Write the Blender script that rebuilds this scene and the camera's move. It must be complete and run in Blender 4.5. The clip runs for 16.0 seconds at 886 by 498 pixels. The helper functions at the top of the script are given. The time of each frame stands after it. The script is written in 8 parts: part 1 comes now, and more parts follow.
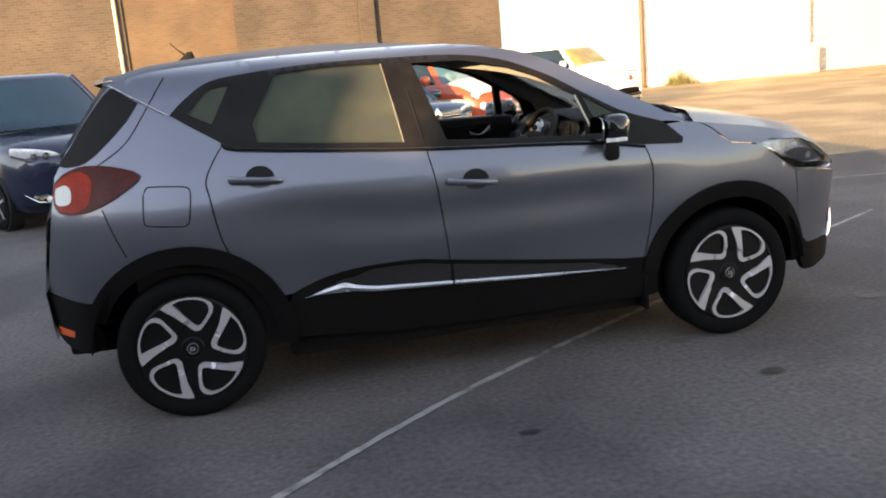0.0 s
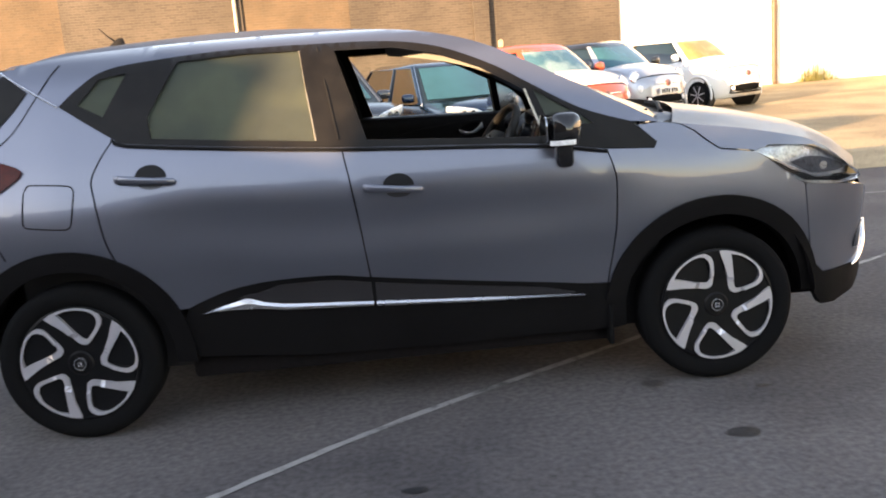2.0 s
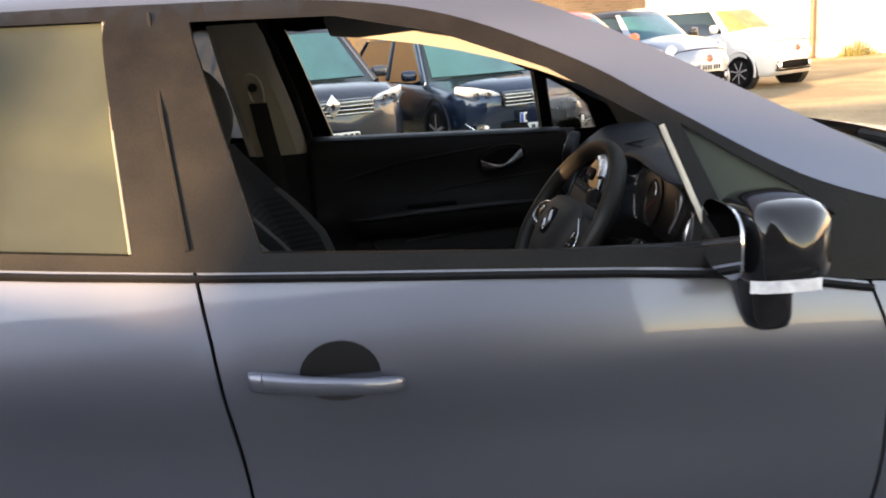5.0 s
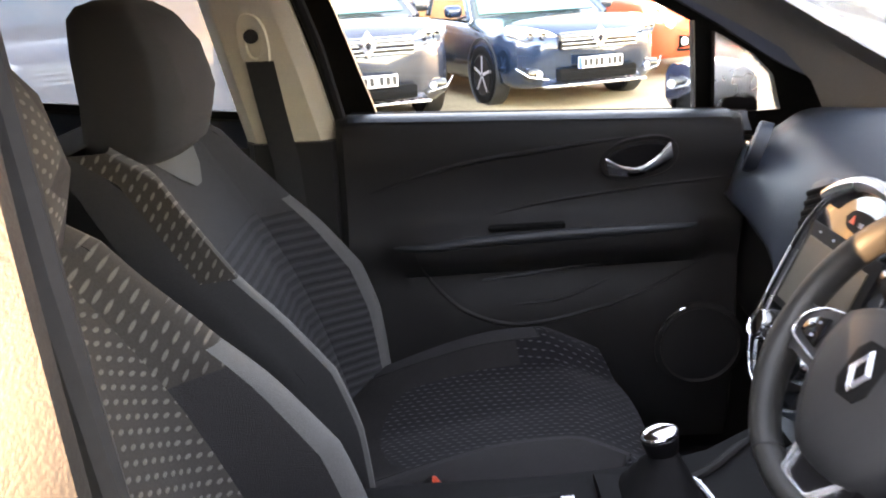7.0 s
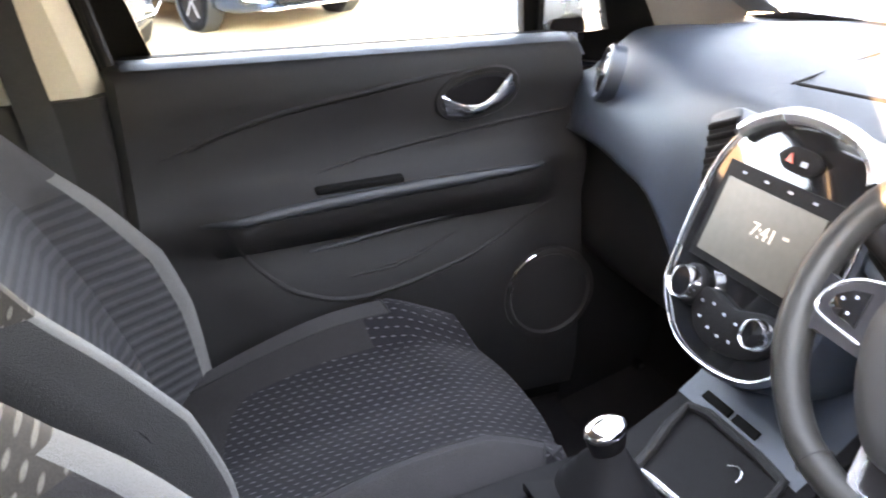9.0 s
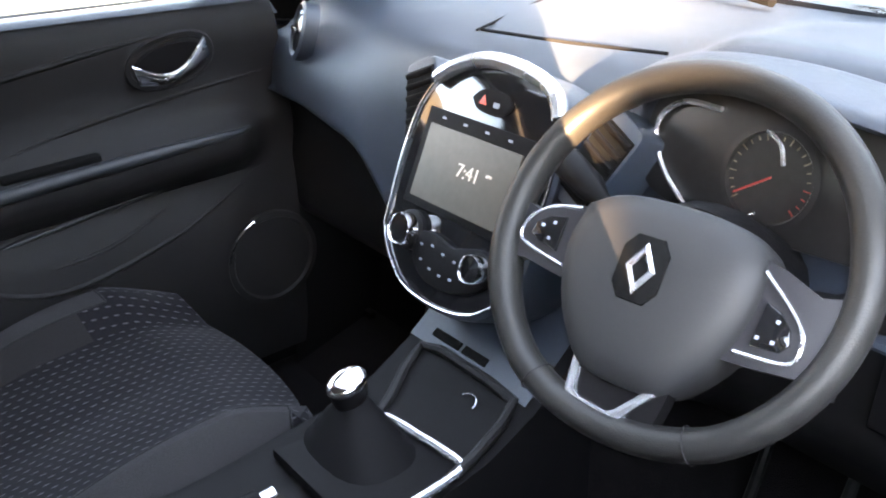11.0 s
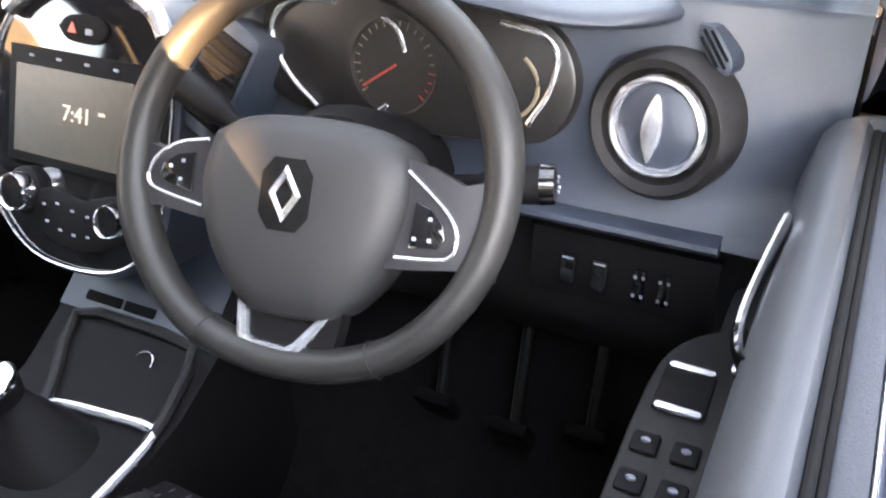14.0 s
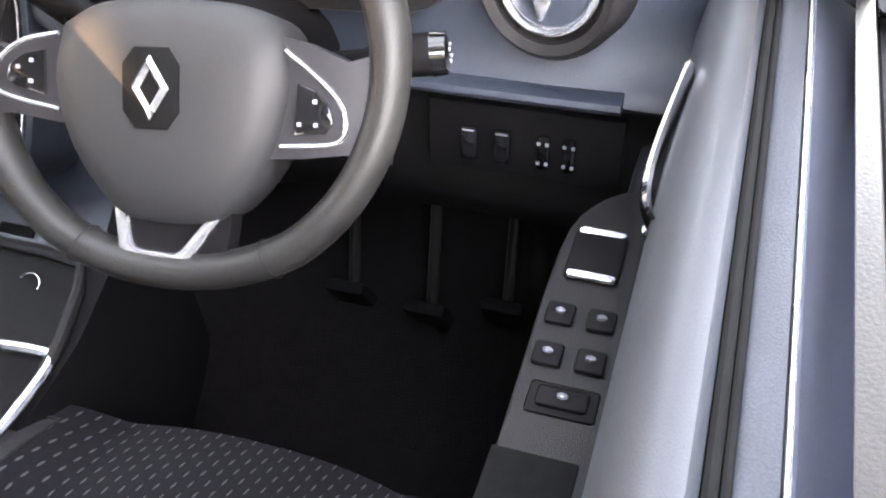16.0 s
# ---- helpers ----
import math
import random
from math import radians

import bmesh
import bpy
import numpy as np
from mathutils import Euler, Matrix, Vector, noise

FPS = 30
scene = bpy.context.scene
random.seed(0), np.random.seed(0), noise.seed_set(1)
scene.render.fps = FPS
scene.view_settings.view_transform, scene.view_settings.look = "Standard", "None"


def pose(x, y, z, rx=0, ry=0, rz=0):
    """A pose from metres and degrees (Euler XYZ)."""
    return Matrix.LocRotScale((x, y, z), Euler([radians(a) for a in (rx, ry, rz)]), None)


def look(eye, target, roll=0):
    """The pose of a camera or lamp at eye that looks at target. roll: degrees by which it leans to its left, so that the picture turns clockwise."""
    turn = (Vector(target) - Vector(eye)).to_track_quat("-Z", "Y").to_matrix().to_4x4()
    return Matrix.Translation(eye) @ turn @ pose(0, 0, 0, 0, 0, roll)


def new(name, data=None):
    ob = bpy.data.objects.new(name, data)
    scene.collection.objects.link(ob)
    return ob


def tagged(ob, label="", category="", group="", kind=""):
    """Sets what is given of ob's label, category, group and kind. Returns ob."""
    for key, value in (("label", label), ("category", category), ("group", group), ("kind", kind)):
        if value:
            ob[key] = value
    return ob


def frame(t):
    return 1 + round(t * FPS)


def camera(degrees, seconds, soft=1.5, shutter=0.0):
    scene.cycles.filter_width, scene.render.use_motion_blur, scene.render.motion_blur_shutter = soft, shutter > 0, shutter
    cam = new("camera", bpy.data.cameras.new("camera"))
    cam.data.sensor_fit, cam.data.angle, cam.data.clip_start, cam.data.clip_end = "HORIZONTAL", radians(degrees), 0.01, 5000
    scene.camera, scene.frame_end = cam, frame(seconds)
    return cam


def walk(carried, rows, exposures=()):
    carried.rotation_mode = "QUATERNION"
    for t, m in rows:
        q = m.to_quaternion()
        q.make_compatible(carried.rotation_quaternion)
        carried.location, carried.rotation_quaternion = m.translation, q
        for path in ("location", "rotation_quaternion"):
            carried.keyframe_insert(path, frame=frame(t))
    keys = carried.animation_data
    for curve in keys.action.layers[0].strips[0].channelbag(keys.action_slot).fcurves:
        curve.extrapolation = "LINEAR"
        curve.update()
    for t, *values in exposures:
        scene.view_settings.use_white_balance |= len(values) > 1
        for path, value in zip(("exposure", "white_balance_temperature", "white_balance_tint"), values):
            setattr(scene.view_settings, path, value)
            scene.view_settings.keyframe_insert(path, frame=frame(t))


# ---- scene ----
cam = camera(53.1, 16.0, soft=1.9, shutter=0.3)
PATH = [
    (0, (0.372, -4.77, 1.468), (0.759, -2.852, 1.055), -4.9),
    (0.5, (0.706, -4.841, 1.402), (0.985, -2.895, 1.032), -5.2),
    (1, (0.94, -4.806, 1.393), (1.091, -2.851, 0.997), -3.9),
    (1.5, (1.132, -4.589, 1.388), (1.253, -2.629, 1.009), -4.1),
    (2, (1.336, -4.338, 1.373), (1.423, -2.381, 0.972), -4.6),
    (2.5, (1.49, -4.028, 1.391), (1.593, -2.083, 0.934), -4.1),
    (3, (1.542, -3.648, 1.396), (1.675, -1.703, 0.951), -3.7),
    (3.5, (1.578, -3.241, 1.39), (1.699, -1.287, 0.984), -3.7),
    (4, (1.551, -2.878, 1.392), (1.547, -0.924, 0.963), -3.1),
    (4.2, (1.533, -2.728, 1.407), (1.564, -0.775, 0.979), -3.9),
    (6.3, (1.39, -1.439, 1.43), (1.478, 0.481, 0.877), -3.7),
    (6.5, (1.4, -1.347, 1.417), (1.444, 0.58, 0.884), -4.27),
    (7, (1.358, -1.12, 1.413), (1.359, 0.786, 0.81), -2.58),
    (7.5, (1.288, -0.953, 1.432), (1.383, 0.915, 0.726), -2.88),
    (8, (1.284, -0.84, 1.416), (1.38, 1.012, 0.666), -3.1),
    (8.5, (1.253, -0.794, 1.396), (1.555, 1.161, 0.594), -1.5),
    (9, (1.188, -0.79, 1.395), (1.827, 1.065, 0.556), -2.1),
    (9.5, (1.178, -0.8, 1.4), (2.006, 0.98, 0.563), -2.5),
    (10, (1.176, -0.797, 1.4), (2.178, 0.88, 0.539), -1.8),
    (10.2, (1.168, -0.792, 1.395), (2.236, 0.836, 0.523), -1.5),
    (12.3, (1.229, -0.79, 1.399), (2.57, 0.533, 0.399), -1.1),
    (12.5, (1.225, -0.788, 1.404), (2.633, 0.488, 0.434), -0.9),
    (13, (1.23, -0.78, 1.407), (2.75, 0.319, 0.389), -1.3),
    (13.5, (1.242, -0.771, 1.407), (2.818, 0.179, 0.327), -1.8),
    (14, (1.256, -0.768, 1.402), (2.807, 0.056, 0.189), -3.0),
    (14.5, (1.264, -0.758, 1.388), (2.773, -0.026, 0.068), -3.3),
    (15, (1.277, -0.759, 1.379), (2.747, -0.127, -0.032), -3.4),
    (15.5, (1.286, -0.764, 1.373), (2.692, -0.193, -0.127), -4.7),
    (16, (1.29, -0.764, 1.376), (2.752, -0.19, -0.068), -4.5),
]
EXPOSURES = [(0.0, 2.2, 8100, 19), (1.0, 2.25, 8100, 19), (1.5, 2.5, 8000, 19), (2.0, 2.5, 8000, 19), (4.2, 2.55, 8200, 20), (6.3, 4.0, 8700, 22), (7.0, 5.25, 8600, 25), (8.0, 6.2, 9400, 27), (9.0, 6.6, 8600, 23), (9.5, 6.3, 8100, 20), (10.0, 5.9, 7800, 18), (10.6, 5.9, 7800, 19), (12.5, 5.95, 7950, 20), (13.0, 5.88, 8000, 21), (14.0, 6.05, 8700, 23), (16.0, 6.45, 9200, 25)]
walk(cam, [(t, look(eye, target, roll)) for t, eye, target, roll in PATH], EXPOSURES)

from mathutils.geometry import delaunay_2d_cdt

# ---- light ----
SUN = Vector((0.738, 0.667, -0.18)).normalized()
world = bpy.data.worlds.new("sky")
scene.world = world
world.use_nodes = True
wn = world.node_tree
sky = wn.nodes.new("ShaderNodeTexSky")
sky.sky_type = "NISHITA"
sky.sun_disc = False
sky.sun_elevation = radians(10.3)
sky.sun_rotation = radians(228)
sky.air_density, sky.dust_density, sky.ozone_density = 1.0, 0.15, 1.5
hs = wn.nodes.new("ShaderNodeHueSaturation")
hs.inputs["Saturation"].default_value = 0.78
wn.links.new(sky.outputs["Color"], hs.inputs["Color"])
wn.links.new(hs.outputs["Color"], wn.nodes["Background"].inputs["Color"])
wn.nodes["Background"].inputs["Strength"].default_value = 0.15
sun = new("sun", bpy.data.lights.new("sun", "SUN"))
sun.data.energy, sun.data.angle, sun.data.color = 4.2, radians(0.5), (1.0, 0.74, 0.45)
sun.matrix_world = look(-SUN * 50, (0, 0, 0))


# ---- materials ----
def mat(name, col, rough=0.5, metal=0.0, var=0.15, scale=6.0, bump=0.0, bscale=90.0, coat=0.0, spec=0.5, rvar=0.1, alpha=1.0):
    m = bpy.data.materials.new(name)
    m.use_nodes = True
    t = m.node_tree
    p = t.nodes["Principled BSDF"]
    co = t.nodes.new("ShaderNodeTexCoord")
    n1 = t.nodes.new("ShaderNodeTexNoise")
    n1.inputs["Scale"].default_value, n1.inputs["Detail"].default_value = scale, 6
    n2 = t.nodes.new("ShaderNodeTexNoise")
    n2.inputs["Scale"].default_value, n2.inputs["Detail"].default_value = bscale, 3
    add = t.nodes.new("ShaderNodeMath")
    add.operation = "ADD"
    ramp = t.nodes.new("ShaderNodeMapRange")
    ramp.inputs["From Min"].default_value, ramp.inputs["From Max"].default_value = 0.7, 1.3
    ramp.inputs["To Min"].default_value, ramp.inputs["To Max"].default_value = 1 - var, 1 + var
    mul = t.nodes.new("ShaderNodeVectorMath")
    mul.operation = "SCALE"
    mul.inputs[0].default_value = col
    for n in (n1, n2):
        t.links.new(co.outputs["Object"], n.inputs["Vector"])
    t.links.new(n1.outputs["Fac"], add.inputs[0])
    t.links.new(n2.outputs["Fac"], add.inputs[1])
    t.links.new(add.outputs[0], ramp.inputs["Value"])
    t.links.new(ramp.outputs["Result"], mul.inputs["Scale"])
    t.links.new(mul.outputs["Vector"], p.inputs["Base Color"])
    rr = t.nodes.new("ShaderNodeMapRange")
    rr.inputs["From Min"].default_value, rr.inputs["From Max"].default_value = 0.3, 0.7
    rr.inputs["To Min"].default_value, rr.inputs["To Max"].default_value = max(0.02, rough - rvar * rough), min(1, rough + rvar * rough)
    t.links.new(n1.outputs["Fac"], rr.inputs["Value"])
    t.links.new(rr.outputs["Result"], p.inputs["Roughness"])
    p.inputs["Metallic"].default_value = metal
    p.inputs["Specular IOR Level"].default_value = spec
    p.inputs["Coat Weight"].default_value = coat
    p.inputs["Coat Roughness"].default_value = 0.04
    if bump:
        b = t.nodes.new("ShaderNodeBump")
        b.inputs["Strength"].default_value, b.inputs["Distance"].default_value = bump, 0.004
        t.links.new(n2.outputs["Fac"], b.inputs["Height"])
        t.links.new(b.outputs["Normal"], p.inputs["Normal"])
    return m


def glass(name, col=(0.9, 0.95, 0.95), rough=0.0, mist=0.0, mist_col=(0.6, 0.65, 0.62)):
    """Thin pane: clear with a mirror-like sheen, or misted with water drops."""
    m = bpy.data.materials.new(name)
    m.use_nodes = True
    t = m.node_tree
    t.nodes.remove(t.nodes["Principled BSDF"])
    out = t.nodes["Material Output"]
    clear = t.nodes.new("ShaderNodeBsdfTransparent")
    clear.inputs["Color"].default_value = (*col, 1)
    gloss = t.nodes.new("ShaderNodeBsdfGlossy")
    gloss.inputs["Roughness"].default_value = 0.02
    fres = t.nodes.new("ShaderNodeFresnel")
    fres.inputs["IOR"].default_value = 1.45
    mix = t.nodes.new("ShaderNodeMixShader")
    t.links.new(fres.outputs[0], mix.inputs[0])
    t.links.new(clear.outputs[0], mix.inputs[1])
    t.links.new(gloss.outputs[0], mix.inputs[2])
    last = mix
    if mist:
        co = t.nodes.new("ShaderNodeTexCoord")
        n = t.nodes.new("ShaderNodeTexNoise")
        n.inputs["Scale"].default_value, n.inputs["Detail"].default_value = 9, 8
        t.links.new(co.outputs["Object"], n.inputs["Vector"])
        mr = t.nodes.new("ShaderNodeMapRange")
        mr.inputs["From Min"].default_value, mr.inputs["From Max"].default_value = 0.3, 0.7
        mr.inputs["To Min"].default_value, mr.inputs["To Max"].default_value = mist - 0.12, min(1, mist + 0.08)
        t.links.new(n.outputs["Fac"], mr.inputs["Value"])
        d = t.nodes.new("ShaderNodeBsdfDiffuse")
        # warm pale blotches put a gold sheen into the mist's colour
        big = t.nodes.new("ShaderNodeTexNoise")
        big.inputs["Scale"].default_value, big.inputs["Detail"].default_value = 3.2, 2
        t.links.new(co.outputs["Object"], big.inputs["Vector"])
        ramp = t.nodes.new("ShaderNodeValToRGB")
        ramp.color_ramp.elements[0].position, ramp.color_ramp.elements[0].color = 0.36, (*[c * 0.78 for c in mist_col], 1)
        ramp.color_ramp.elements[1].position, ramp.color_ramp.elements[1].color = 0.66, (mist_col[0] * 1.45, mist_col[1] * 1.38, mist_col[2] * 1.08, 1)
        t.links.new(big.outputs["Fac"], ramp.inputs[0])
        d.inputs["Color"].default_value = (*mist_col, 1)
        t.links.new(ramp.outputs[0], d.inputs["Color"])
        tr = t.nodes.new("ShaderNodeBsdfTranslucent")
        tr.inputs["Color"].default_value = (*mist_col, 1)
        both = t.nodes.new("ShaderNodeMixShader")
        both.inputs[0].default_value = 0.5
        t.links.new(d.outputs[0], both.inputs[1])
        t.links.new(tr.outputs[0], both.inputs[2])
        m2 = t.nodes.new("ShaderNodeMixShader")
        t.links.new(mr.outputs["Result"], m2.inputs[0])
        t.links.new(mix.outputs[0], m2.inputs[1])
        t.links.new(both.outputs[0], m2.inputs[2])
        last = m2
    t.links.new(last.outputs[0], out.inputs["Surface"])
    return m


def paint(name, col, metal=0.55, rough=0.38):
    m = mat(name, col, rough=rough, metal=metal, var=0.05, scale=1.5, bscale=900, coat=1.0, rvar=0.08)
    return m


def two_tone(name, a, b, scale, rough=0.7, stretch=(1, 1, 1), lo=0.45, hi=0.58, bump=0.3, detail=5):
    """Two colours broken up by noise: stained, worn or patchy surfaces."""
    m = bpy.data.materials.new(name)
    m.use_nodes = True
    t = m.node_tree
    p = t.nodes["Principled BSDF"]
    co = t.nodes.new("ShaderNodeTexCoord")
    mp = t.nodes.new("ShaderNodeMapping")
    mp.inputs["Scale"].default_value = stretch
    t.links.new(co.outputs["Object"], mp.inputs["Vector"])
    n = t.nodes.new("ShaderNodeTexNoise")
    n.inputs["Scale"].default_value, n.inputs["Detail"].default_value = scale, detail
    f = t.nodes.new("ShaderNodeTexNoise")
    f.inputs["Scale"].default_value, f.inputs["Detail"].default_value = scale * 60, 4
    t.links.new(mp.outputs[0], n.inputs["Vector"])
    t.links.new(mp.outputs[0], f.inputs["Vector"])
    r = t.nodes.new("ShaderNodeValToRGB")
    r.color_ramp.elements[0].position, r.color_ramp.elements[0].color = lo, (*a, 1)
    r.color_ramp.elements[1].position, r.color_ramp.elements[1].color = hi, (*b, 1)
    t.links.new(n.outputs["Fac"], r.inputs[0])
    mr = t.nodes.new("ShaderNodeMapRange")
    mr.inputs["From Min"].default_value, mr.inputs["From Max"].default_value = 0.25, 0.75
    mr.inputs["To Min"].default_value, mr.inputs["To Max"].default_value = 0.6, 1.4
    t.links.new(f.outputs["Fac"], mr.inputs["Value"])
    v = t.nodes.new("ShaderNodeVectorMath")
    v.operation = "SCALE"
    t.links.new(r.outputs[0], v.inputs[0])
    t.links.new(mr.outputs["Result"], v.inputs["Scale"])
    t.links.new(v.outputs["Vector"], p.inputs["Base Color"])
    p.inputs["Roughness"].default_value = rough
    bp = t.nodes.new("ShaderNodeBump")
    bp.inputs["Strength"].default_value, bp.inputs["Distance"].default_value = bump, 0.006
    t.links.new(f.outputs["Fac"], bp.inputs["Height"])
    t.links.new(bp.outputs["Normal"], p.inputs["Normal"])
    return m


def brickwork(name, a, b, mortar, scale=1.0):
    """Brick courses 75 mm high for a wall that stays far off."""
    m = bpy.data.materials.new(name)
    m.use_nodes = True
    t = m.node_tree
    p = t.nodes["Principled BSDF"]
    co = t.nodes.new("ShaderNodeTexCoord")
    mp = t.nodes.new("ShaderNodeMapping")
    mp.inputs["Rotation"].default_value = (radians(90), 0, 0)
    t.links.new(co.outputs["Object"], mp.inputs["Vector"])
    br = t.nodes.new("ShaderNodeTexBrick")
    br.inputs["Scale"].default_value = scale
    br.inputs["Brick Width"].default_value, br.inputs["Row Height"].default_value = 0.235, 0.078
    br.inputs["Mortar Size"].default_value, br.inputs["Bias"].default_value = 0.009, 0.0
    br.inputs["Color1"].default_value, br.inputs["Color2"].default_value, br.inputs["Mortar"].default_value = (*a, 1), (*b, 1), (*mortar, 1)
    t.links.new(mp.outputs[0], br.inputs["Vector"])
    n = t.nodes.new("ShaderNodeTexNoise")
    n.inputs["Scale"].default_value, n.inputs["Detail"].default_value = 0.7, 8
    t.links.new(co.outputs["Object"], n.inputs["Vector"])
    mr = t.nodes.new("ShaderNodeMapRange")
    mr.inputs["From Min"].default_value, mr.inputs["From Max"].default_value = 0.3, 0.7
    mr.inputs["To Min"].default_value, mr.inputs["To Max"].default_value = 0.75, 1.25
    t.links.new(n.outputs["Fac"], mr.inputs["Value"])
    v = t.nodes.new("ShaderNodeVectorMath")
    v.operation = "SCALE"
    t.links.new(br.outputs["Color"], v.inputs[0])
    t.links.new(mr.outputs["Result"], v.inputs["Scale"])
    t.links.new(v.outputs["Vector"], p.inputs["Base Color"])
    p.inputs["Roughness"].default_value = 0.85
    return m


def fabric(name, ground, dash, scale=55.0, flat=(0, 0, 0), lean=0.0, size=(0.34, 0.16)):
    """Woven seat cloth: staggered rows of short, soft, lens-shaped pale stitches on a dark ground."""
    m = bpy.data.materials.new(name)
    m.use_nodes = True
    t = m.node_tree
    p = t.nodes["Principled BSDF"]

    def calc(op, a, b=None):
        k = t.nodes.new("ShaderNodeMath")
        k.operation = op
        for q, val in enumerate((a, b)):
            if val is None:
                continue
            if isinstance(val, (int, float)):
                k.inputs[q].default_value = val
            else:
                t.links.new(val, k.inputs[q])
        return k.outputs[0]
    co = t.nodes.new("ShaderNodeTexCoord")
    mp = t.nodes.new("ShaderNodeMapping")
    mp.inputs["Rotation"].default_value = (radians(flat[0]), radians(flat[1]), radians(flat[2]))
    t.links.new(co.outputs["Object"], mp.inputs["Vector"])
    sp_ = t.nodes.new("ShaderNodeSeparateXYZ")
    t.links.new(mp.outputs[0], sp_.inputs[0])
    sx, sy = calc("MULTIPLY", sp_.outputs[0], scale), calc("MULTIPLY", sp_.outputs[1], scale / 0.75)
    row_ = calc("FLOOR", sy)
    fx = calc("SUBTRACT", calc("FRACT", calc("ADD", sx, calc("MULTIPLY", row_, 0.5))), 0.5)
    fy = calc("MULTIPLY", calc("SUBTRACT", calc("FRACT", sy), 0.5), 0.75)
    ca, sa = math.cos(radians(lean)), math.sin(radians(lean))
    a = calc("ADD", calc("MULTIPLY", fx, ca / size[0]), calc("MULTIPLY", fy, sa / size[0]))
    b = calc("ADD", calc("MULTIPLY", fx, -sa / size[1]), calc("MULTIPLY", fy, ca / size[1]))
    d = calc("ADD", calc("POWER", calc("ABSOLUTE", a), 2.0), calc("POWER", calc("ABSOLUTE", b), 2.0))
    n = t.nodes.new("ShaderNodeTexNoise")
    n.inputs["Scale"].default_value, n.inputs["Detail"].default_value = 420, 3
    t.links.new(co.outputs["Object"], n.inputs["Vector"])
    fac = t.nodes.new("ShaderNodeMapRange")
    fac.interpolation_type = "SMOOTHSTEP"
    fac.inputs["From Min"].default_value, fac.inputs["From Max"].default_value = 1.45, 0.35
    t.links.new(calc("ADD", d, calc("MULTIPLY", calc("SUBTRACT", n.outputs["Fac"], 0.5), 0.9)), fac.inputs["Value"])
    mix = t.nodes.new("ShaderNodeMix")
    mix.data_type = "RGBA"
    t.links.new(fac.outputs["Result"], mix.inputs[0])
    mix.inputs[6].default_value, mix.inputs[7].default_value = (*ground, 1), (*dash, 1)
    mr = t.nodes.new("ShaderNodeMapRange")
    mr.inputs["To Min"].default_value, mr.inputs["To Max"].default_value = 0.6, 1.4
    t.links.new(n.outputs["Fac"], mr.inputs["Value"])
    v = t.nodes.new("ShaderNodeVectorMath")
    v.operation = "SCALE"
    t.links.new(mix.outputs[2], v.inputs[0])
    t.links.new(mr.outputs["Result"], v.inputs["Scale"])
    t.links.new(v.outputs["Vector"], p.inputs["Base Color"])
    p.inputs["Roughness"].default_value = 0.95
    p.inputs["Specular IOR Level"].default_value = 0.15
    p.inputs["Sheen Weight"].default_value = 0.06
    bp = t.nodes.new("ShaderNodeBump")
    bp.inputs["Strength"].default_value, bp.inputs["Distance"].default_value = 0.5, 0.003
    t.links.new(fac.outputs["Result"], bp.inputs["Height"])
    t.links.new(bp.outputs["Normal"], p.inputs["Normal"])
    return m


def ribbed(name, low, high, scale):
    """Seat cloth with level woven ribs."""
    m = mat(name, low, 0.93, var=0.2, scale=7, bump=0.4, bscale=700, spec=0.12)
    t = m.node_tree
    p = t.nodes["Principled BSDF"]
    co = t.nodes.new("ShaderNodeTexCoord")
    w = t.nodes.new("ShaderNodeTexWave")
    w.bands_direction = "Z"
    w.inputs["Scale"].default_value, w.inputs["Distortion"].default_value = scale / 6.283, 0.6
    w.inputs["Detail"].default_value, w.inputs["Detail Scale"].default_value = 2, 3
    t.links.new(co.outputs["Object"], w.inputs["Vector"])
    r = t.nodes.new("ShaderNodeValToRGB")
    r.color_ramp.elements[0].position, r.color_ramp.elements[0].color = 0.3, (*low, 1)
    r.color_ramp.elements[1].position, r.color_ramp.elements[1].color = 0.75, (*high, 1)
    t.links.new(w.outputs["Fac"], r.inputs[0])
    t.links.new(r.outputs[0], p.inputs["Base Color"])
    b = t.nodes.new("ShaderNodeBump")
    b.inputs["Strength"].default_value, b.inputs["Distance"].default_value = 0.6, 0.003
    t.links.new(w.outputs["Fac"], b.inputs["Height"])
    t.links.new(b.outputs["Normal"], p.inputs["Normal"])
    return m


def glow(name, col, power):
    m = mat(name, col, 0.3)
    p = m.node_tree.nodes["Principled BSDF"]
    p.inputs["Emission Color"].default_value = (*col, 1)
    p.inputs["Emission Strength"].default_value = power
    return m


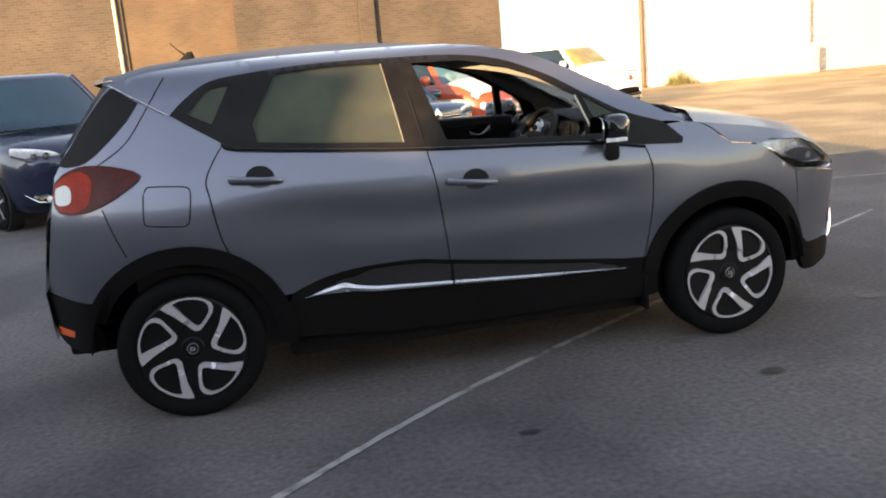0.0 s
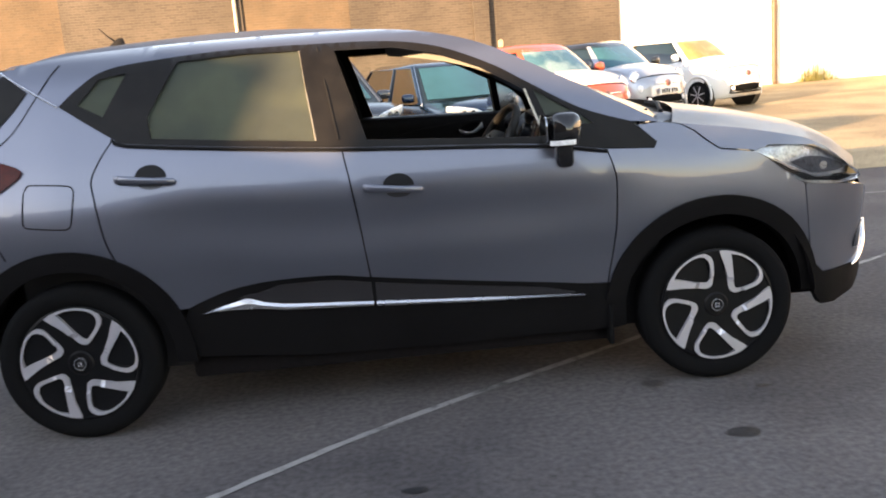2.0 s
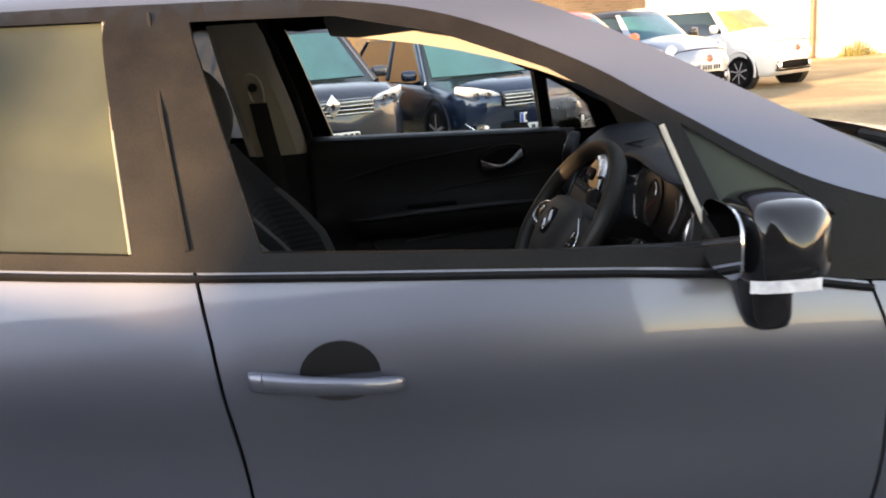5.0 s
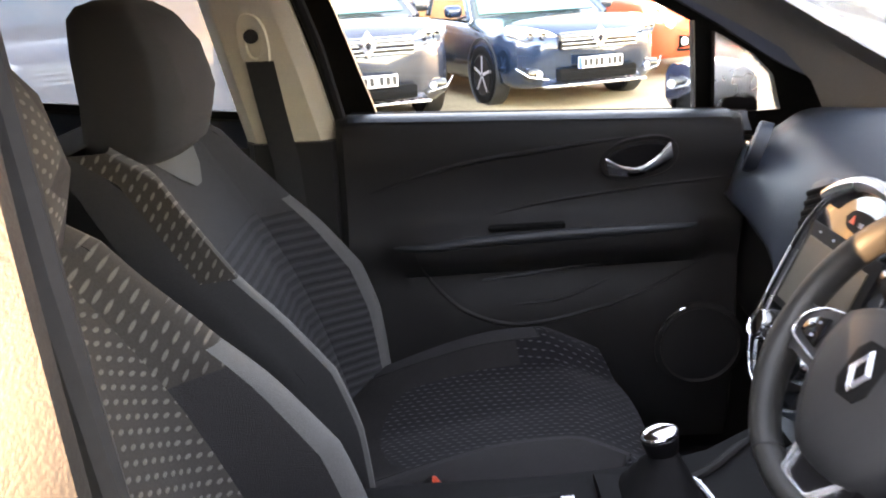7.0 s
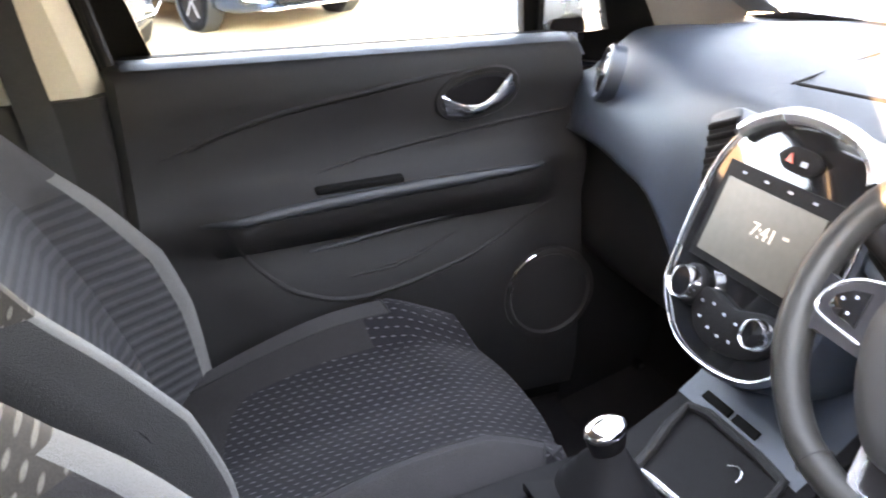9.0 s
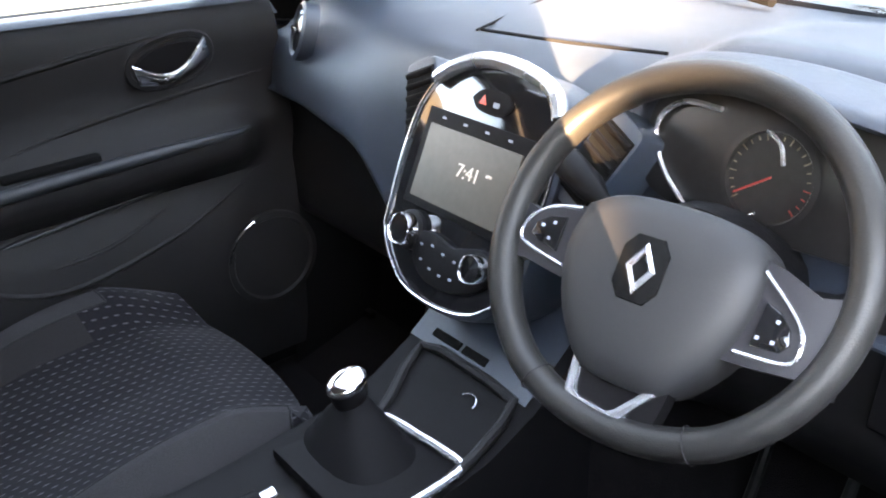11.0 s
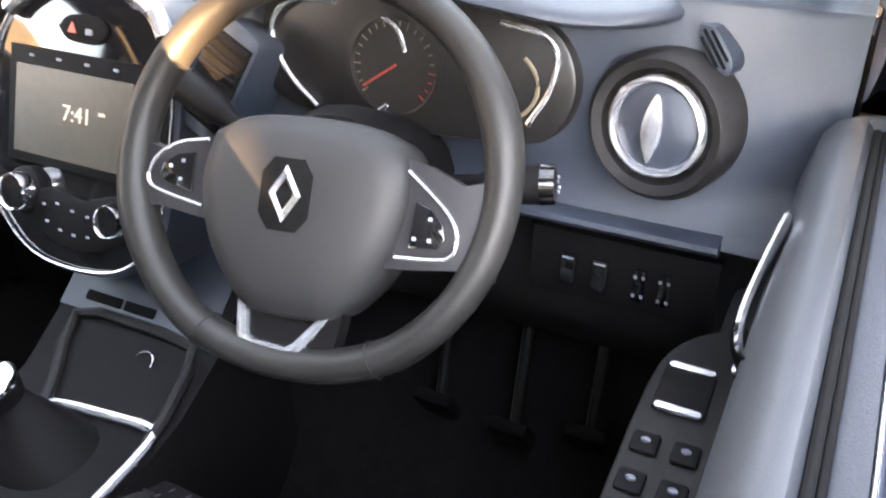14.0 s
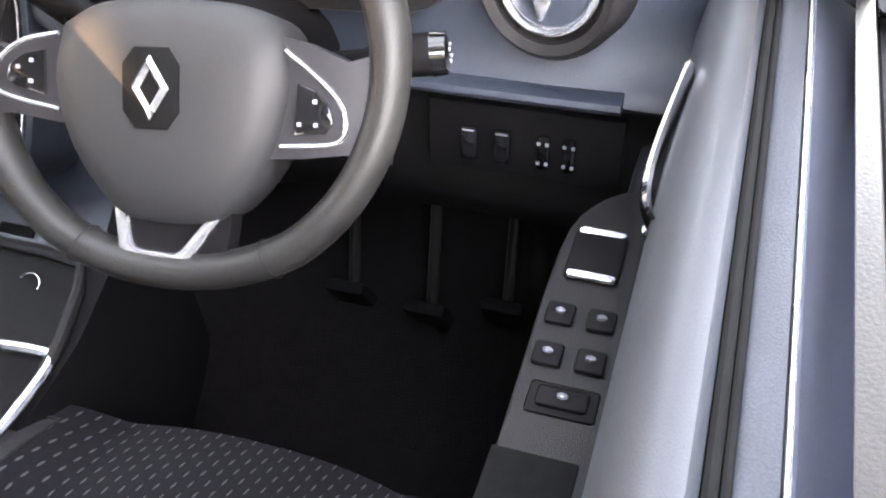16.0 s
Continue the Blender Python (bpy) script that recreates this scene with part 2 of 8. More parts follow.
M = dict(
    paint=paint("grey metallic paint", (0.162, 0.176, 0.220), 0.80, 0.36),
    roof_dew=mat("grey roof paint covered in dew", (0.085, 0.094, 0.118), 0.62, metal=0.1, var=0.2, scale=4, bump=0.1, bscale=400, spec=0.2),
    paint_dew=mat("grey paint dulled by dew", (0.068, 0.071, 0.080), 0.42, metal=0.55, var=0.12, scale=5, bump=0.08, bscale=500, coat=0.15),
    car_glass=mat("dark car glass", (0.008, 0.018, 0.022), 0.05, var=0.2, coat=1.0),
    plastic=mat("black grained plastic", (0.006, 0.0055, 0.006), 0.62, var=0.3, scale=5, bump=0.2, bscale=900, spec=0.10),
    insert=mat("satin dark grey moulding", (0.022, 0.021, 0.024), 0.38, var=0.15, scale=5, bump=0.05, bscale=900, spec=0.4),
    pillar=mat("black pillar trim", (0.0095, 0.0085, 0.0078), 0.42, var=0.5, scale=9, bump=0.09, bscale=420, spec=0.18),
    gloss=mat("piano black", (0.008, 0.008, 0.009), 0.08, var=0.1, coat=0.6),
    rubber=mat("tyre rubber", (0.006, 0.006, 0.0065), 0.9, var=0.3, scale=9, bump=0.2, bscale=300, spec=0.10),
    weather=mat("dewy rubber weather strip", (0.026, 0.029, 0.036), 0.55, var=0.3, scale=30, bump=0.2, bscale=700, spec=0.25),
    seal=mat("rubber seal", (0.010, 0.010, 0.011), 0.7, var=0.2, spec=0.15),
    alloy=mat("machined alloy", (0.62, 0.61, 0.65), 0.34, metal=0.55, var=0.08, bscale=300),
    alloy_dark=mat("dark alloy", (0.005, 0.005, 0.006), 0.45, var=0.15, spec=0.2),
    chrome=mat("chrome", (0.85, 0.85, 0.87), 0.08, metal=1.0, var=0.03),
    satin=mat("satin chrome", (0.66, 0.67, 0.70), 0.26, metal=0.8, var=0.05),
    steel=mat("disc steel", (0.35, 0.35, 0.36), 0.4, metal=1.0, var=0.2, scale=30),
    clear=glass("clear glass"),
    lens=glass("lamp lens", (0.97, 0.98, 1.0)),
    lamp_inner=mat("grey lamp reflector", (0.58, 0.62, 0.70), 0.25, metal=0.35, var=0.4, scale=18),
    screen=glass("misted windscreen", (0.85, 0.88, 0.88), mist=0.36, mist_col=(0.64, 0.64, 0.61)),
    misted=glass("misted glass", (0.45, 0.55, 0.55), mist=0.99, mist_col=(0.118, 0.140, 0.132)),
    tint=glass("misted dark glass", (0.45, 0.52, 0.54), mist=0.75, mist_col=(0.13, 0.145, 0.165)),
    red=mat("dark red lamp", (0.070, 0.006, 0.003), 0.18, var=0.35, scale=14, spec=0.2),
    red_bright=mat("bright red lamp", (0.34, 0.022, 0.008), 0.2, var=0.3, scale=14, spec=0.15),
    amber=mat("orange reflector", (0.7, 0.10, 0.02), 0.15, coat=0.8),
    lamp_grey=mat("grey lamp bezel", (0.15, 0.16, 0.19), 0.2, metal=0.5, var=0.4, scale=20),
    amber_clear=mat("pale amber indicator", (0.62, 0.38, 0.16), 0.2, var=0.2, scale=20, coat=0.5),
    lamp=mat("lamp reflector", (0.88, 0.88, 0.90), 0.2, metal=0.15, var=0.25, scale=25),
    dash=mat("slush moulded dash", (0.027, 0.035, 0.050), 0.37, var=0.15, scale=4, bump=0.25, bscale=900, rvar=0.15, spec=0.62),
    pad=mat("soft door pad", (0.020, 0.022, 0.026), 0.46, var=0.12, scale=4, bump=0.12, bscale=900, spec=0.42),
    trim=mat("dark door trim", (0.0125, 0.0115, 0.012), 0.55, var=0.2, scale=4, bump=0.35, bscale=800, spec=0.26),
    leather=mat("wheel leather", (0.020, 0.019, 0.018), 0.42, var=0.15, scale=10, bump=0.15, bscale=600, spec=0.32),
    hub=mat("airbag cover", (0.022, 0.022, 0.023), 0.52, var=0.08, scale=5, bump=0.1, bscale=900, spec=0.28),
    liner=mat("headliner cloth", (0.42, 0.40, 0.37), 0.95, var=0.12, scale=6, bump=0.2, bscale=400),
    # greige raised to cream, standing in for sun on the upper pillars
    greige=mat("pillar trim", (0.56, 0.51, 0.41), 0.6, var=0.1, bump=0.2, bscale=500),
    pillar_grey=mat("grey pillar lining", (0.17, 0.168, 0.155), 0.7, var=0.1, bump=0.2, bscale=500),
    carpet=mat("black carpet", (0.010, 0.0085, 0.009), 0.95, var=0.4, scale=40, bump=0.6, bscale=500, spec=0.1),
    seat_plain=mat("plain grey cloth", (0.088, 0.085, 0.083), 0.9, var=0.18, scale=7, bump=0.5, bscale=700, spec=0.2),
    seat_bol=mat("grey cushion cloth", (0.030, 0.0285, 0.030), 0.9, var=0.18, scale=7, bump=0.5, bscale=700, spec=0.12),
    seat_mid=mat("dark grey cloth", (0.020, 0.0185, 0.019), 0.92, var=0.2, scale=7, bump=0.5, bscale=700, spec=0.1),
    seat_dark=mat("dark side cloth", (0.022, 0.021, 0.022), 0.92, var=0.2, scale=7, bump=0.5, bscale=700, spec=0.2),
    seat_cush=fabric("cushion cloth", (0.008, 0.0072, 0.009), (0.066, 0.064, 0.068), 56, flat=(0, 0, 8), size=(0.27, 0.062)),
    seat_back=fabric("backrest cloth", (0.025, 0.0215, 0.019), (0.084, 0.076, 0.067), 54, flat=(0, 90, 6), lean=-80, size=(0.31, 0.135)),
    seat_side=fabric("bolster cloth", (0.025, 0.0215, 0.019), (0.084, 0.076, 0.067), 54, flat=(90, 0, 0), lean=112, size=(0.31, 0.135)),
    seat_rib=ribbed("ribbed backrest cloth", (0.025, 0.024, 0.026), (0.035, 0.034, 0.037), 112),
    # slots and recesses have their inner shade put in as this black
    void=mat("unlit black recess", (0.006, 0.006, 0.006), 0.9, var=0.3, spec=0.08),
    belt=mat("seat belt webbing", (0.012, 0.012, 0.013), 0.7, var=0.3, scale=60, bscale=300),
    white_mark=mat("white marking", (0.27, 0.29, 0.33), 0.5, var=0.05),
    display=glow("display", (0.045, 0.041, 0.033), 0.012),
    digits=glow("clock digits", (0.30, 0.29, 0.26), 0.04),
    dial=mat("dial face", (0.012, 0.011, 0.011), 0.35, var=0.3),
    dial_mark=mat("dial markings", (0.16, 0.13, 0.09), 0.5),
    red_mark=mat("red marking", (0.35, 0.04, 0.03), 0.5),
    red_button=mat("hazard button", (0.5, 0.06, 0.03), 0.3),
    mirror=mat("mirror glass", (0.85, 0.87, 0.88), 0.02, metal=1.0, var=0.0),
    plate_white=mat("plate white", (0.75, 0.75, 0.72), 0.4, var=0.06),
    plate_blue=mat("plate blue", (0.02, 0.09, 0.35), 0.4),
    plate_black=mat("plate black", (0.015, 0.015, 0.015), 0.5),
    asphalt=two_tone("worn asphalt", (0.062, 0.056, 0.0575), (0.110, 0.099, 0.097), 0.6, 0.88, bump=0.7),
    # the far tarmac again, with the sun's warm brightness put into its colour
    sunlit_tarmac=two_tone("tarmac painted sunlit", (0.25, 0.185, 0.105), (0.37, 0.285, 0.165), 0.5, 0.9, bump=1.0),
    line=two_tone("worn road paint", (0.10, 0.095, 0.095), (0.30, 0.29, 0.28), 9, 0.85, lo=0.30, hi=0.50),
    patch=two_tone("oily patch", (0.018, 0.017, 0.018), (0.04, 0.038, 0.038), 4, 0.6),
    brick_a=brickwork("grey brown brick", (0.075, 0.058, 0.045), (0.055, 0.042, 0.032), (0.085, 0.07, 0.056)),
    brick_b=brickwork("tan brick", (0.105, 0.070, 0.042), (0.085, 0.058, 0.036), (0.11, 0.08, 0.055)),
    brick_s=brickwork("dark brick", (0.12, 0.09, 0.08), (0.09, 0.07, 0.06), (0.14, 0.12, 0.11)),
    render=two_tone("white painted render", (0.78, 0.74, 0.66), (0.86, 0.83, 0.77), 0.7, 0.8, bump=0.2),
    shutter=mat("roller shutter", (0.55, 0.52, 0.46), 0.5, metal=0.2, var=0.12, scale=2),
    stone=mat("pale stone", (0.5, 0.46, 0.4), 0.8, var=0.2, scale=3, bump=0.3, bscale=40),
    wood=mat("weathered post", (0.42, 0.34, 0.22), 0.8, var=0.3, scale=12, bump=0.3, bscale=120),
    pipe=mat("painted pipe", (0.62, 0.52, 0.38), 0.5, var=0.15),
    pipe_dark=mat("brown pipe", (0.10, 0.065, 0.04), 0.5, var=0.2),
    weed=mat("dry weeds", (0.16, 0.15, 0.05), 0.9, var=0.5, scale=30),
)


# ---- mesh helpers ----
fitted = None  # while set, the cabin's fittings are laid out by it inside the shell


def part(name, bm, material, parent=None, label="", smooth=40, kind="", category="", group=""):
    me = bpy.data.meshes.new(name)
    bmesh.ops.recalc_face_normals(bm, faces=bm.faces[:])
    if fitted:
        bm.transform(fitted)
    bm.to_mesh(me)
    bm.free()
    me.materials.append(M[material] if isinstance(material, str) else material)
    if smooth:
        me.shade_smooth()
        me.set_sharp_from_angle(angle=radians(smooth))
    ob = new(name, me)
    ob.parent = parent
    return tagged(ob, label, category, group, kind)


def thing(name, label, category, at=(0, 0, 0), group="", kind=""):
    ob = new(name)
    ob.location = at
    ob.empty_display_size = 0.1
    return tagged(ob, label, category, group, kind)


def rbox(bm, c, s, bevel=0.0, m=None, seg=2):
    """A box of size s round c, edges rounded, turned by m."""
    g = bmesh.ops.create_cube(bm, size=1)
    vs = g["verts"]
    bmesh.ops.scale(bm, vec=s, verts=vs)
    if bevel:
        es = list({e for v in vs for e in v.link_edges})
        r = bmesh.ops.bevel(bm, geom=es, offset=bevel, segments=seg, profile=0.5, affect="EDGES")
        vs = list({v for f in r["faces"] for v in f.verts} | {v for v in vs if v.is_valid})
    mm = Matrix.Translation(c) @ (m or Matrix())
    bmesh.ops.transform(bm, matrix=mm, verts=vs)
    return bm


def box(c, s, bevel=0.0, m=None, seg=2):
    return rbox(bmesh.new(), c, s, bevel, m, seg)


def loft(bm, rings, closed=True, caps=True):
    vs = [[bm.verts.new(p) for p in r] for r in rings]
    n = len(rings[0])
    for a, b in zip(vs, vs[1:]):
        for i in range(n if closed else n - 1):
            j = (i + 1) % n
            bm.faces.new((a[i], a[j], b[j], b[i]))
    if caps and closed:
        bm.faces.new(vs[0][::-1])
        bm.faces.new(vs[-1])
    return bm


def oval(c, u, v, a, b, n=20, p=2.6):
    """A rounded ring of half axes a along u and b along v."""
    c, u, v = Vector(c), Vector(u).normalized(), Vector(v).normalized()
    out = []
    for i in range(n):
        t = 2 * math.pi * i / n
        ct, st = math.cos(t), math.sin(t)
        out.append(c + u * a * math.copysign(abs(ct) ** (2 / p), ct) + v * b * math.copysign(abs(st) ** (2 / p), st))
    return out


def tube(bm, pts, r, n=8, closed=False):
    pts = [Vector(p) for p in pts]
    rings = []
    ref = Vector((0.3, 0.2, 0.93))
    k = len(pts)
    for i, p in enumerate(pts):
        a, b = (pts[(i - 1) % k], pts[(i + 1) % k]) if closed else (pts[max(i - 1, 0)], pts[min(i + 1, k - 1)])
        d = (b - a).normalized()
        u = d.cross(ref).normalized()
        v = d.cross(u)
        rad = r[i] if isinstance(r, (list, tuple)) else r
        rings.append([p + (u * math.cos(t) + v * math.sin(t)) * rad for t in (2 * math.pi * j / n for j in range(n))])
    if closed:
        rings.append(rings[0])
        loft(bm, rings, True, False)
        bmesh.ops.remove_doubles(bm, verts=bm.verts[:], dist=1e-6)
        return bm
    return loft(bm, rings)


def lathe(bm, profile, m=Matrix(), n=32):
    """Turns a profile of (radius, height) about the z axis of m."""
    rings = [[m @ Vector((max(r, 1e-4) * math.cos(2 * math.pi * i / n), max(r, 1e-4) * math.sin(2 * math.pi * i / n), h)) for i in range(n)] for r, h in profile]
    return loft(bm, rings)


def plate(bm, pts, m, depth, bevel=0.0):
    """A flat outline (u, v) in the plane of m, made depth thick towards -z of m."""
    vs = [bm.verts.new(m @ Vector((u, v, 0))) for u, v in pts]
    f = bm.faces.new(vs)
    r = bmesh.ops.extrude_face_region(bm, geom=[f])
    ev = [g for g in r["geom"] if isinstance(g, bmesh.types.BMVert)]
    bmesh.ops.translate(bm, vec=m.to_3x3() @ Vector((0, 0, -depth)), verts=ev)
    if bevel:
        es = [e for e in f.edges] if f.is_valid else []
        if es:
            bmesh.ops.bevel(bm, geom=es, offset=bevel, segments=2, profile=0.5, affect="EDGES")
    return bm


def curve(pts, n=8):
    """A smooth line through the points (Catmull-Rom)."""
    pts = [Vector(p) for p in pts]
    ext = [pts[0] * 2 - pts[1], *pts, pts[-1] * 2 - pts[-2]]
    out = []
    for a, b, c, d in zip(ext, ext[1:], ext[2:], ext[3:]):
        for i in range(n):
            t = i / n
            out.append(0.5 * ((2 * b) + (c - a) * t + (2 * a - 5 * b + 4 * c - d) * t * t + (3 * b - a - 3 * c + d) * t ** 3))
    out.append(pts[-1])
    return out


def inside(p, poly):
    x, y = p
    c = False
    j = len(poly) - 1
    for i in range(len(poly)):
        (xi, yi), (xj, yj) = poly[i], poly[j]
        if (yi > y) != (yj > y) and x < (xj - xi) * (y - yi) / (yj - yi) + xi:
            c = not c
        j = i
    return c


def dense(poly, step):
    out = []
    for a, b in zip(poly, poly[1:] + poly[:1]):
        k = max(1, math.ceil(math.dist(a, b) / step))
        out += [(a[0] + (b[0] - a[0]) * i / k, a[1] + (b[1] - a[1]) * i / k) for i in range(k)]
    return out


def skin(outline, fn, holes=(), step=0.05, thick=0.012, inward=(0, 1, 0), edge=0.03):
    """A curved panel: an outline in (x, z), filled with a grid and laid on the surface fn(x, z), with its edges turned in."""
    loops = [dense(list(outline), edge)] + [dense(list(h), edge) for h in holes]
    pts, edges = [], []
    for lp in loops:
        s = len(pts)
        pts += [Vector(p) for p in lp]
        edges += [(s + i, s + (i + 1) % len(lp)) for i in range(len(lp))]
    xs, zs = [p[0] for p in outline], [p[1] for p in outline]
    gx = np.arange(math.floor(min(xs) / step) * step, max(xs), step)
    gz = np.arange(math.floor(min(zs) / step) * step, max(zs), step)
    for x in gx:
        for z in gz:
            if inside((x, z), outline) and not any(inside((x, z), h) for h in holes):
                pts.append(Vector((float(x) + 1e-4, float(z) + 1e-4)))
    v2, _, faces, *_ = delaunay_2d_cdt(pts, edges, [], 0, 1e-5)
    bm = bmesh.new()
    vs = [bm.verts.new(fn(p.x, p.y)) for p in v2]
    for f in faces:
        c = sum((v2[i] for i in f), Vector((0, 0))) / len(f)
        if inside(c, outline) and not any(inside(c, h) for h in holes):
            bm.faces.new([vs[i] for i in f])
    bmesh.ops.delete(bm, geom=[v for v in bm.verts if not v.link_faces], context="VERTS")
    if thick:
        rim = [e for e in bm.edges if len(e.link_faces) == 1]
        r = bmesh.ops.extrude_edge_only(bm, edges=rim)
        ev = [g for g in r["geom"] if isinstance(g, bmesh.types.BMVert)]
        bmesh.ops.translate(bm, vec=Vector(inward) * thick, verts=ev)
    return bm


def lettering(name, text, size, m, material, parent=None, depth=0.0006):
    cu = bpy.data.curves.new(name, "FONT")
    cu.body, cu.size, cu.extrude, cu.align_x, cu.align_y = text, size, depth, "CENTER", "CENTER"
    tmp = bpy.data.objects.new(name, cu)
    scene.collection.objects.link(tmp)
    me = bpy.data.meshes.new_from_object(tmp.evaluated_get(bpy.context.evaluated_depsgraph_get()))
    bpy.data.objects.remove(tmp)
    me.materials.clear()
    me.materials.append(M[material])
    me.transform(fitted @ m if fitted else m)
    ob = new(name, me)
    ob.parent = parent
    return ob

# ---- the yard ----
bm = bmesh.new()
n = 40
gx = [-900, -200, -60, *np.linspace(-22, 34, n), 60, 200, 900]
gy = [-900, -200, -60, *np.linspace(-18, 26, n), 60, 200, 900]
grid = [[bm.verts.new((x, y, 0.0)) for y in gy] for x in gx]
for i in range(len(gx) - 1):
    for j in range(len(gy) - 1):
        bm.faces.new((grid[i][j], grid[i + 1][j], grid[i + 1][j + 1], grid[i][j + 1]))
part("ground", bm, "asphalt", None, "worn grey tarmac yard with patches and stains", kind="structure")


def strip(pts, w, z, wob=0.006):
    """A narrow painted strip along a line on the ground, with ragged sides."""
    bm = bmesh.new()
    c = curve([(*p, 0) for p in pts], 14)
    prev = None
    for i, p in enumerate(c):
        d = (c[min(i + 1, len(c) - 1)] - c[max(i - 1, 0)]).normalized()
        s = Vector((-d.y, d.x, 0))
        a = bm.verts.new(p + s * (w / 2 + random.uniform(-wob, wob)) + Vector((0, 0, z)))
        b = bm.verts.new(p - s * (w / 2 + random.uniform(-wob, wob)) + Vector((0, 0, z)))
        if prev:
            bm.faces.new((prev[0], a, b, prev[1]))
        prev = (a, b)
    return bm


part("road_marking", strip([(-0.6, -2.6), (0.31, -1.77), (1.19, -1.04), (2.25, -0.34), (3.6, 0.5), (5.2, 1.45)], 0.036, 0.004, 0.004), "line", None, "thin worn white line painted on the tarmac", kind="structure", category="marking")
part("road_marking", strip([(4.6, 3.3), (6.0, 3.05), (9.0, 2.4)], 0.03, 0.004), "line", None, "thin worn white line painted on the tarmac", kind="structure", category="marking")


def blot(x, y, r, k):
    bm = bmesh.new()
    vs = [bm.verts.new((x + r * (1.5 if k else 1) * math.cos(t) * (1 + 0.3 * noise.noise((math.cos(t) * 2, math.sin(t) * 2, x * 7))), y + r * 0.7 * math.sin(t) * (1 + 0.3 * noise.noise((math.cos(t) * 2, math.sin(t) * 2, y * 9))), 0.004)) for t in np.linspace(0, 2 * math.pi, 18, endpoint=False)]
    bm.faces.new(vs)
    return bm


for k, (x, y, r) in enumerate(((2.33, -0.85, 0.05), (2.75, -0.98, 0.022), (2.5, -1.4, 0.06), (1.3, -1.6, 0.03), (0.5, -1.9, 0.025), (2.9, -1.9, 0.07), (3.6, -0.6, 0.08))):
    tagged(part("oil_stain", blot(x, y, r, k % 2), "patch", None, "dark oily stain on the tarmac"), category="stain", group="stains on the tarmac", kind="structure")

# sunlit part of the yard laid on in paler colour, edge following the shade
bm = bmesh.new()
ax = np.linspace(-40, 60, 51)
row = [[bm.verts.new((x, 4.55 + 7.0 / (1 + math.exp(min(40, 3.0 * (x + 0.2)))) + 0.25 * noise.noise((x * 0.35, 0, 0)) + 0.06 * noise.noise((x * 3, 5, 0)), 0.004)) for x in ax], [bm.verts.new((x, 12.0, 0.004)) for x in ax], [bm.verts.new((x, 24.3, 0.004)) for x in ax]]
for a, b in zip(row, row[1:]):
    for i in range(50):
        bm.faces.new((a[i], a[i + 1], b[i + 1], b[i]))
part("sunlit_ground", bm, "sunlit_tarmac", None, "tarmac before the wall, coloured pale and warm as sunlit", kind="structure")

# the long wall across the yard
WY = 24.0


def wall_piece(name, x0, x1, z1, material, label, proud=0.0, thick=0.4):
    return part(name, box(((x0 + x1) / 2, WY + thick / 2 - proud, z1 / 2 - 0.05), (x1 - x0, thick, z1 + 0.1), 0.01), material, None, label, kind="structure", smooth=0)


wall_piece("wall_north_1", -40.0, -8.4, 7.5, "brick_b", "tan brick wall across the yard in sunlight")
wall_piece("wall_north_2", -8.4, -2.95, 7.5, "brick_a", "grey-brown brick wall across the yard in sunlight", 0.06)
wall_piece("wall_north_3", -2.95, 0.3, 7.5, "brick_b", "tan rendered brick bay between grey-brown bays")
wall_piece("wall_north_4", 0.3, 4.1, 7.5, "brick_a", "grey-brown brick wall across the yard in sunlight", 0.06)
wall_piece("wall_north_5", 4.1, 4.6, 7.5, "brick_a", "shallow brick pier in the wall", 0.22, 0.6)
wall_piece("wall_north_6", 4.6, 8.7, 7.5, "brick_a", "grey-brown brick wall across the yard in sunlight", 0.06)
wall_piece("wall_north_7", 8.7, 19.3, 7.5, "render", "white painted rendered wall glaring in the sun")
wall_piece("wall_north_8", 19.3, 19.9, 7.5, "stone", "stone pier beside the roller shutter", 0.25, 0.7)
part("pier_base", box((19.55, WY - 0.3, 0.5), (0.95, 0.6, 1.0), 0.02), "stone", None, "pale stone block at the foot of the pier", kind="structure")
wall_piece("wall_north_9", 25.5, 60.0, 7.5, "brick_b", "brick wall beyond the roller shutter")
part("wall_north_10", box((22.7, WY + 0.2, 5.9), (5.6, 0.4, 3.2), 0.01), "brick_b", None, "brick wall above the roller shutter", kind="structure", smooth=0)
sh = thing("roller_shutter", "pale slatted metal roller shutter in the far wall", "shutter", (22.7, WY + 0.15, 0), kind="structure")
slat = None
for k in range(43):
    if slat is None:
        bm = bmesh.new()
        loft(bm, [[(x, 0.02 * math.cos(a) - 0.0, 0.05 * math.sin(a) + 0.05) for a in np.linspace(-1.57, 1.57, 5)] for x in (-2.8, 2.8)], closed=False)
        slat = part("slat", bm, "shutter", sh, smooth=60)
        slat.rotation_euler = (0, 0, 0)
        me = slat.data
        slat.location = (0, -0.02, 0)
    else:
        o = new("slat", me)
        o.parent = sh
        o.location = (0, -0.02, k * 0.1)
bm = bmesh.new()
rbox(bm, (0, 0.06, 2.15), (5.6, 0.05, 4.3))
part("back", bm, "pipe_dark", sh)


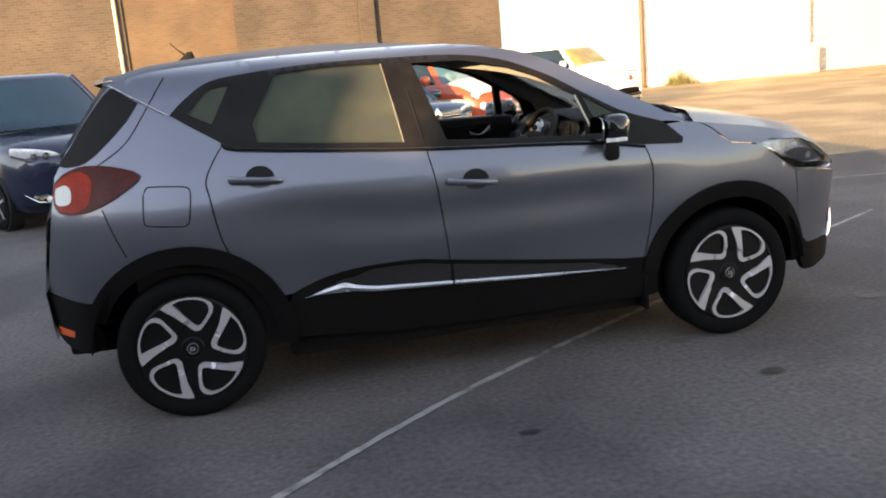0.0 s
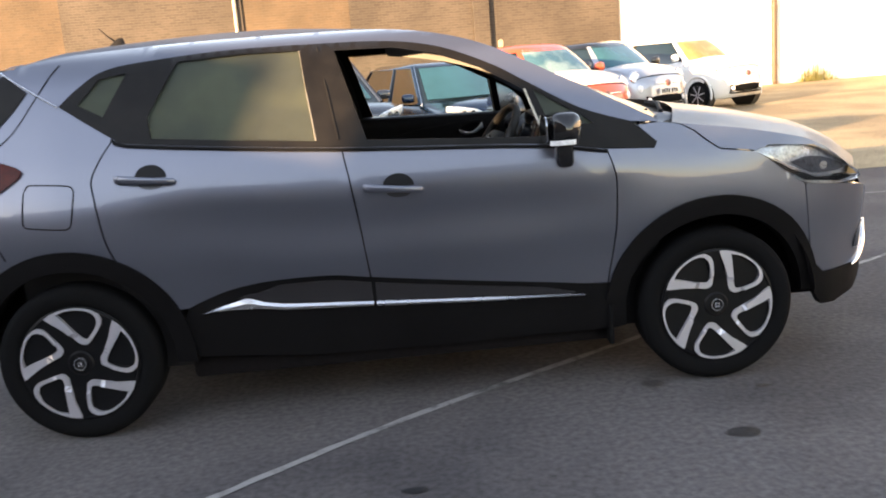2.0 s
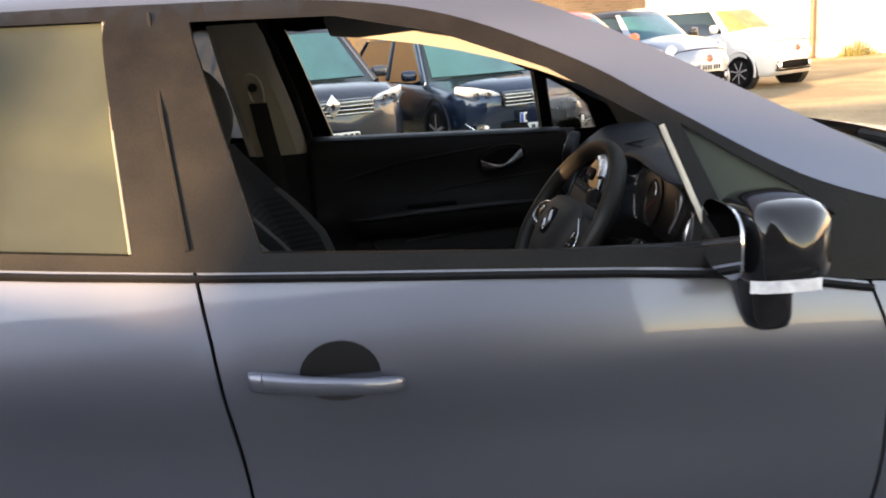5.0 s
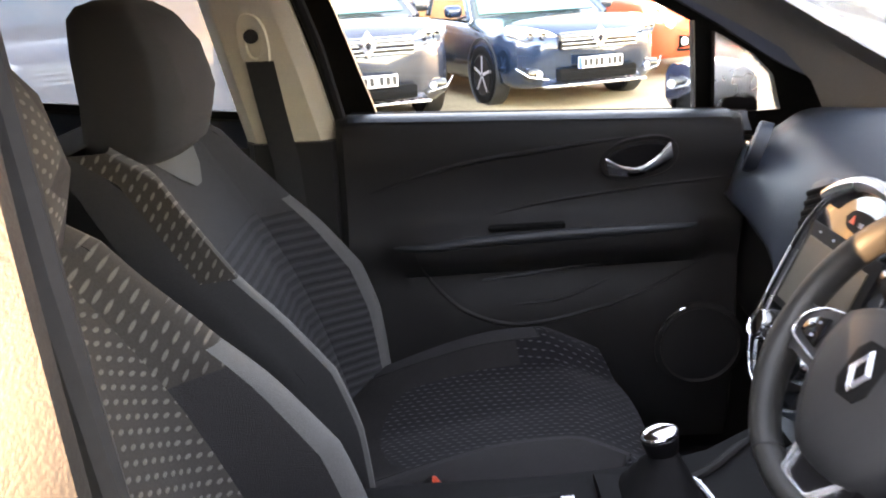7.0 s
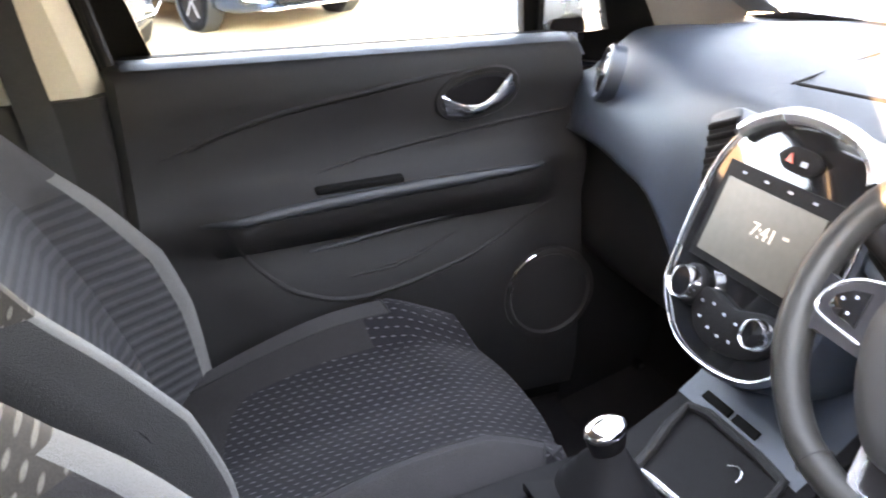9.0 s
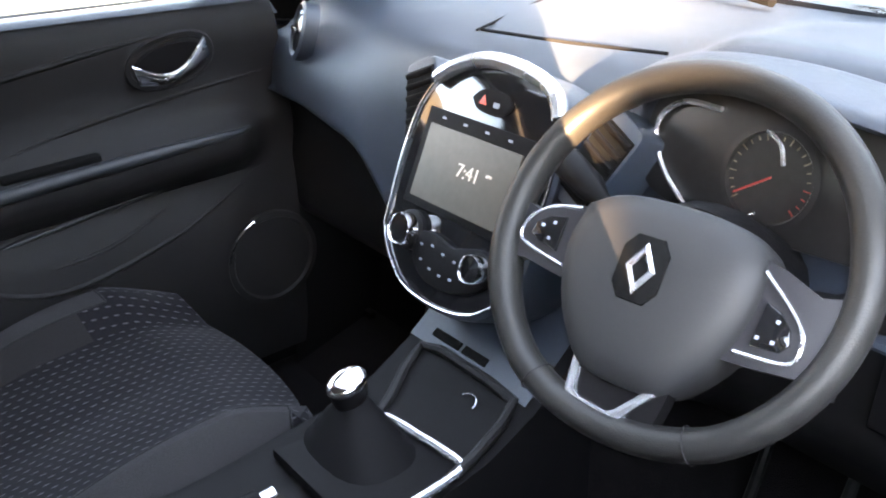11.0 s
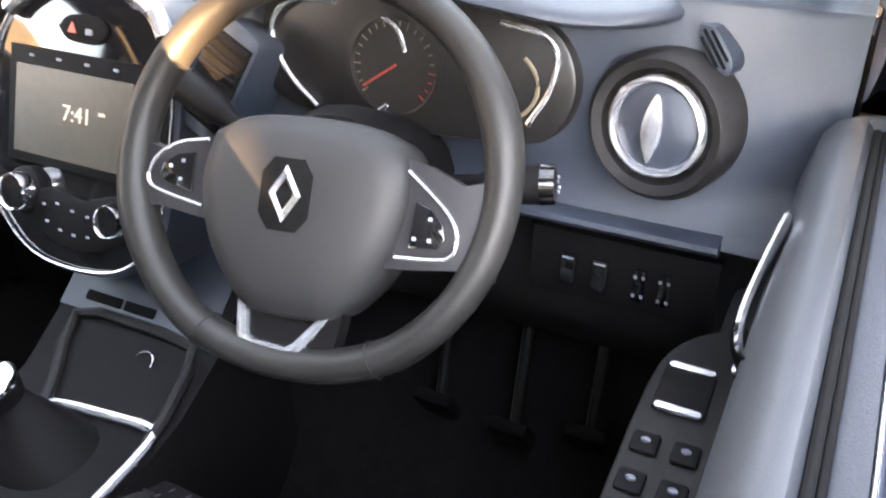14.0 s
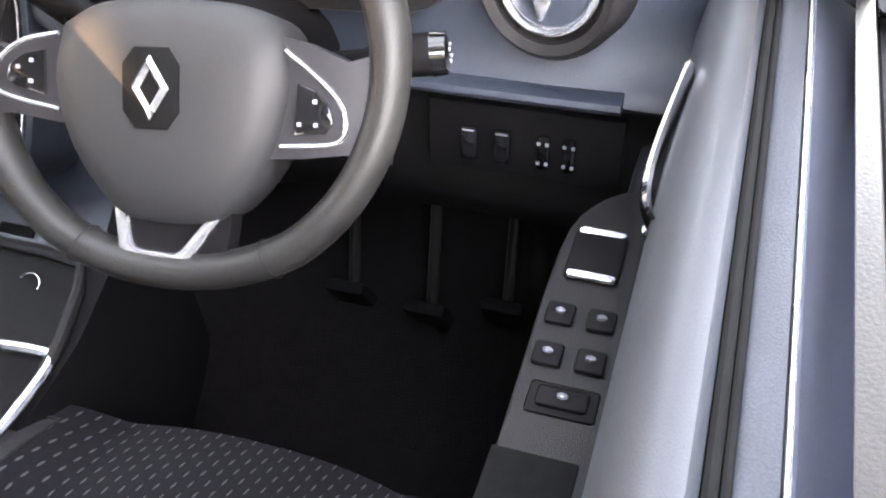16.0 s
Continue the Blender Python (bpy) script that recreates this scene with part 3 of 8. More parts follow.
def pipe_run(x, r, material, label, y=WY - 0.12, z1=7.5):
    p = thing("drainpipe", label, "pipe", (x, y, 0))
    bm = bmesh.new()
    tube(bm, [(0, 0, 0.12), (0, 0, 3.5), (0, 0, z1)], r, 12)
    part("pipe", bm, material, p)
    for z in (0.6, 2.4, 4.2, 6.0):
        bm = bmesh.new()
        lathe(bm, [(r + 0.001, z - 0.04), (r + 0.018, z - 0.03), (r + 0.018, z + 0.03), (r + 0.001, z + 0.04)], n=12)
        rbox(bm, (0, 0.06, z), (0.05, 0.1, 0.04))
        part("bracket", bm, material, p)
    bm = bmesh.new()
    tube(bm, [(0, 0, 0.14), (0, -0.02, 0.06), (0, -0.10, 0.02)], r, 10)
    part("shoe", bm, material, p)


pipe_run(-3.15, 0.055, "pipe", "cream painted drainpipe on the brick wall")
pipe_run(13.62, 0.085, "pipe_dark", "brown drainpipe on the white wall")

def post(x, y, h):
    p = thing("timber_post", "short weathered timber post before the wall", "post", (x, y, 0), "posts along the wall")
    part("shaft", box((0, 0, h / 2 - 0.05), (0.13, 0.13, h + 0.1), 0.015), "wood", p)
    bm = bmesh.new()
    loft(bm, [[(a * s, b * s, z) for a, b in ((-1, -1), (1, -1), (1, 1), (-1, 1))] for s, z in ((0.07, h), (0.07, h + 0.02), (0.02, h + 0.06))])
    part("cap", bm, "wood", p)


for x, y, h in ((-6.3, 21.5, 1.95), (-1.1, 21.5, 1.95), (4.6, 21.5, 1.95)):
    post(x, y, h)
bm = bmesh.new()
for k in range(240):
    x, y = random.gauss(14.9, 0.35), WY - 0.12 - abs(random.gauss(0, 0.12))
    h, a = random.uniform(0.2, 0.9) * max(0.15, 1 - abs(x - 14.9)), random.uniform(0, 6.28)
    d = Vector((math.cos(a), math.sin(a), 0)) * 0.012
    t = Vector((random.uniform(-0.1, 0.1), random.uniform(-0.1, 0.05), h))
    p = Vector((x, y, 0))
    bm.faces.new([bm.verts.new(q) for q in (p - d, p + d, p + t)])
part("weeds", bm, "weed", None, "dry weeds at the foot of the white wall", kind="stuff", category="weeds")

# unseen wall added behind the camera to shade the near half of the yard
# its dips are sized to let low sun onto the pillars, dash and mirror
for name, x0, x1, top, label in (
        ("shade_wall_1", -60.0, -9.75, 4.05, "unseen dark brick wall added behind the camera to shade the yard"),
        ("shade_wall_2", -9.75, -9.0, 3.52, "lower stretch of the unseen shading wall, letting some sun onto the car"),
        ("shade_wall_3", -9.0, -8.46, 3.38, "dip in the unseen shading wall, letting sun onto the car"),
        ("shade_wall_4", -8.46, -7.90, 3.70, "lower stretch of the unseen shading wall, letting some sun onto the car"),
        ("shade_wall_5", -7.90, -6.69, 3.38, "dip in the unseen shading wall, letting sun onto the car"),
        ("shade_wall_6", -6.69, 4.0, 4.05, "unseen dark brick wall added behind the camera to shade the yard")):
    part(name, box(((x0 + x1) / 2, -9.9, top / 2 - 0.05), (x1 - x0, 0.8, top + 0.1), 0.01), "brick_s", None, label, kind="structure", smooth=0)
# taller stretch added to keep sun off the navy car and its ground
part("shade_wall_tall", box((-36.5, -9.9, 2.7), (46.6, 0.9, 5.6), 0.01), "brick_s", None, "taller stretch of the unseen shading wall, keeping sun off the end of the row", kind="structure", smooth=0)
part("wall_west", box((-46, 4, 3.2), (0.6, 42, 6.5), 0.02), "brick_s", None, "dark brick wall at the end of the yard", kind="structure", smooth=0)
# added out of view as a bright surface ahead for dash and windscreen
part("bright_wall_east", box((36, 6, 3.4), (0.6, 37, 7.0), 0.02), "render", None, "unseen white wall added at the yard's end to brighten dash and windscreen", kind="structure", smooth=0)

# ---- the grey hatchback ----
def table(xs, ys, lo, hi, n=400, soft=9):
    g = np.linspace(lo, hi, n)
    v = np.interp(g, xs, ys)
    k = np.hanning(2 * soft + 1)
    v = np.convolve(np.pad(v, soft, mode="edge"), k / k.sum(), mode="valid")
    return g, v


GZ, GW = table((0.18, 0.30, 0.45, 0.55, 0.62, 0.70, 0.80, 0.92, 0.96, 1.03, 1.10, 1.20, 1.32, 1.45, 1.53, 1.57), (0.795, 0.825, 0.842, 0.852, 0.864, 0.879, 0.888, 0.891, 0.884, 0.862, 0.840, 0.798, 0.746, 0.680, 0.584, 0.42), 0.1, 1.65, soft=7)
GX, GD = table((-0.66, -0.60, -0.45, -0.25, 0, 0.5, 1.3, 2.0, 2.6, 2.9, 3.15, 3.30, 3.42, 3.47), (-0.40, -0.24, -0.09, -0.035, -0.01, 0, 0, 0, -0.005, -0.03, -0.10, -0.19, -0.36, -0.55), -0.7, 3.55, soft=6)


def width(x, z):
    """Half width of the body: shoulders, a hollow low in the doors, haunches over the wheels."""
    w = float(np.interp(z, GZ, GW) + np.interp(x, GX, GD))
    # hollow in the doors, its upper edge rising towards the rear haunch
    mid = 0.79 + 0.06 * math.exp(-((x - 0.50) / 0.30) ** 2)
    if z < 1.0:
        w -= 0.017 * math.exp(-((z - mid) / 0.085) ** 2) * (1 / (1 + math.exp(-(x - 0.45) / 0.08))) * (1 / (1 + math.exp((x - 2.05) / 0.08)))
    for cx, cz, r in ((0.0, 0.322, 0.60), (2.606, 0.322, 0.60)):
        d = math.hypot(x - cx, z - cz)
        w += 0.014 * math.exp(-((d - 0.46) / 0.13) ** 2)
    return w


def side(s, off=0.0):
    return lambda x, z: Vector((x, s * (width(x, z) + off), z))


def arc(cx, cz, r, a0, a1, n=16):
    return [(cx + r * math.cos(radians(a0 + (a1 - a0) * i / n)), cz + r * math.sin(radians(a0 + (a1 - a0) * i / n))) for i in range(n + 1)]


def line2(*pts, n=6):
    return [(p.x, p.y) for p in curve([(*p, 0) for p in pts], n)]


RDOOR = line2((0.245, 1.198), (0.195, 1.13), (0.155, 1.05), (0.162, 0.98), (0.185, 0.82), (0.215, 0.725))
BSHUT = line2((1.125, 1.10), (1.135, 1.04), (1.150, 0.95), (1.175, 0.74), (1.192, 0.572))
FDOOR = line2((2.168, 1.006), (2.197, 0.90), (2.198, 0.80), (2.188, 0.66), (2.155, 0.46))
SWOOSH = line2((0.435, 0.50), (0.52, 0.535), (0.64, 0.572), (0.80, 0.593), (1.03, 0.594), (1.19, 0.572), (1.566, 0.522), (2.155, 0.452))
BELT = line2((0.245, 1.198), (0.30, 1.177), (0.70, 1.135), (1.13, 1.097), (1.60, 1.068), (1.92, 1.045), (2.168, 1.006))
UPPER = line2((0.033, 1.338), (0.11, 1.405), (0.215, 1.466), (0.39, 1.490), (0.70, 1.508), (1.07, 1.505), (1.34, 1.494), (1.545, 1.456), (1.745, 1.372), (1.89, 1.285), (2.08, 1.174), (2.272, 1.106))
ROOFE = line2((-0.21, 1.49), (0.0, 1.532), (0.39, 1.553), (0.70, 1.558), (1.07, 1.556), (1.34, 1.545), (1.57, 1.505), (1.764, 1.437), (2.012, 1.306), (2.214, 1.198), (2.39, 1.10))


def swept(line, d):
    """The passenger's windscreen pillar stands a little further forward."""
    return [(x + d * min(1.0, max(0.0, (x - 1.45) / 0.45)), z) for x, z in line]


def upto(line, x0, x1):
    return [p for p in line if x0 - 1e-6 <= p[0] <= x1 + 1e-6]


def shift(line, dx):
    return [(x + dx, z) for x, z in line]


car = thing("grey_hatchback", "parked dark grey metallic compact crossover hatchback with its driver's window open", "car")
CB, CF = (0.0, 0.322), (2.606, 0.322)

for s in (-1, 1):
    inn = (0, -s, 0)
    fn = side(s)
    upper = UPPER if s < 0 else swept(UPPER, 0.045)
    roofe = ROOFE if s < 0 else swept(ROOFE, 0.055)
    # rear quarter
    out = [(-0.60, 0.605), (-0.565, 0.74), (-0.52, 0.92), (-0.475, 1.12), (-0.41, 1.225), (-0.31, 1.36), (-0.21, 1.49)]
    out += upto(ROOFE, -0.2, 0.395) + [(0.40, 1.5535), (0.40, 1.4905)] + upto(UPPER, 0.034, 0.38)[::-1] + [(0.033, 1.338), (0.13, 1.272), (0.237, 1.205)]
    out += shift(RDOOR, -0.004)[1:] + arc(*CB, 0.455, 61, 148)
    part("rear_quarter", skin(out, fn, inward=inn), "paint", car)
    # roof rail and windscreen pillar
    out = [(0.4005, 1.4905)] + upto(upper, 0.405, 2.325) + [(2.39 if s < 0 else 2.44, 1.095)] + upto(roofe, 0.405, 2.44 if s > 0 else 2.385)[::-1] + [(0.4005, 1.5535)]
    part("roof_rail", skin(out, fn, inward=inn, thick=0.03, step=0.02, edge=0.02), "paint", car)
    # rear door
    door = part("rear_door", skin(shift(RDOOR, 0.003) + arc(*CB, 0.455, 57, 24, 8) + upto(SWOOSH, 0.45, 1.186) + shift(BSHUT, -0.003)[::-1] + upto(BELT, 0.27, 1.12)[::-1], fn, inward=inn), "paint", car)
    # front door
    fdoor = part("front_door", skin(shift(BSHUT, 0.003) + upto(SWOOSH, 1.20, 2.15) + shift(FDOOR, -0.003)[::-1] + upto(BELT, 1.13, 2.16)[::-1], fn, inward=inn), "paint", car)
    # wing
    out = shift(FDOOR, 0.003) + arc(*CF, 0.455, 163, 27, 22) + [(3.02, 0.56), (3.0, 0.68), (2.985, 0.795), (2.896, 0.853), (2.83, 0.905), (2.772, 0.945), (2.62, 0.968), (2.567, 1.006), (2.525, 1.045), (2.47, 1.078), (2.395, 1.092), (2.30, 1.088), (2.34, 1.05), (2.37, 1.02), (2.36, 0.993)]
    part("front_wing", skin(out, fn, inward=inn), "paint", car)
    part("bonnet_side", skin([(2.44, 1.086), (2.726, 1.041), (2.86, 1.012), (2.986, 0.981), (3.08, 0.938), (3.20, 0.852), (3.16, 0.880), (3.03, 0.948), (2.83, 0.969), (2.775, 0.951), (2.62, 0.974), (2.572, 1.011), (2.53, 1.049), (2.475, 1.080)], fn, inward=inn), "paint", car)
    # bumper corner
    out = [(3.024, 0.56), (3.004, 0.68), (2.99, 0.793), (3.166, 0.772), (3.30, 0.75), (3.42, 0.70), (3.47, 0.62), (3.47, 0.46), (3.30, 0.40), (3.10, 0.40), (3.04, 0.46)]
    part("front_bumper", skin(out, fn, inward=inn, thick=0.04), "paint", car)
    out = [(3.04, 0.455), (3.10, 0.396), (3.30, 0.396), (3.46, 0.455), (3.455, 0.41), (3.40, 0.335), (3.30, 0.275), (3.18, 0.245), (3.10, 0.25), (3.06, 0.31)]
    part("bumper_skirt", skin(out, side(s, 0.004), inward=inn, thick=0.05), "plastic", car)
    # fog lamp pocket with a bright surround
    fp = part("fog_lamp_pocket", skin([(3.28, 0.47), (3.30, 0.54), (3.36, 0.57), (3.40, 0.55), (3.40, 0.48), (3.34, 0.46)], side(s, 0.003), inward=inn, thick=0.02), "gloss", car)
    bm = bmesh.new()
    bow = line2((3.425, 0.555), (3.415, 0.505), (3.39, 0.455), (3.345, 0.415), (3.27, 0.395), n=5)
    loft(bm, [oval(side(s, 0.010)(x, z), (0, s, 0), (x - 3.20, 0, z - 0.60), 0.008, 0.006 + 0.007 * math.sin(math.pi * k / (len(bow) - 1)) ** 0.6, 12) for k, (x, z) in enumerate(bow)])
    part("bright_surround", bm, "chrome", fp, "chrome fog lamp surround")
    # headlamp
    out = line2((2.772, 0.947), (2.83, 0.964), (3.03, 0.943), (3.16, 0.875), (3.29, 0.79), (3.166, 0.776), (2.985, 0.80), (2.90, 0.856), (2.772, 0.947), n=4)[:-1]
    hl = part("headlamp", skin(out, side(s, -0.035), inward=inn, thick=0.05), "lamp_inner", car, "clear headlamp with dark surround")
    part("lens", skin(out, side(s, 0.003), inward=inn, thick=0.03), "lens", hl)
    out = [(2.785, 0.938), (2.90, 0.858), (2.99, 0.806), (3.16, 0.782), (3.27, 0.790), (3.21, 0.802), (3.05, 0.812), (2.93, 0.858)]
    part("surround", skin(out, side(s, -0.012), inward=inn, thick=0.02), "gloss", hl)
    out = [(2.80, 0.938), (2.92, 0.872), (3.05, 0.824), (3.22, 0.812), (3.22, 0.803), (3.05, 0.813), (2.92, 0.860)]
    part("light_bar", skin(out, side(s, -0.006), inward=inn, thick=0.01), "chrome", hl)
    out = line2((2.93, 0.884), (3.02, 0.900), (3.12, 0.880), (3.20, 0.836), (3.12, 0.824), (3.03, 0.832), (2.93, 0.884), n=3)[:-1]
    part("inner_bezel", skin(out, side(s, -0.026), inward=inn, thick=0.02), "lamp_grey", hl)
    out = [(3.085 + 0.019 * math.cos(a), 0.856 + 0.017 * math.sin(a)) for a in np.linspace(0, 6.28, 17)[:-1]]
    part("projector", skin(out, side(s, -0.018), inward=inn, thick=0.02), "satin", hl)
    out = [(3.215, 0.838), (3.252, 0.812), (3.275, 0.796), (3.235, 0.800), (3.212, 0.812)]
    part("indicator", skin(out, side(s, -0.012), inward=inn, thick=0.02), "amber_clear", hl)
    # black window surround with openings
    lower = [(0.033, 1.338), (0.13, 1.272)] + upto(BELT, 0.246, 2.16) + [(2.36, 0.996), (2.372, 1.02), (2.272, 1.106)]
    rear_hole = [(0.50, 1.476), (0.75, 1.487), (0.985, 1.482), (1.03, 1.128), (0.70, 1.158), (0.39, 1.19), (0.378, 1.27)]
    q_hole = [(0.107, 1.336), (0.192, 1.430), (0.299, 1.448), (0.206, 1.284)]
    f_hole = [(1.125, 1.472), (1.36, 1.466), (1.53, 1.428), (1.70, 1.36), (1.862, 1.262), (1.925, 1.075), (1.60, 1.094), (1.228, 1.118)]
    t_hole = [(1.90, 1.262), (1.985, 1.205), (2.075, 1.150), (2.125, 1.110), (1.958, 1.105)]
    if s > 0:
        f_hole = [(1.125, 1.472), (1.36, 1.466), (1.56, 1.428), (1.73, 1.370), (1.888, 1.288), (1.926, 1.083), (1.60, 1.094), (1.228, 1.118)]
        t_hole = [(1.938, 1.265), (2.025, 1.216), (2.078, 1.168), (2.112, 1.088), (1.968, 1.083)]
    out = upper + [(2.372, 1.02), (2.36, 0.996)] + upto(BELT, 0.246, 2.167)[::-1] + [(0.13, 1.272)]
    part("window_surround", skin(out, side(s, 0.003), holes=(rear_hole, q_hole, f_hole, t_hole), inward=inn, thick=0.03 if s > 0 else 0.012, step=0.06), "pillar", car, "black window surround and pillar trim")
    part("rear_window", skin(rear_hole, side(s, -0.012), inward=inn, thick=0.004), "misted" if s < 0 else "tint", car, "misted door window" if s < 0 else "")
    part("quarter_window", skin(q_hole, side(s, -0.008), inward=inn, thick=0.004), "misted" if s < 0 else "tint", car)
    part("corner_window", skin(t_hole, side(s, -0.008), inward=inn, thick=0.004), "misted" if s < 0 else "screen", car)
    if s > 0:
        part("front_window", skin(f_hole, side(s, -0.014), inward=inn, thick=0.004), "clear", car)
    # bright edge strips beside the panes and on the belt
    bm = bmesh.new()
    tube(bm, [side(s, 0.002)(x, z) for x, z in ((0.985, 1.48), (1.008, 1.30), (1.03, 1.13))], 0.003, 6)
    part("pane_edge", bm, "pillar_grey", car)
    bm = bmesh.new()
    tube(bm, [side(s, 0.006)(x, z) for x, z in ((1.058, 1.49), (1.085, 1.33), (1.118, 1.13))], 0.004, 6)
    part("pillar_joint", bm, "seal", car)
    bm = bmesh.new()
    tube(bm, [side(s, 0.004)(x, z) for x, z in (((1.868, 1.262), (1.90, 1.16), (1.928, 1.075)) if s < 0 else ((1.895, 1.288), (1.915, 1.18), (1.930, 1.083)))], 0.005, 6)
    part("divider_edge", bm, "greige", car)
    bm = bmesh.new()
    tube(bm, [side(s, 0.008)(x, z - 0.008) for x, z in BELT[::3]], 0.007, 6)
    part("belt_seal", bm, "seal", car)
    # cladding
    out = upto(SWOOSH, 0.45, 2.15) + [(2.19, 0.447), (2.228, 0.40), (2.232, 0.262), (2.19, 0.255), (1.46, 0.245), (0.91, 0.255), (0.47, 0.30), (0.415, 0.42)]
    part("sill_cladding", skin(out, side(s, -0.004), inward=inn, thick=0.05), "plastic", car)
    for c, a0, a1 in ((CB, 158, -5), (CF, 172, 2)):
        part("arch_cladding", skin(arc(*c, 0.465, a0, a1, 26) + arc(*c, 0.385, a1, a0, 26), side(s, 0.010), inward=inn, thick=0.09), "plastic", car)
    out = [(-0.605, 0.60), (-0.39, 0.566), (-0.40, 0.50), (-0.37, 0.41)] + line2((-0.37, 0.36), (-0.43, 0.335), (-0.52, 0.345), (-0.575, 0.385), (-0.605, 0.45), (-0.612, 0.52), n=3)
    part("bumper_cladding", skin(out, side(s, 0.004), inward=inn, thick=0.06), "plastic", car)
    out = [(-0.585, 0.449), (-0.50, 0.436), (-0.505, 0.405), (-0.59, 0.412)]
    part("reflector", skin(out, side(s, 0.008), inward=inn, thick=0.01), "amber", car, "orange rear reflector")
    # satin panels between the door edge and the bright strip
    for x0, x1 in ((0.66, 1.192), (1.208, 2.02)):
        xs_ = [float(q) for q in np.linspace(x0, x1, 14)]
        top_ = [(q, float(np.interp(q, *zip(*SWOOSH))) - 0.026) for q in xs_]
        low_ = [(q, float(np.interp(q, (0.60, 0.695, 0.76, 0.845, 1.196, 1.62, 2.06), (0.511, 0.534, 0.510, 0.495, 0.472, 0.447, 0.421))) + 0.001) for q in xs_]
        part("sill_moulding", skin([(a, c + 0.003 + max(0.0, b - c) * min(1.0, (a - 0.65) / 0.16, (2.03 - a) / 0.12)) for (a, b), (_, c) in zip(top_, low_)] + low_[::-1], side(s, 0.0), inward=inn, thick=0.006), "insert", car, "satin dark grey moulding")
    # bright strip along the cladding: two bevelled faces with a ridge between them
    for tops, lows in ((((0.512, 0.484), (0.60, 0.508), (0.695, 0.531), (0.76, 0.507), (0.845, 0.492), (1.196, 0.470)), ((0.512, 0.482), (0.62, 0.486), (0.74, 0.482), (0.84, 0.467), (1.196, 0.450))), (((1.206, 0.469), (1.62, 0.444), (2.06, 0.418)), ((1.206, 0.449), (1.62, 0.426), (2.06, 0.411)))):
        bm = bmesh.new()
        rows = []
        for x in np.linspace(tops[0][0], tops[-1][0], 40):
            zt, zl = float(np.interp(x, *zip(*tops))), float(np.interp(x, *zip(*lows)))
            zm = zl + 0.55 * (zt - zl)
            rows.append([side(s, o)(float(x), z) for o, z in ((0.002, zt + 0.001), (0.009, zt), (0.017, zm), (0.008, zl), (0.002, zl - 0.001))])
        loft(bm, rows, closed=False)
        part("bright_strip", bm, "satin", car, "chrome strip on the sill cladding", smooth=25)
    # tail lamp
    out = line2((-0.475, 1.10), (-0.42, 1.14), (-0.34, 1.160), (-0.222, 1.148), (-0.112, 1.102), (-0.198, 1.034), (-0.30, 0.985), (-0.384, 0.963), (-0.47, 0.975), (-0.49, 1.04), (-0.475, 1.10), n=3)[:-1]
    tl = part("tail_lamp", skin(out, side(s, 0.010), inward=inn, thick=0.05, step=0.014, edge=0.012), "red", car, "red tail lamp")
    part("lamp_ring", skin(line2((-0.473, 1.09), (-0.42, 1.128), (-0.355, 1.138), (-0.315, 1.10), (-0.325, 1.04), (-0.345, 0.995), (-0.39, 0.974), (-0.465, 0.985), (-0.484, 1.04), (-0.473, 1.09), n=3)[:-1], side(s, 0.0125), inward=inn, thick=0.01, step=0.014, edge=0.012), "red_bright", tl, "bright red ring round the reversing lamp")
    part("reversing_lens", skin(line2((-0.470, 1.075), (-0.43, 1.088), (-0.408, 1.07), (-0.406, 1.035), (-0.418, 1.010), (-0.455, 1.005), (-0.475, 1.015), (-0.476, 1.05), (-0.470, 1.075), n=3)[:-1], side(s, 0.019), inward=inn, thick=0.012, step=0.014, edge=0.012), "plate_white", tl, "clear white lens")
    # dark flank of the tailgate window
    out = line2((-0.095, 1.402), (-0.15, 1.330), (-0.235, 1.25), (-0.34, 1.172), (-0.445, 1.165), (-0.40, 1.232), (-0.315, 1.35), (-0.205, 1.472), (-0.150, 1.440), n=3)
    part("tailgate_glass_flank", skin(out, side(s, 0.005), inward=inn, thick=0.01), "pillar", car, "dark glass beside the tailgate")
    # sun highlight on the shoulder crease, laid on as a satin ridge
    bm = bmesh.new()
    tube(bm, [side(s, 0.003)(x, z) for x, z in line2((0.028, 1.337), (-0.04, 1.378), (-0.12, 1.428), (-0.215, 1.487), n=6)], 0.0045, 6)
    part("crease_highlight", bm, "satin", car)
    # fuel flap (driver's side) as a fine joint
    if s < 0:
        flap = [(-0.111, 1.02), (-0.095, 1.045), (-0.07, 1.049), (0.055, 1.038), (0.08, 1.025), (0.084, 1.0), (0.068, 0.90), (0.055, 0.878), (0.03, 0.873), (-0.09, 0.886), (-0.115, 0.895), (-0.12, 0.92)]
        bm = bmesh.new()
        tube(bm, [side(s, 0.0)(x, z) for x, z in line2(*flap, flap[0], n=3)[:-1]], 0.003, 6, closed=True)
        part("fuel_flap_joint", bm, "seal", car)
    # rear joints
    bm = bmesh.new()
    tube(bm, [side(s, 0.0)(x, z) for x, z in line2((-0.285, 0.975), (-0.25, 0.86), (-0.213, 0.765), n=8)], 0.0028, 6)
    tube(bm, [side(s, 0.0)(x, z) for x, z in line2((0.022, 1.50), (-0.07, 1.36), (-0.17, 1.23), (-0.33, 1.13), n=8)], 0.0028, 6)
    part("panel_joint", bm, "seal", car)
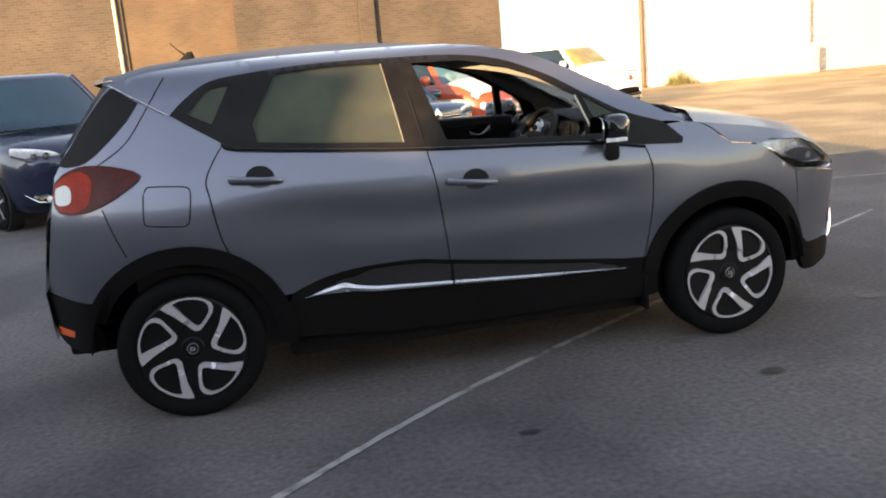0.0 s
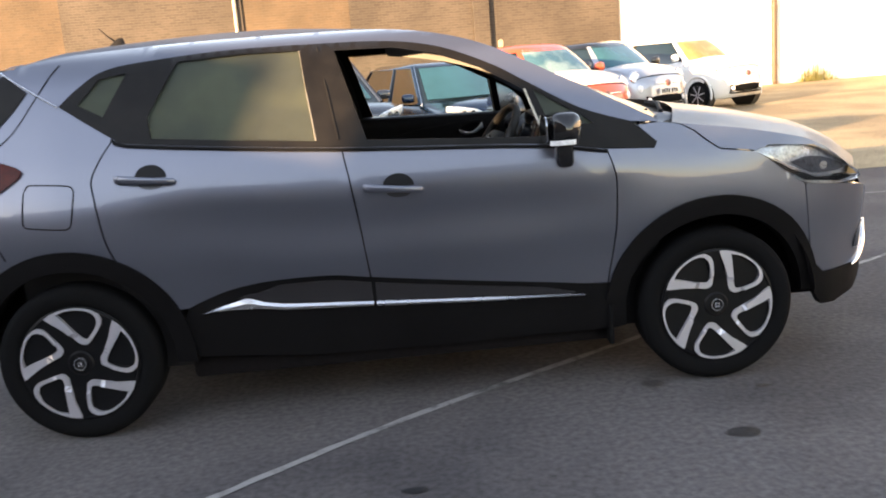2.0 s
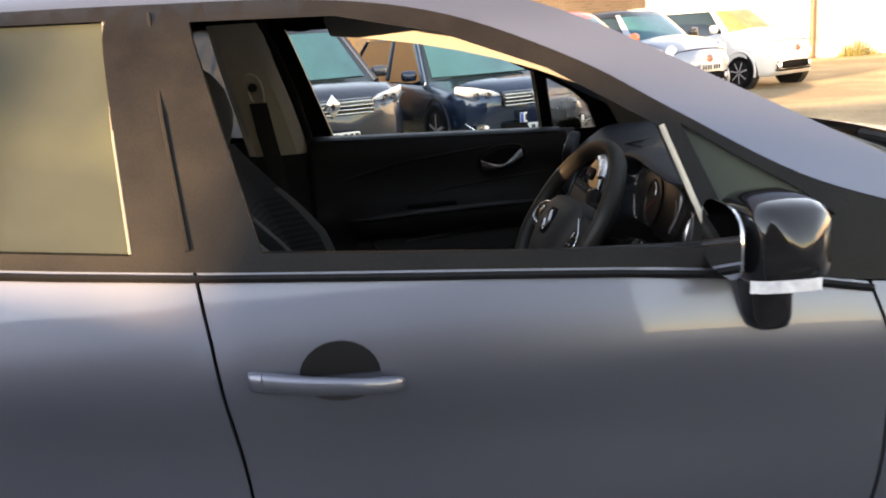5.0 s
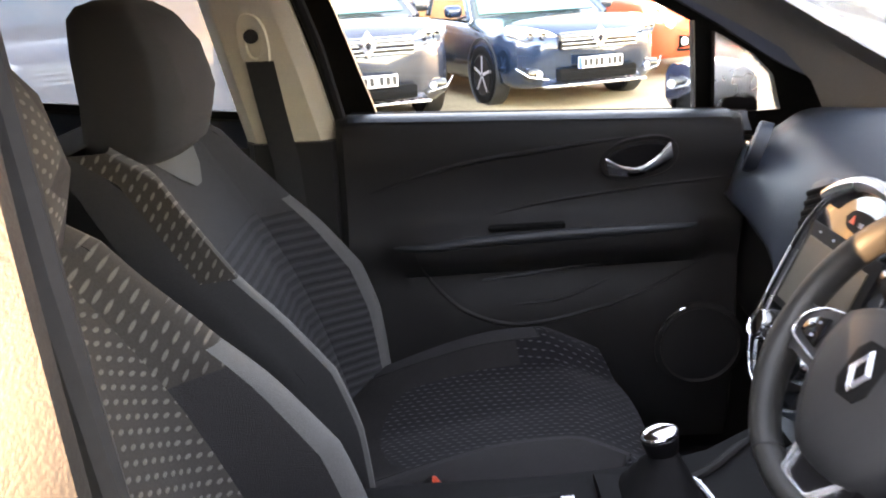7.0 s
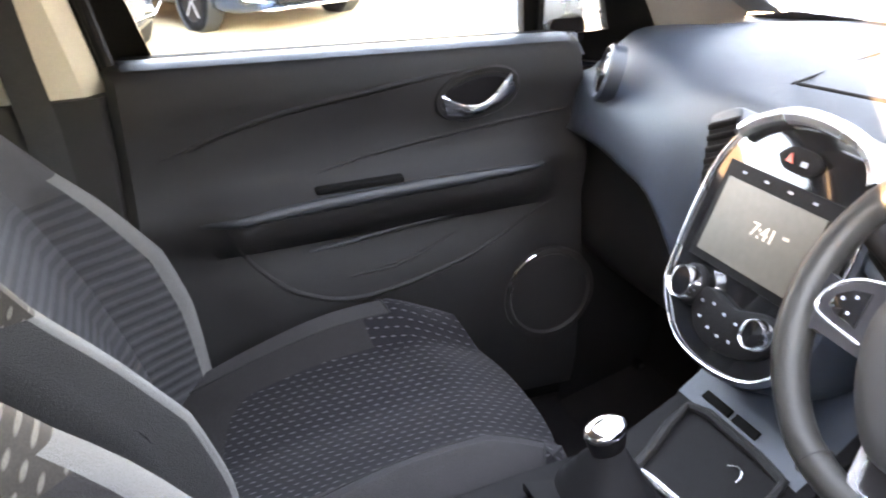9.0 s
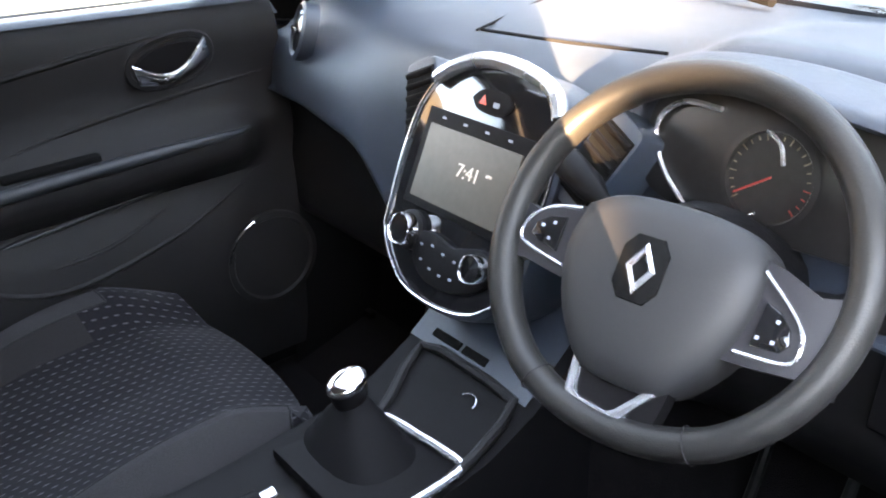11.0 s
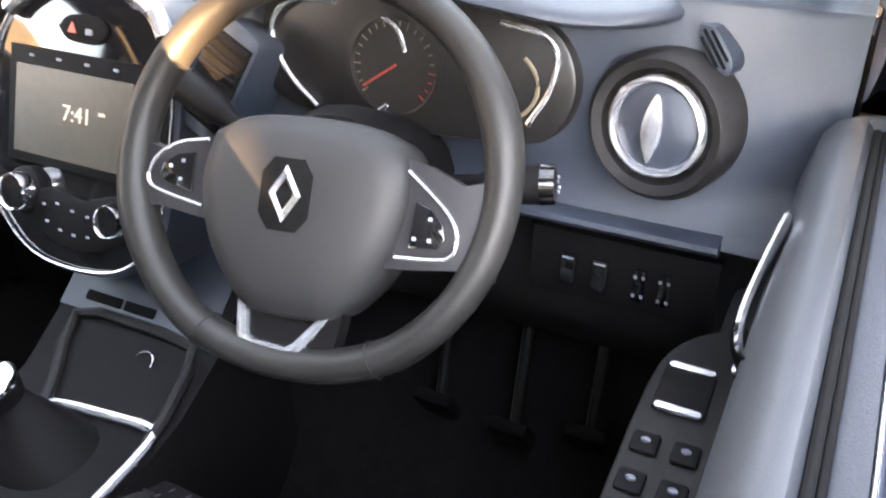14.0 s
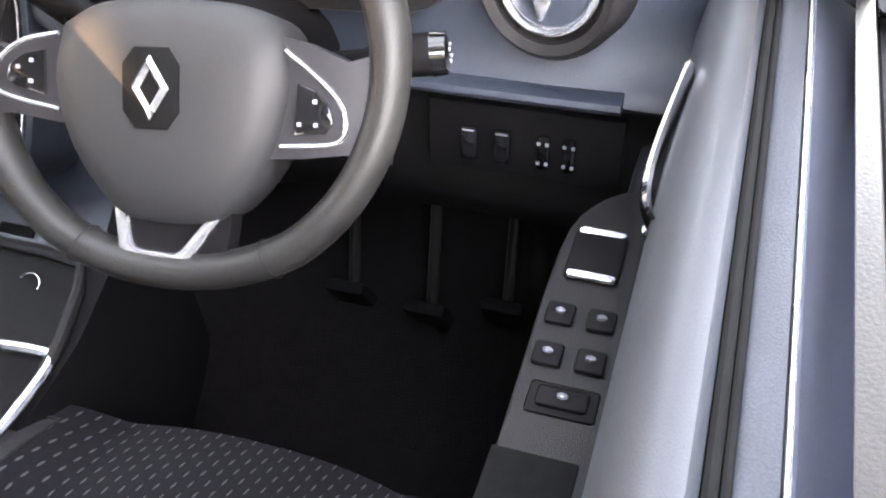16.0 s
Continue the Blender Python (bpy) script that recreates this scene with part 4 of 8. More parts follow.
    # door handles: cup with its shade above and lit sliver below in colour, grip with key cap
    for x0, z0, dr in ((1.315, 0.926, fdoor), (0.362, 1.036, door)):
        cup = [(x0 + 0.02 + 0.062 * math.cos(t), z0 + 0.006 + 0.050 * math.sin(t)) for t in np.linspace(0, math.pi, 14)]
        h = part("door_handle", skin(cup, side(s, 0.0015), inward=inn, thick=0.004), "alloy_dark", car)
        cup = [(x0 + 0.022 + 0.052 * math.cos(t), z0 - 0.012 + 0.026 * math.sin(t)) for t in np.linspace(math.pi, 2 * math.pi, 12)]
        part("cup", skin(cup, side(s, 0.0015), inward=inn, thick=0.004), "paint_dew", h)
        for nm, prof in (("key_cap", ((-0.118, 0.008, 0.4), (-0.116, 0.014, 0.8), (-0.110, 0.018, 1.0), (-0.094, 0.021, 1.06))), ("grip", ((-0.093, 0.021, 1.06), (-0.06, 0.027, 1.0), (-0.02, 0.030, 0.95), (0.04, 0.029, 0.9), (0.09, 0.022, 0.85), (0.112, 0.014, 0.7), (0.118, 0.008, 0.35)))):
            bm = bmesh.new()
            loft(bm, [oval(side(s, o)(x0 + dx, z0 - 0.10 * dx), (0, s, 0), (0, 0, 1), 0.011 * k, 0.0155 * k, 14) for dx, o, k in prof])
            part(nm, bm, "paint", h)

# roof
def edge_at(x):
    z = float(np.interp(x, [p[0] for p in ROOFE], [p[1] for p in ROOFE]))
    return width(x, z), z


bm = bmesh.new()
rows = []
for x in np.linspace(-0.24, 1.46, 50):
    w, z = edge_at(max(float(x), -0.2))
    w, z = w - 0.008, z - 0.010
    top = (0.058 - 0.01 * abs(x - 0.6)) * (1 - 0.78 * min(1.0, max(0.0, (x - 0.75) / 0.71)) ** 1.6)
    rows.append([bm.verts.new((x - 0.04 * (1 - (k / 8) ** 2) * (x < 0), w * k / 8, z + top * (1 - abs(k / 8) ** 2.4))) for k in range(-8, 9)])
for a, b in zip(rows, rows[1:]):
    for i in range(16):
        bm.faces.new((a[i], a[i + 1], b[i + 1], b[i]))
part("roof", bm, "roof_dew", car, "dark grey roof dulled by dew")
bm = bmesh.new()
loft(bm, [oval((0.10 + 0.02 * t, -0.06, 1.578 + 0.042 * t), (1, 0, 0), (0, 1, 0), 0.045 * (1 - 0.75 * t), 0.02 * (1 - 0.6 * t), 14) for t in (0.0, 0.4, 0.8, 1.0)])
tube(bm, [(0.10, -0.06, 1.60), (0.06, -0.06, 1.635), (0.03, -0.06, 1.668)], [0.006, 0.003, 0.002], 6)
part("aerial", bm, "seal", car)


# windscreen, bonnet
def screen_row(t, k, n=10):
    x = 1.46 + t * (2.36 - 1.46)
    w, z = edge_at(x)
    f = 1 - (k / n) ** 2
    return Vector((x + (0.01 + 0.21 * t ** 2.2) * f + 0.055 * max(0.0, k / n) * min(1.0, t * 2), w * 0.985 * k / n, z + 0.012 * f * (1 - t) - 0.01 * t * f - 0.006))


bm = bmesh.new()
rows = [[bm.verts.new(screen_row(t, k)) for k in range(-10, 11)] for t in np.linspace(0, 1, 12)]
for a, b in zip(rows, rows[1:]):
    for i in range(20):
        bm.faces.new((a[i], a[i + 1], b[i + 1], b[i]))
part("windscreen", bm, "screen", car)
BON = ((2.40, 1.090), (2.47, 1.080), (2.726, 1.040), (2.986, 0.980), (3.10, 0.925), (3.20, 0.85), (3.30, 0.78))


def bonnet_pt(t, k, n=10):
    x = 2.44 + t * (3.24 - 2.44)
    z = float(np.interp(x, [p[0] for p in BON], [p[1] for p in BON]))
    w = width(x, z) - 0.002
    f = 1 - (k / n) ** 2
    return Vector((x + (0.16 * (1 - t) + 0.22 * t) * f, w * k / n, z + 0.05 * (1 - abs(k / n) ** 3) * (1 - t * 0.6) + 0.012 * math.exp(-((abs(k / n) - 0.72) / 0.1) ** 2)))


bm = bmesh.new()
rows = [[bm.verts.new(bonnet_pt(t, k)) for k in range(-10, 11)] for t in np.linspace(0, 1, 14)]
for a, b in zip(rows, rows[1:]):
    for i in range(20):
        bm.faces.new((a[i], a[i + 1], b[i + 1], b[i]))
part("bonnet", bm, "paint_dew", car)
bm = bmesh.new()
rows = [[bm.verts.new(Vector((2.36 + 0.2 * (1 - (k / 10) ** 2) + dx, 0.80 * k / 10, 1.092 + dz - 0.02 * (k / 10) ** 2))) for k in range(-10, 11)] for dx, dz in ((-0.03, -0.02), (0.0, 0.004), (0.05, 0.010), (0.10, 0.012), (0.11, -0.03))]
for a, b in zip(rows, rows[1:]):
    for i in range(20):
        bm.faces.new((a[i], a[i + 1], b[i + 1], b[i]))
part("scuttle", bm, "plastic", car)
for y0, y1 in ((-0.60, -0.10), (-0.02, 0.55)):
    bm = bmesh.new()
    tube(bm, [(2.47, y0, 1.118), (2.53, (y0 + y1) / 2, 1.135), (2.55, y1, 1.13)], 0.011, 6)
    part("wiper", bm, "seal", car)
for s in (-1, 1):
    part("mud_flap", box((2.165, s * 0.775, 0.275), (0.018, 0.15, 0.17), 0.006), "rubber", car)
# rear end, underside and wheel wells close the shell
bm = bmesh.new()
for z0, z1, x0, x1 in ((0.38, 0.60, -0.60, -0.615), (0.60, 0.92, -0.615, -0.56), (0.92, 1.22, -0.56, -0.44)):
    loft(bm, [[Vector((x0 - 0.03 * (1 - (k / 6) ** 2), 0.62 * k / 6, z0)) for k in range(-6, 7)], [Vector((x1 - 0.03 * (1 - (k / 6) ** 2), 0.62 * k / 6, z1)) for k in range(-6, 7)]], closed=False)
part("tailgate", bm, "paint", car)
bm = bmesh.new()
loft(bm, [[Vector((-0.44 - 0.03 * (1 - (k / 6) ** 2), 0.66 * k / 6, 1.22)) for k in range(-6, 7)], [Vector((-0.23 - 0.05 * (1 - (k / 6) ** 2), 0.58 * k / 6, 1.50)) for k in range(-6, 7)]], closed=False)
part("tailgate_window", bm, "tint", car)
bm = bmesh.new()
row_grid_pts = [[Vector((x - 0.05 * (1 - (k / 6) ** 2), 0.50 * k / 6, z + 0.03 * (1 - (k / 6) ** 2))) for k in range(-6, 7)] for x, z in ((-0.19, 1.502), (-0.25, 1.500), (-0.29, 1.492), (-0.27, 1.480), (-0.20, 1.478))]
loft(bm, row_grid_pts, closed=False)
part("roof_spoiler", bm, "paint", car)
bm = bmesh.new()
loft(bm, [[Vector((3.47 + 0.06 * (1 - (k / 6) ** 2), 0.36 * k / 6, z)) for k in range(-6, 7)] for z in (0.40, 0.5, 0.7)] + [[Vector((3.40 + 0.06 * (1 - (k / 6) ** 2), 0.40 * k / 6, 0.80)) for k in range(-6, 7)]], closed=False)
part("grille", bm, "gloss", car)
part("underbody", box((1.30, 0, 0.24), (1.75, 1.56, 0.10), 0.02), "carpet", car)
part("rear_undertray", box((-0.33, 0, 0.36), (0.46, 1.2, 0.14), 0.02), "carpet", car)
part("front_undertray", box((3.02, 0, 0.33), (0.5, 1.2, 0.14), 0.02), "carpet", car)
for c in (CB, CF):
    for s in (-1, 1):
        bm = bmesh.new()
        loft(bm, [[Vector((c[0] + 0.425 * math.cos(a), s * y, c[1] + 0.425 * math.sin(a))) for a in np.linspace(0.05, math.pi - 0.05, 20)] for y in (0.84, 0.56, 0.54)] + [[Vector((c[0] + 0.02 * math.cos(a), s * 0.54, c[1] + 0.02 * math.sin(a))) for a in np.linspace(0.05, math.pi - 0.05, 20)]], closed=False)
        part("wheel_arch_liner", bm, "carpet", car)



# wheels
def wheel(x, s, turn):
    """Five-arm alloy wheel: dark arms, bright machined hooks, tyre, hub, disc."""
    # the wheel's own z axis points outwards
    base = Matrix.Translation((x, s * 0.855, 0.322)) @ Matrix.Rotation(radians(90), 4, "X") @ (Matrix.Rotation(math.pi, 4, "Y") if s > 0 else Matrix())
    w = part("wheel", lathe(bmesh.new(), [(0.236, -0.012), (0.238, 0.0), (0.228, 0.004), (0.220, -0.012), (0.205, -0.05), (0.20, -0.20), (0.22, -0.21)], base, 48), "alloy_dark", car)
    part("tyre", lathe(bmesh.new(), [(0.232, -0.015), (0.240, -0.002), (0.262, 0.008), (0.292, 0.010), (0.310, 0.002), (0.321, -0.018), (0.3225, -0.05), (0.3225, -0.155), (0.315, -0.19), (0.29, -0.205), (0.235, -0.20)], base, 56), "rubber", w)
    bm = bmesh.new()
    lathe(bm, [(0.135, -0.06), (0.135, -0.075), (0.0, -0.075)], base, 32)
    part("brake_disc", bm, "steel", w)
    bm = bmesh.new()
    rbox(bm, base @ Vector((0.11, 0.05, -0.062)), (0.09, 0.05, 0.10), 0.01)
    part("caliper", bm, "steel", w)
    bm = bmesh.new()
    lathe(bm, [(0.225, -0.10), (0.06, -0.095), (0.06, -0.02), (0.045, -0.006), (0.0, -0.004)], base, 36)
    part("hub", bm, "alloy_dark", w)
    lathe_m = base @ Matrix.Translation((0, 0, 0.0))
    bm = bmesh.new()
    lathe(bm, [(0.026, -0.006), (0.027, 0.002), (0.022, 0.004), (0.019, 0.002), (0.0, 0.003)], lathe_m, 24)
    part("centre_cap", bm, "alloy_dark", w)
    bm = bmesh.new()
    lathe(bm, [(0.025, 0.0015), (0.025, 0.005), (0.0225, 0.005), (0.0225, 0.0015)], lathe_m, 24)
    for k in range(4):
        plate(bm, [(-0.011, -0.002), (0.004, -0.002), (0.004, 0.002), (-0.011, 0.002)], lathe_m @ Matrix.Rotation(k * math.pi / 2, 4, "Z") @ Matrix.Translation((0, 0.007, 0.0055)), 0.002)
    part("badge", bm, "satin", w)
    arm = hook = None
    for k in range(5):
        r = base @ Matrix.Rotation(radians(72 * k + turn), 4, "Z")
        ra = r @ Matrix.Rotation(radians(50), 4, "Z")
        if arm is None:
            bm = bmesh.new()
            # dark arm, hollowed
            loft(bm, [[Vector((rr, hw, -0.004 - 0.01 * (rr < 0.1))), Vector((rr, -hw, -0.004 - 0.01 * (rr < 0.1))), Vector((rr, -hw * 0.8, -0.05)), Vector((rr, hw * 0.8, -0.05))] for rr, hw in ((0.03, 0.030), (0.09, 0.034), (0.15, 0.036), (0.21, 0.046), (0.227, 0.05))])
            arm = part("arm", bm, "alloy_dark", w)
            arm.matrix_basis = ra
            bm = bmesh.new()
            pts, inner = HOOK
            loops = [pts, inner]
            v2, _, faces, *_ = delaunay_2d_cdt([Vector(p) for p in pts + inner], [(i, (i + 1) % len(pts)) for i in range(len(pts))] + [(len(pts) + i, len(pts) + (i + 1) % len(inner)) for i in range(len(inner))], [], 0, 1e-5)
            vs = [bm.verts.new((p.x, p.y, 0.006 - 0.012 * (p.length < 0.12))) for p in v2]
            for f in faces:
                c = sum((v2[i] for i in f), Vector((0, 0))) / len(f)
                if inside(c, pts) and not inside(c, inner):
                    bm.faces.new([vs[i] for i in f])
            rim = [e for e in bm.edges if len(e.link_faces) == 1]
            g = bmesh.ops.extrude_edge_only(bm, edges=rim)
            bmesh.ops.translate(bm, vec=(0, 0, -0.02), verts=[q for q in g["geom"] if isinstance(q, bmesh.types.BMVert)])
            hook = part("bright_hook", bm, "alloy", w, "machined silver hook", smooth=25)
            hook.matrix_basis = r
        else:
            for o in (arm, hook):
                c = new(o.name.split(".")[0], o.data)
                c.parent, c.matrix_basis = w, (ra if o is arm else r)
                if o is hook:
                    tagged(c, "machined silver hook")
    return w


def hook_shape():
    """A bright band round a hollow, open on its trailing side: wide at the rim, narrow at the hub."""
    out = [(0.228, 120), (0.231, 110), (0.232, 95), (0.232, 80), (0.229, 68), (0.215, 60), (0.19, 56), (0.15, 56), (0.11, 58), (0.088, 62), (0.080, 73), (0.086, 86), (0.115, 99), (0.16, 110), (0.20, 117)]
    inn = [(0.219, 107), (0.224, 95), (0.224, 80), (0.218, 69), (0.20, 63), (0.175, 60.5), (0.14, 62), (0.112, 66), (0.104, 73), (0.118, 85), (0.15, 96), (0.19, 103)]
    f = lambda q: [(r * math.cos(radians(a)), r * math.sin(radians(a))) for r, a in q]
    fine = lambda q: line2(*f(q), f(q)[0], n=4)[:-1]
    return fine(out), fine(inn)


HOOK = hook_shape()
wheel(0.0, -1, 0)
wheel(2.606, -1, -33)
wheel(0.0, 1, 20)
wheel(2.606, 1, 45)


# door mirrors
for s in (-1, 1):
    mx, mz = (0.0, 0.0) if s < 0 else (0.015, 0.02)
    bm = bmesh.new()
    rings = []
    for t in np.linspace(0, 1, 11):
        q = max(0.05, 1 - abs(2 * t - 1) ** 5) ** 0.5
        rings.append(oval((1.978 + mx + 0.012 * t, s * (0.828 + 0.200 * t), 1.105 + mz), (1, -0.2 * s, 0), (0, 0, 1), 0.066 * q, 0.066 * q, 24, 3.4))
    loft(bm, rings)
    turned = Matrix.Identity(4) if s < 0 else Matrix(((1, -0.22, 0, 0.204), (0, 1, 0, 0), (0, 0, 1, 0), (0, 0, 0, 1)))
    bmesh.ops.transform(bm, matrix=turned, verts=bm.verts[:])
    mi = part("door_mirror", bm, "gloss", car, "black door mirror with clear indicator")
    bm = bmesh.new()
    loft(bm, [oval((2.01 + mx, s * y, z + mz), (1, 0, 0), (0, 0, 1), 0.04, w, 14) for y, z, w in ((0.825, 1.07, 0.035), (0.84, 1.075, 0.035), (0.86, 1.08, 0.04))])
    part("mirror_arm", bm, "plastic", mi)
    bm = bmesh.new()
    loft(bm, [oval((1.993 + mx + 0.006 * t, s * (0.876 - 0.006 * t), 1.05 - 0.10 * t + mz), (1, 0, 0), (0, 1, 0), 0.037 * q, 0.05 * q, 18, 3) for t, q in ((0.0, 1.0), (0.4, 1.0), (0.75, 0.97), (0.92, 0.86), (1.0, 0.6))])
    part("mirror_foot", bm, "gloss", mi)
    bm = bmesh.new()
    row_grid_i = [[Vector((x + mx, s * (0.828 + 0.200 * ty + 0.004), z + mz)) for x, ty in ((1.918, 0.93), (1.935, 0.97), (1.965, 0.985), (1.995, 0.985), (2.015, 0.97))] for z in (1.068, 1.060, 1.050)]
    loft(bm, row_grid_i, closed=False)
    part("indicator", bm, "lamp", mi, "clear side indicator")
    bm = bmesh.new()
    loft(bm, [oval((1.913 + mx - d, s * 0.926, 1.108 + mz), (0, 1, 0), (0, 0, 1), 0.082, 0.054, 20, 3.2) for d in (0, 0.004)])
    bmesh.ops.transform(bm, matrix=turned, verts=bm.verts[:])
    part("mirror_glass", bm, "mirror", mi)
for ob in car.children:
    if ob.name.split(".")[0] in ("windscreen", "front_window"):
        ob.visible_shadow = False

# ---- inside the hatchback ----
CABIN = Matrix.Translation((1.45, 0.25, 1.09)) @ Matrix.Diagonal((1.067, 1.067, 1.067, 1)) @ Matrix.Translation((-1.45, -0.25, -1.09))
fitted = CABIN
def row_grid(bm, rows):
    vs = [[bm.verts.new(p) for p in r] for r in rows]
    for a, b in zip(vs, vs[1:]):
        for i in range(len(a) - 1):
            bm.faces.new((a[i], a[i + 1], b[i + 1], b[i]))
    return bm


def step(x, a, b):
    t = min(1, max(0, (x - a) / (b - a)))
    return t * t * (3 - 2 * t)


def door_section(x, s=1):
    """Inner door trim, top to bottom, as (distance from the middle of the car, height)."""
    sill = (1.118 if s > 0 else 1.086) - 0.028 * (x - 1.2)
    arm = step(x, 1.24, 1.34) * (1 - step(x, 1.83, 1.90))
    poc = step(x, 1.28, 1.40) * (1 - step(x, 1.78, 1.92))
    az = 0.885 + 0.02 * (x - 1.3)
    top = [(0.735, sill - 0.03), (0.728, sill - 0.004), (0.718, sill + 0.002), (0.700, sill), (0.682, sill - 0.008), (0.668, sill - 0.028), (0.662, sill - 0.055), (0.662, sill - 0.075)]
    if s < 0:
        top = [(0.720, sill - 0.03), (0.717, sill - 0.006), (0.712, sill), (0.703, sill + 0.001), (0.692, sill - 0.004), (0.683, sill - 0.016), (0.676, sill - 0.045), (0.672, sill - 0.068)]
    if s < 0:
        return top + [(0.692, 1.0), (0.690, az + 0.05), (0.680, az + 0.022), (0.672, az + 0.012), (0.668, az + 0.002), (0.640, az - 0.018), (0.635, az - 0.045), (0.645, az - 0.07), (0.656, az - 0.085), (0.645, az - 0.11), (0.640, 0.745), (0.640, 0.70), (0.642, 0.62), (0.648, 0.54), (0.66, 0.47), (0.68, 0.40)]
    return top + [(0.664, 1.0), (0.660, az + 0.05), (0.652 - 0.012 * arm, az + 0.022), (0.645 - 0.026 * arm, az + 0.010), (0.640 - 0.032 * arm, az), (0.640 - 0.034 * arm, az - 0.018), (0.644 - 0.033 * arm, az - 0.040), (0.650 - 0.026 * arm, az - 0.058), (0.656, az - 0.085), (0.652 - 0.010 * poc, az - 0.11), (0.650 - 0.022 * poc, 0.745), (0.650 - 0.022 * poc, 0.70), (0.652 - 0.020 * poc, 0.62), (0.655 - 0.012 * poc, 0.54), (0.66, 0.47), (0.68, 0.40)]


for s in (-1, 1):
    xs = [1.165, 1.18, *np.linspace(1.21, 1.93, 40), 1.955, 1.965]
    rows = []
    for x in xs:
        x = float(x)
        e = 0.02 if x in (1.165, 1.965) else 0.0
        rows.append([Vector((x, s * (y + e), z)) for y, z in door_section(x, s)])
    dt = thing("inner_door_panel", "dark grained inner door trim with chrome lever and loudspeaker", "door trim", (0, 0, 0), "inner door panels")
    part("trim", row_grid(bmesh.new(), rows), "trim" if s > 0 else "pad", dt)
    # window slot lips and the flat top of the door skin
    bm = bmesh.new()
    for y, r in ((0.742, 0.008), (0.760, 0.009), (0.778, 0.008)) if s > 0 else ((0.7205, 0.0032), (0.7262, 0.0022)):
        tube(bm, [Vector((x, s * (y - 0.0), (1.112 if s > 0 else 1.080) - 0.03 * (x - 1.2))) for x in np.linspace(1.19, 1.95, 9)], r, 8)
    part("window_slot_lip", bm, "seal" if s > 0 else "void", dt)
    def along(prof, z0):
        return row_grid(bmesh.new(), [[Vector((x, s * y, z0 - 0.03 * (x - 1.2) + d)) for y, d in prof] for x in np.linspace(1.17, 2.0, 10)])
    if s > 0:
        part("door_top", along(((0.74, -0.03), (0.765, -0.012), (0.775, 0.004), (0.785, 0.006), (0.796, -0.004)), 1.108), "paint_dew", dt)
    else:
        part("weather_strip", along(((0.716, -0.03), (0.7275, -0.020), (0.7285, -0.002), (0.731, 0.0), (0.737, 0.0015), (0.744, 0.001), (0.7455, -0.004)), 1.082), "weather", dt, "rubber weather strip with fine dew")
        part("bright_edge", along(((0.7452, -0.004), (0.7456, 0.0015), (0.7467, 0.0022), (0.7478, 0.0015), (0.7482, -0.004)), 1.082), "satin", dt)
        part("door_top", along(((0.7478, -0.002), (0.7495, -0.0005), (0.762, -0.008), (0.782, -0.018)), 1.082), "paint", dt)
    if s > 0:
        bm = bmesh.new()
        row_grid(bm, [[Vector((float(x), y, 1.118 - 0.028 * (float(x) - 1.2) + d)) for y, d in ((0.731, 0.0), (0.722, 0.006), (0.706, 0.007), (0.693, 0.003), (0.684, -0.004))] for x in np.linspace(1.19, 1.94, 24)])
        part("belt_capping", bm, "dash", dt, "smooth blue-grey capping along the window sill")
        bm = bmesh.new()
        rbox(bm, (1.53, 0.628, 0.905), (0.15, 0.022, 0.012), 0.005, Matrix.Rotation(radians(-1), 4, "Y"))
        part("grab_slot", bm, "void", dt)
    # pull handle: recess, lever
    bm = bmesh.new()
    hy = 0.663 if s > 0 else 0.690
    loft(bm, [oval((1.755, s * (hy - d), 1.024 if s > 0 else 1.000), (1, 0, 0.12), (0, 0, 1), a, b, 24, 2.3) for d, a, b in ((-0.002, 0.080, 0.044), (0.003, 0.076, 0.041), (0.002, 0.068, 0.034), (-0.002, 0.066, 0.032))])
    hb = part("handle_bowl", bm, "trim", dt)
    bm = bmesh.new()
    loft(bm, [oval((1.755, s * (hy - d), 1.024), (1, 0, 0.12), (0, 0, 1), a, b, 24, 2.3) for d, a, b in ((0.0, 0.063, 0.030), (0.0045, 0.058, 0.026))])
    part("recess", bm, "plastic", hb)
    bm = bmesh.new()
    loft(bm, [oval((1.69 + 0.125 * t, s * (hy - 0.013 - 0.012 * math.sin(math.pi * t)), 1.012 - 0.022 * math.sin(math.pi * t) + 0.028 * t), (-0.2, 0, 1), (0, 1, 0), 0.008 + 0.010 * abs(1 - 2 * t) ** 1.5, 0.004, 10) for t in np.linspace(0, 1, 12)])
    part("lever", bm, "chrome", hb, "chrome door lever")
    # loudspeaker low in the door
    ms = Matrix.Translation((1.880, s * 0.640, 0.636)) @ Matrix.Rotation(radians(90 * s), 4, "X")
    bm = bmesh.new()
    lathe(bm, [(0.092, 0.0), (0.092, 0.012), (0.082, 0.014), (0.078, 0.008), (0.0, 0.012)], ms, 32)
    sp = part("loudspeaker", bm, "trim", dt)
    # highlight on the speaker surround, laid on as a short chrome arc
    bm = bmesh.new()
    tube(bm, [ms @ Vector((0.094 * math.cos(a), 0.094 * math.sin(a), 0.020)) for a in np.linspace(radians(112), radians(166), 12) * (1 if s > 0 else -1)], 0.0022, 6)
    part("highlight_arc", bm, "chrome", sp, "fine highlight on the speaker surround, set in as chrome")

# moulded lines of the passenger's door trim
def door_y(x, z):
    sec = door_section(x)[::-1]
    return float(np.interp(z, [q[1] for q in sec], [q[0] for q in sec]))


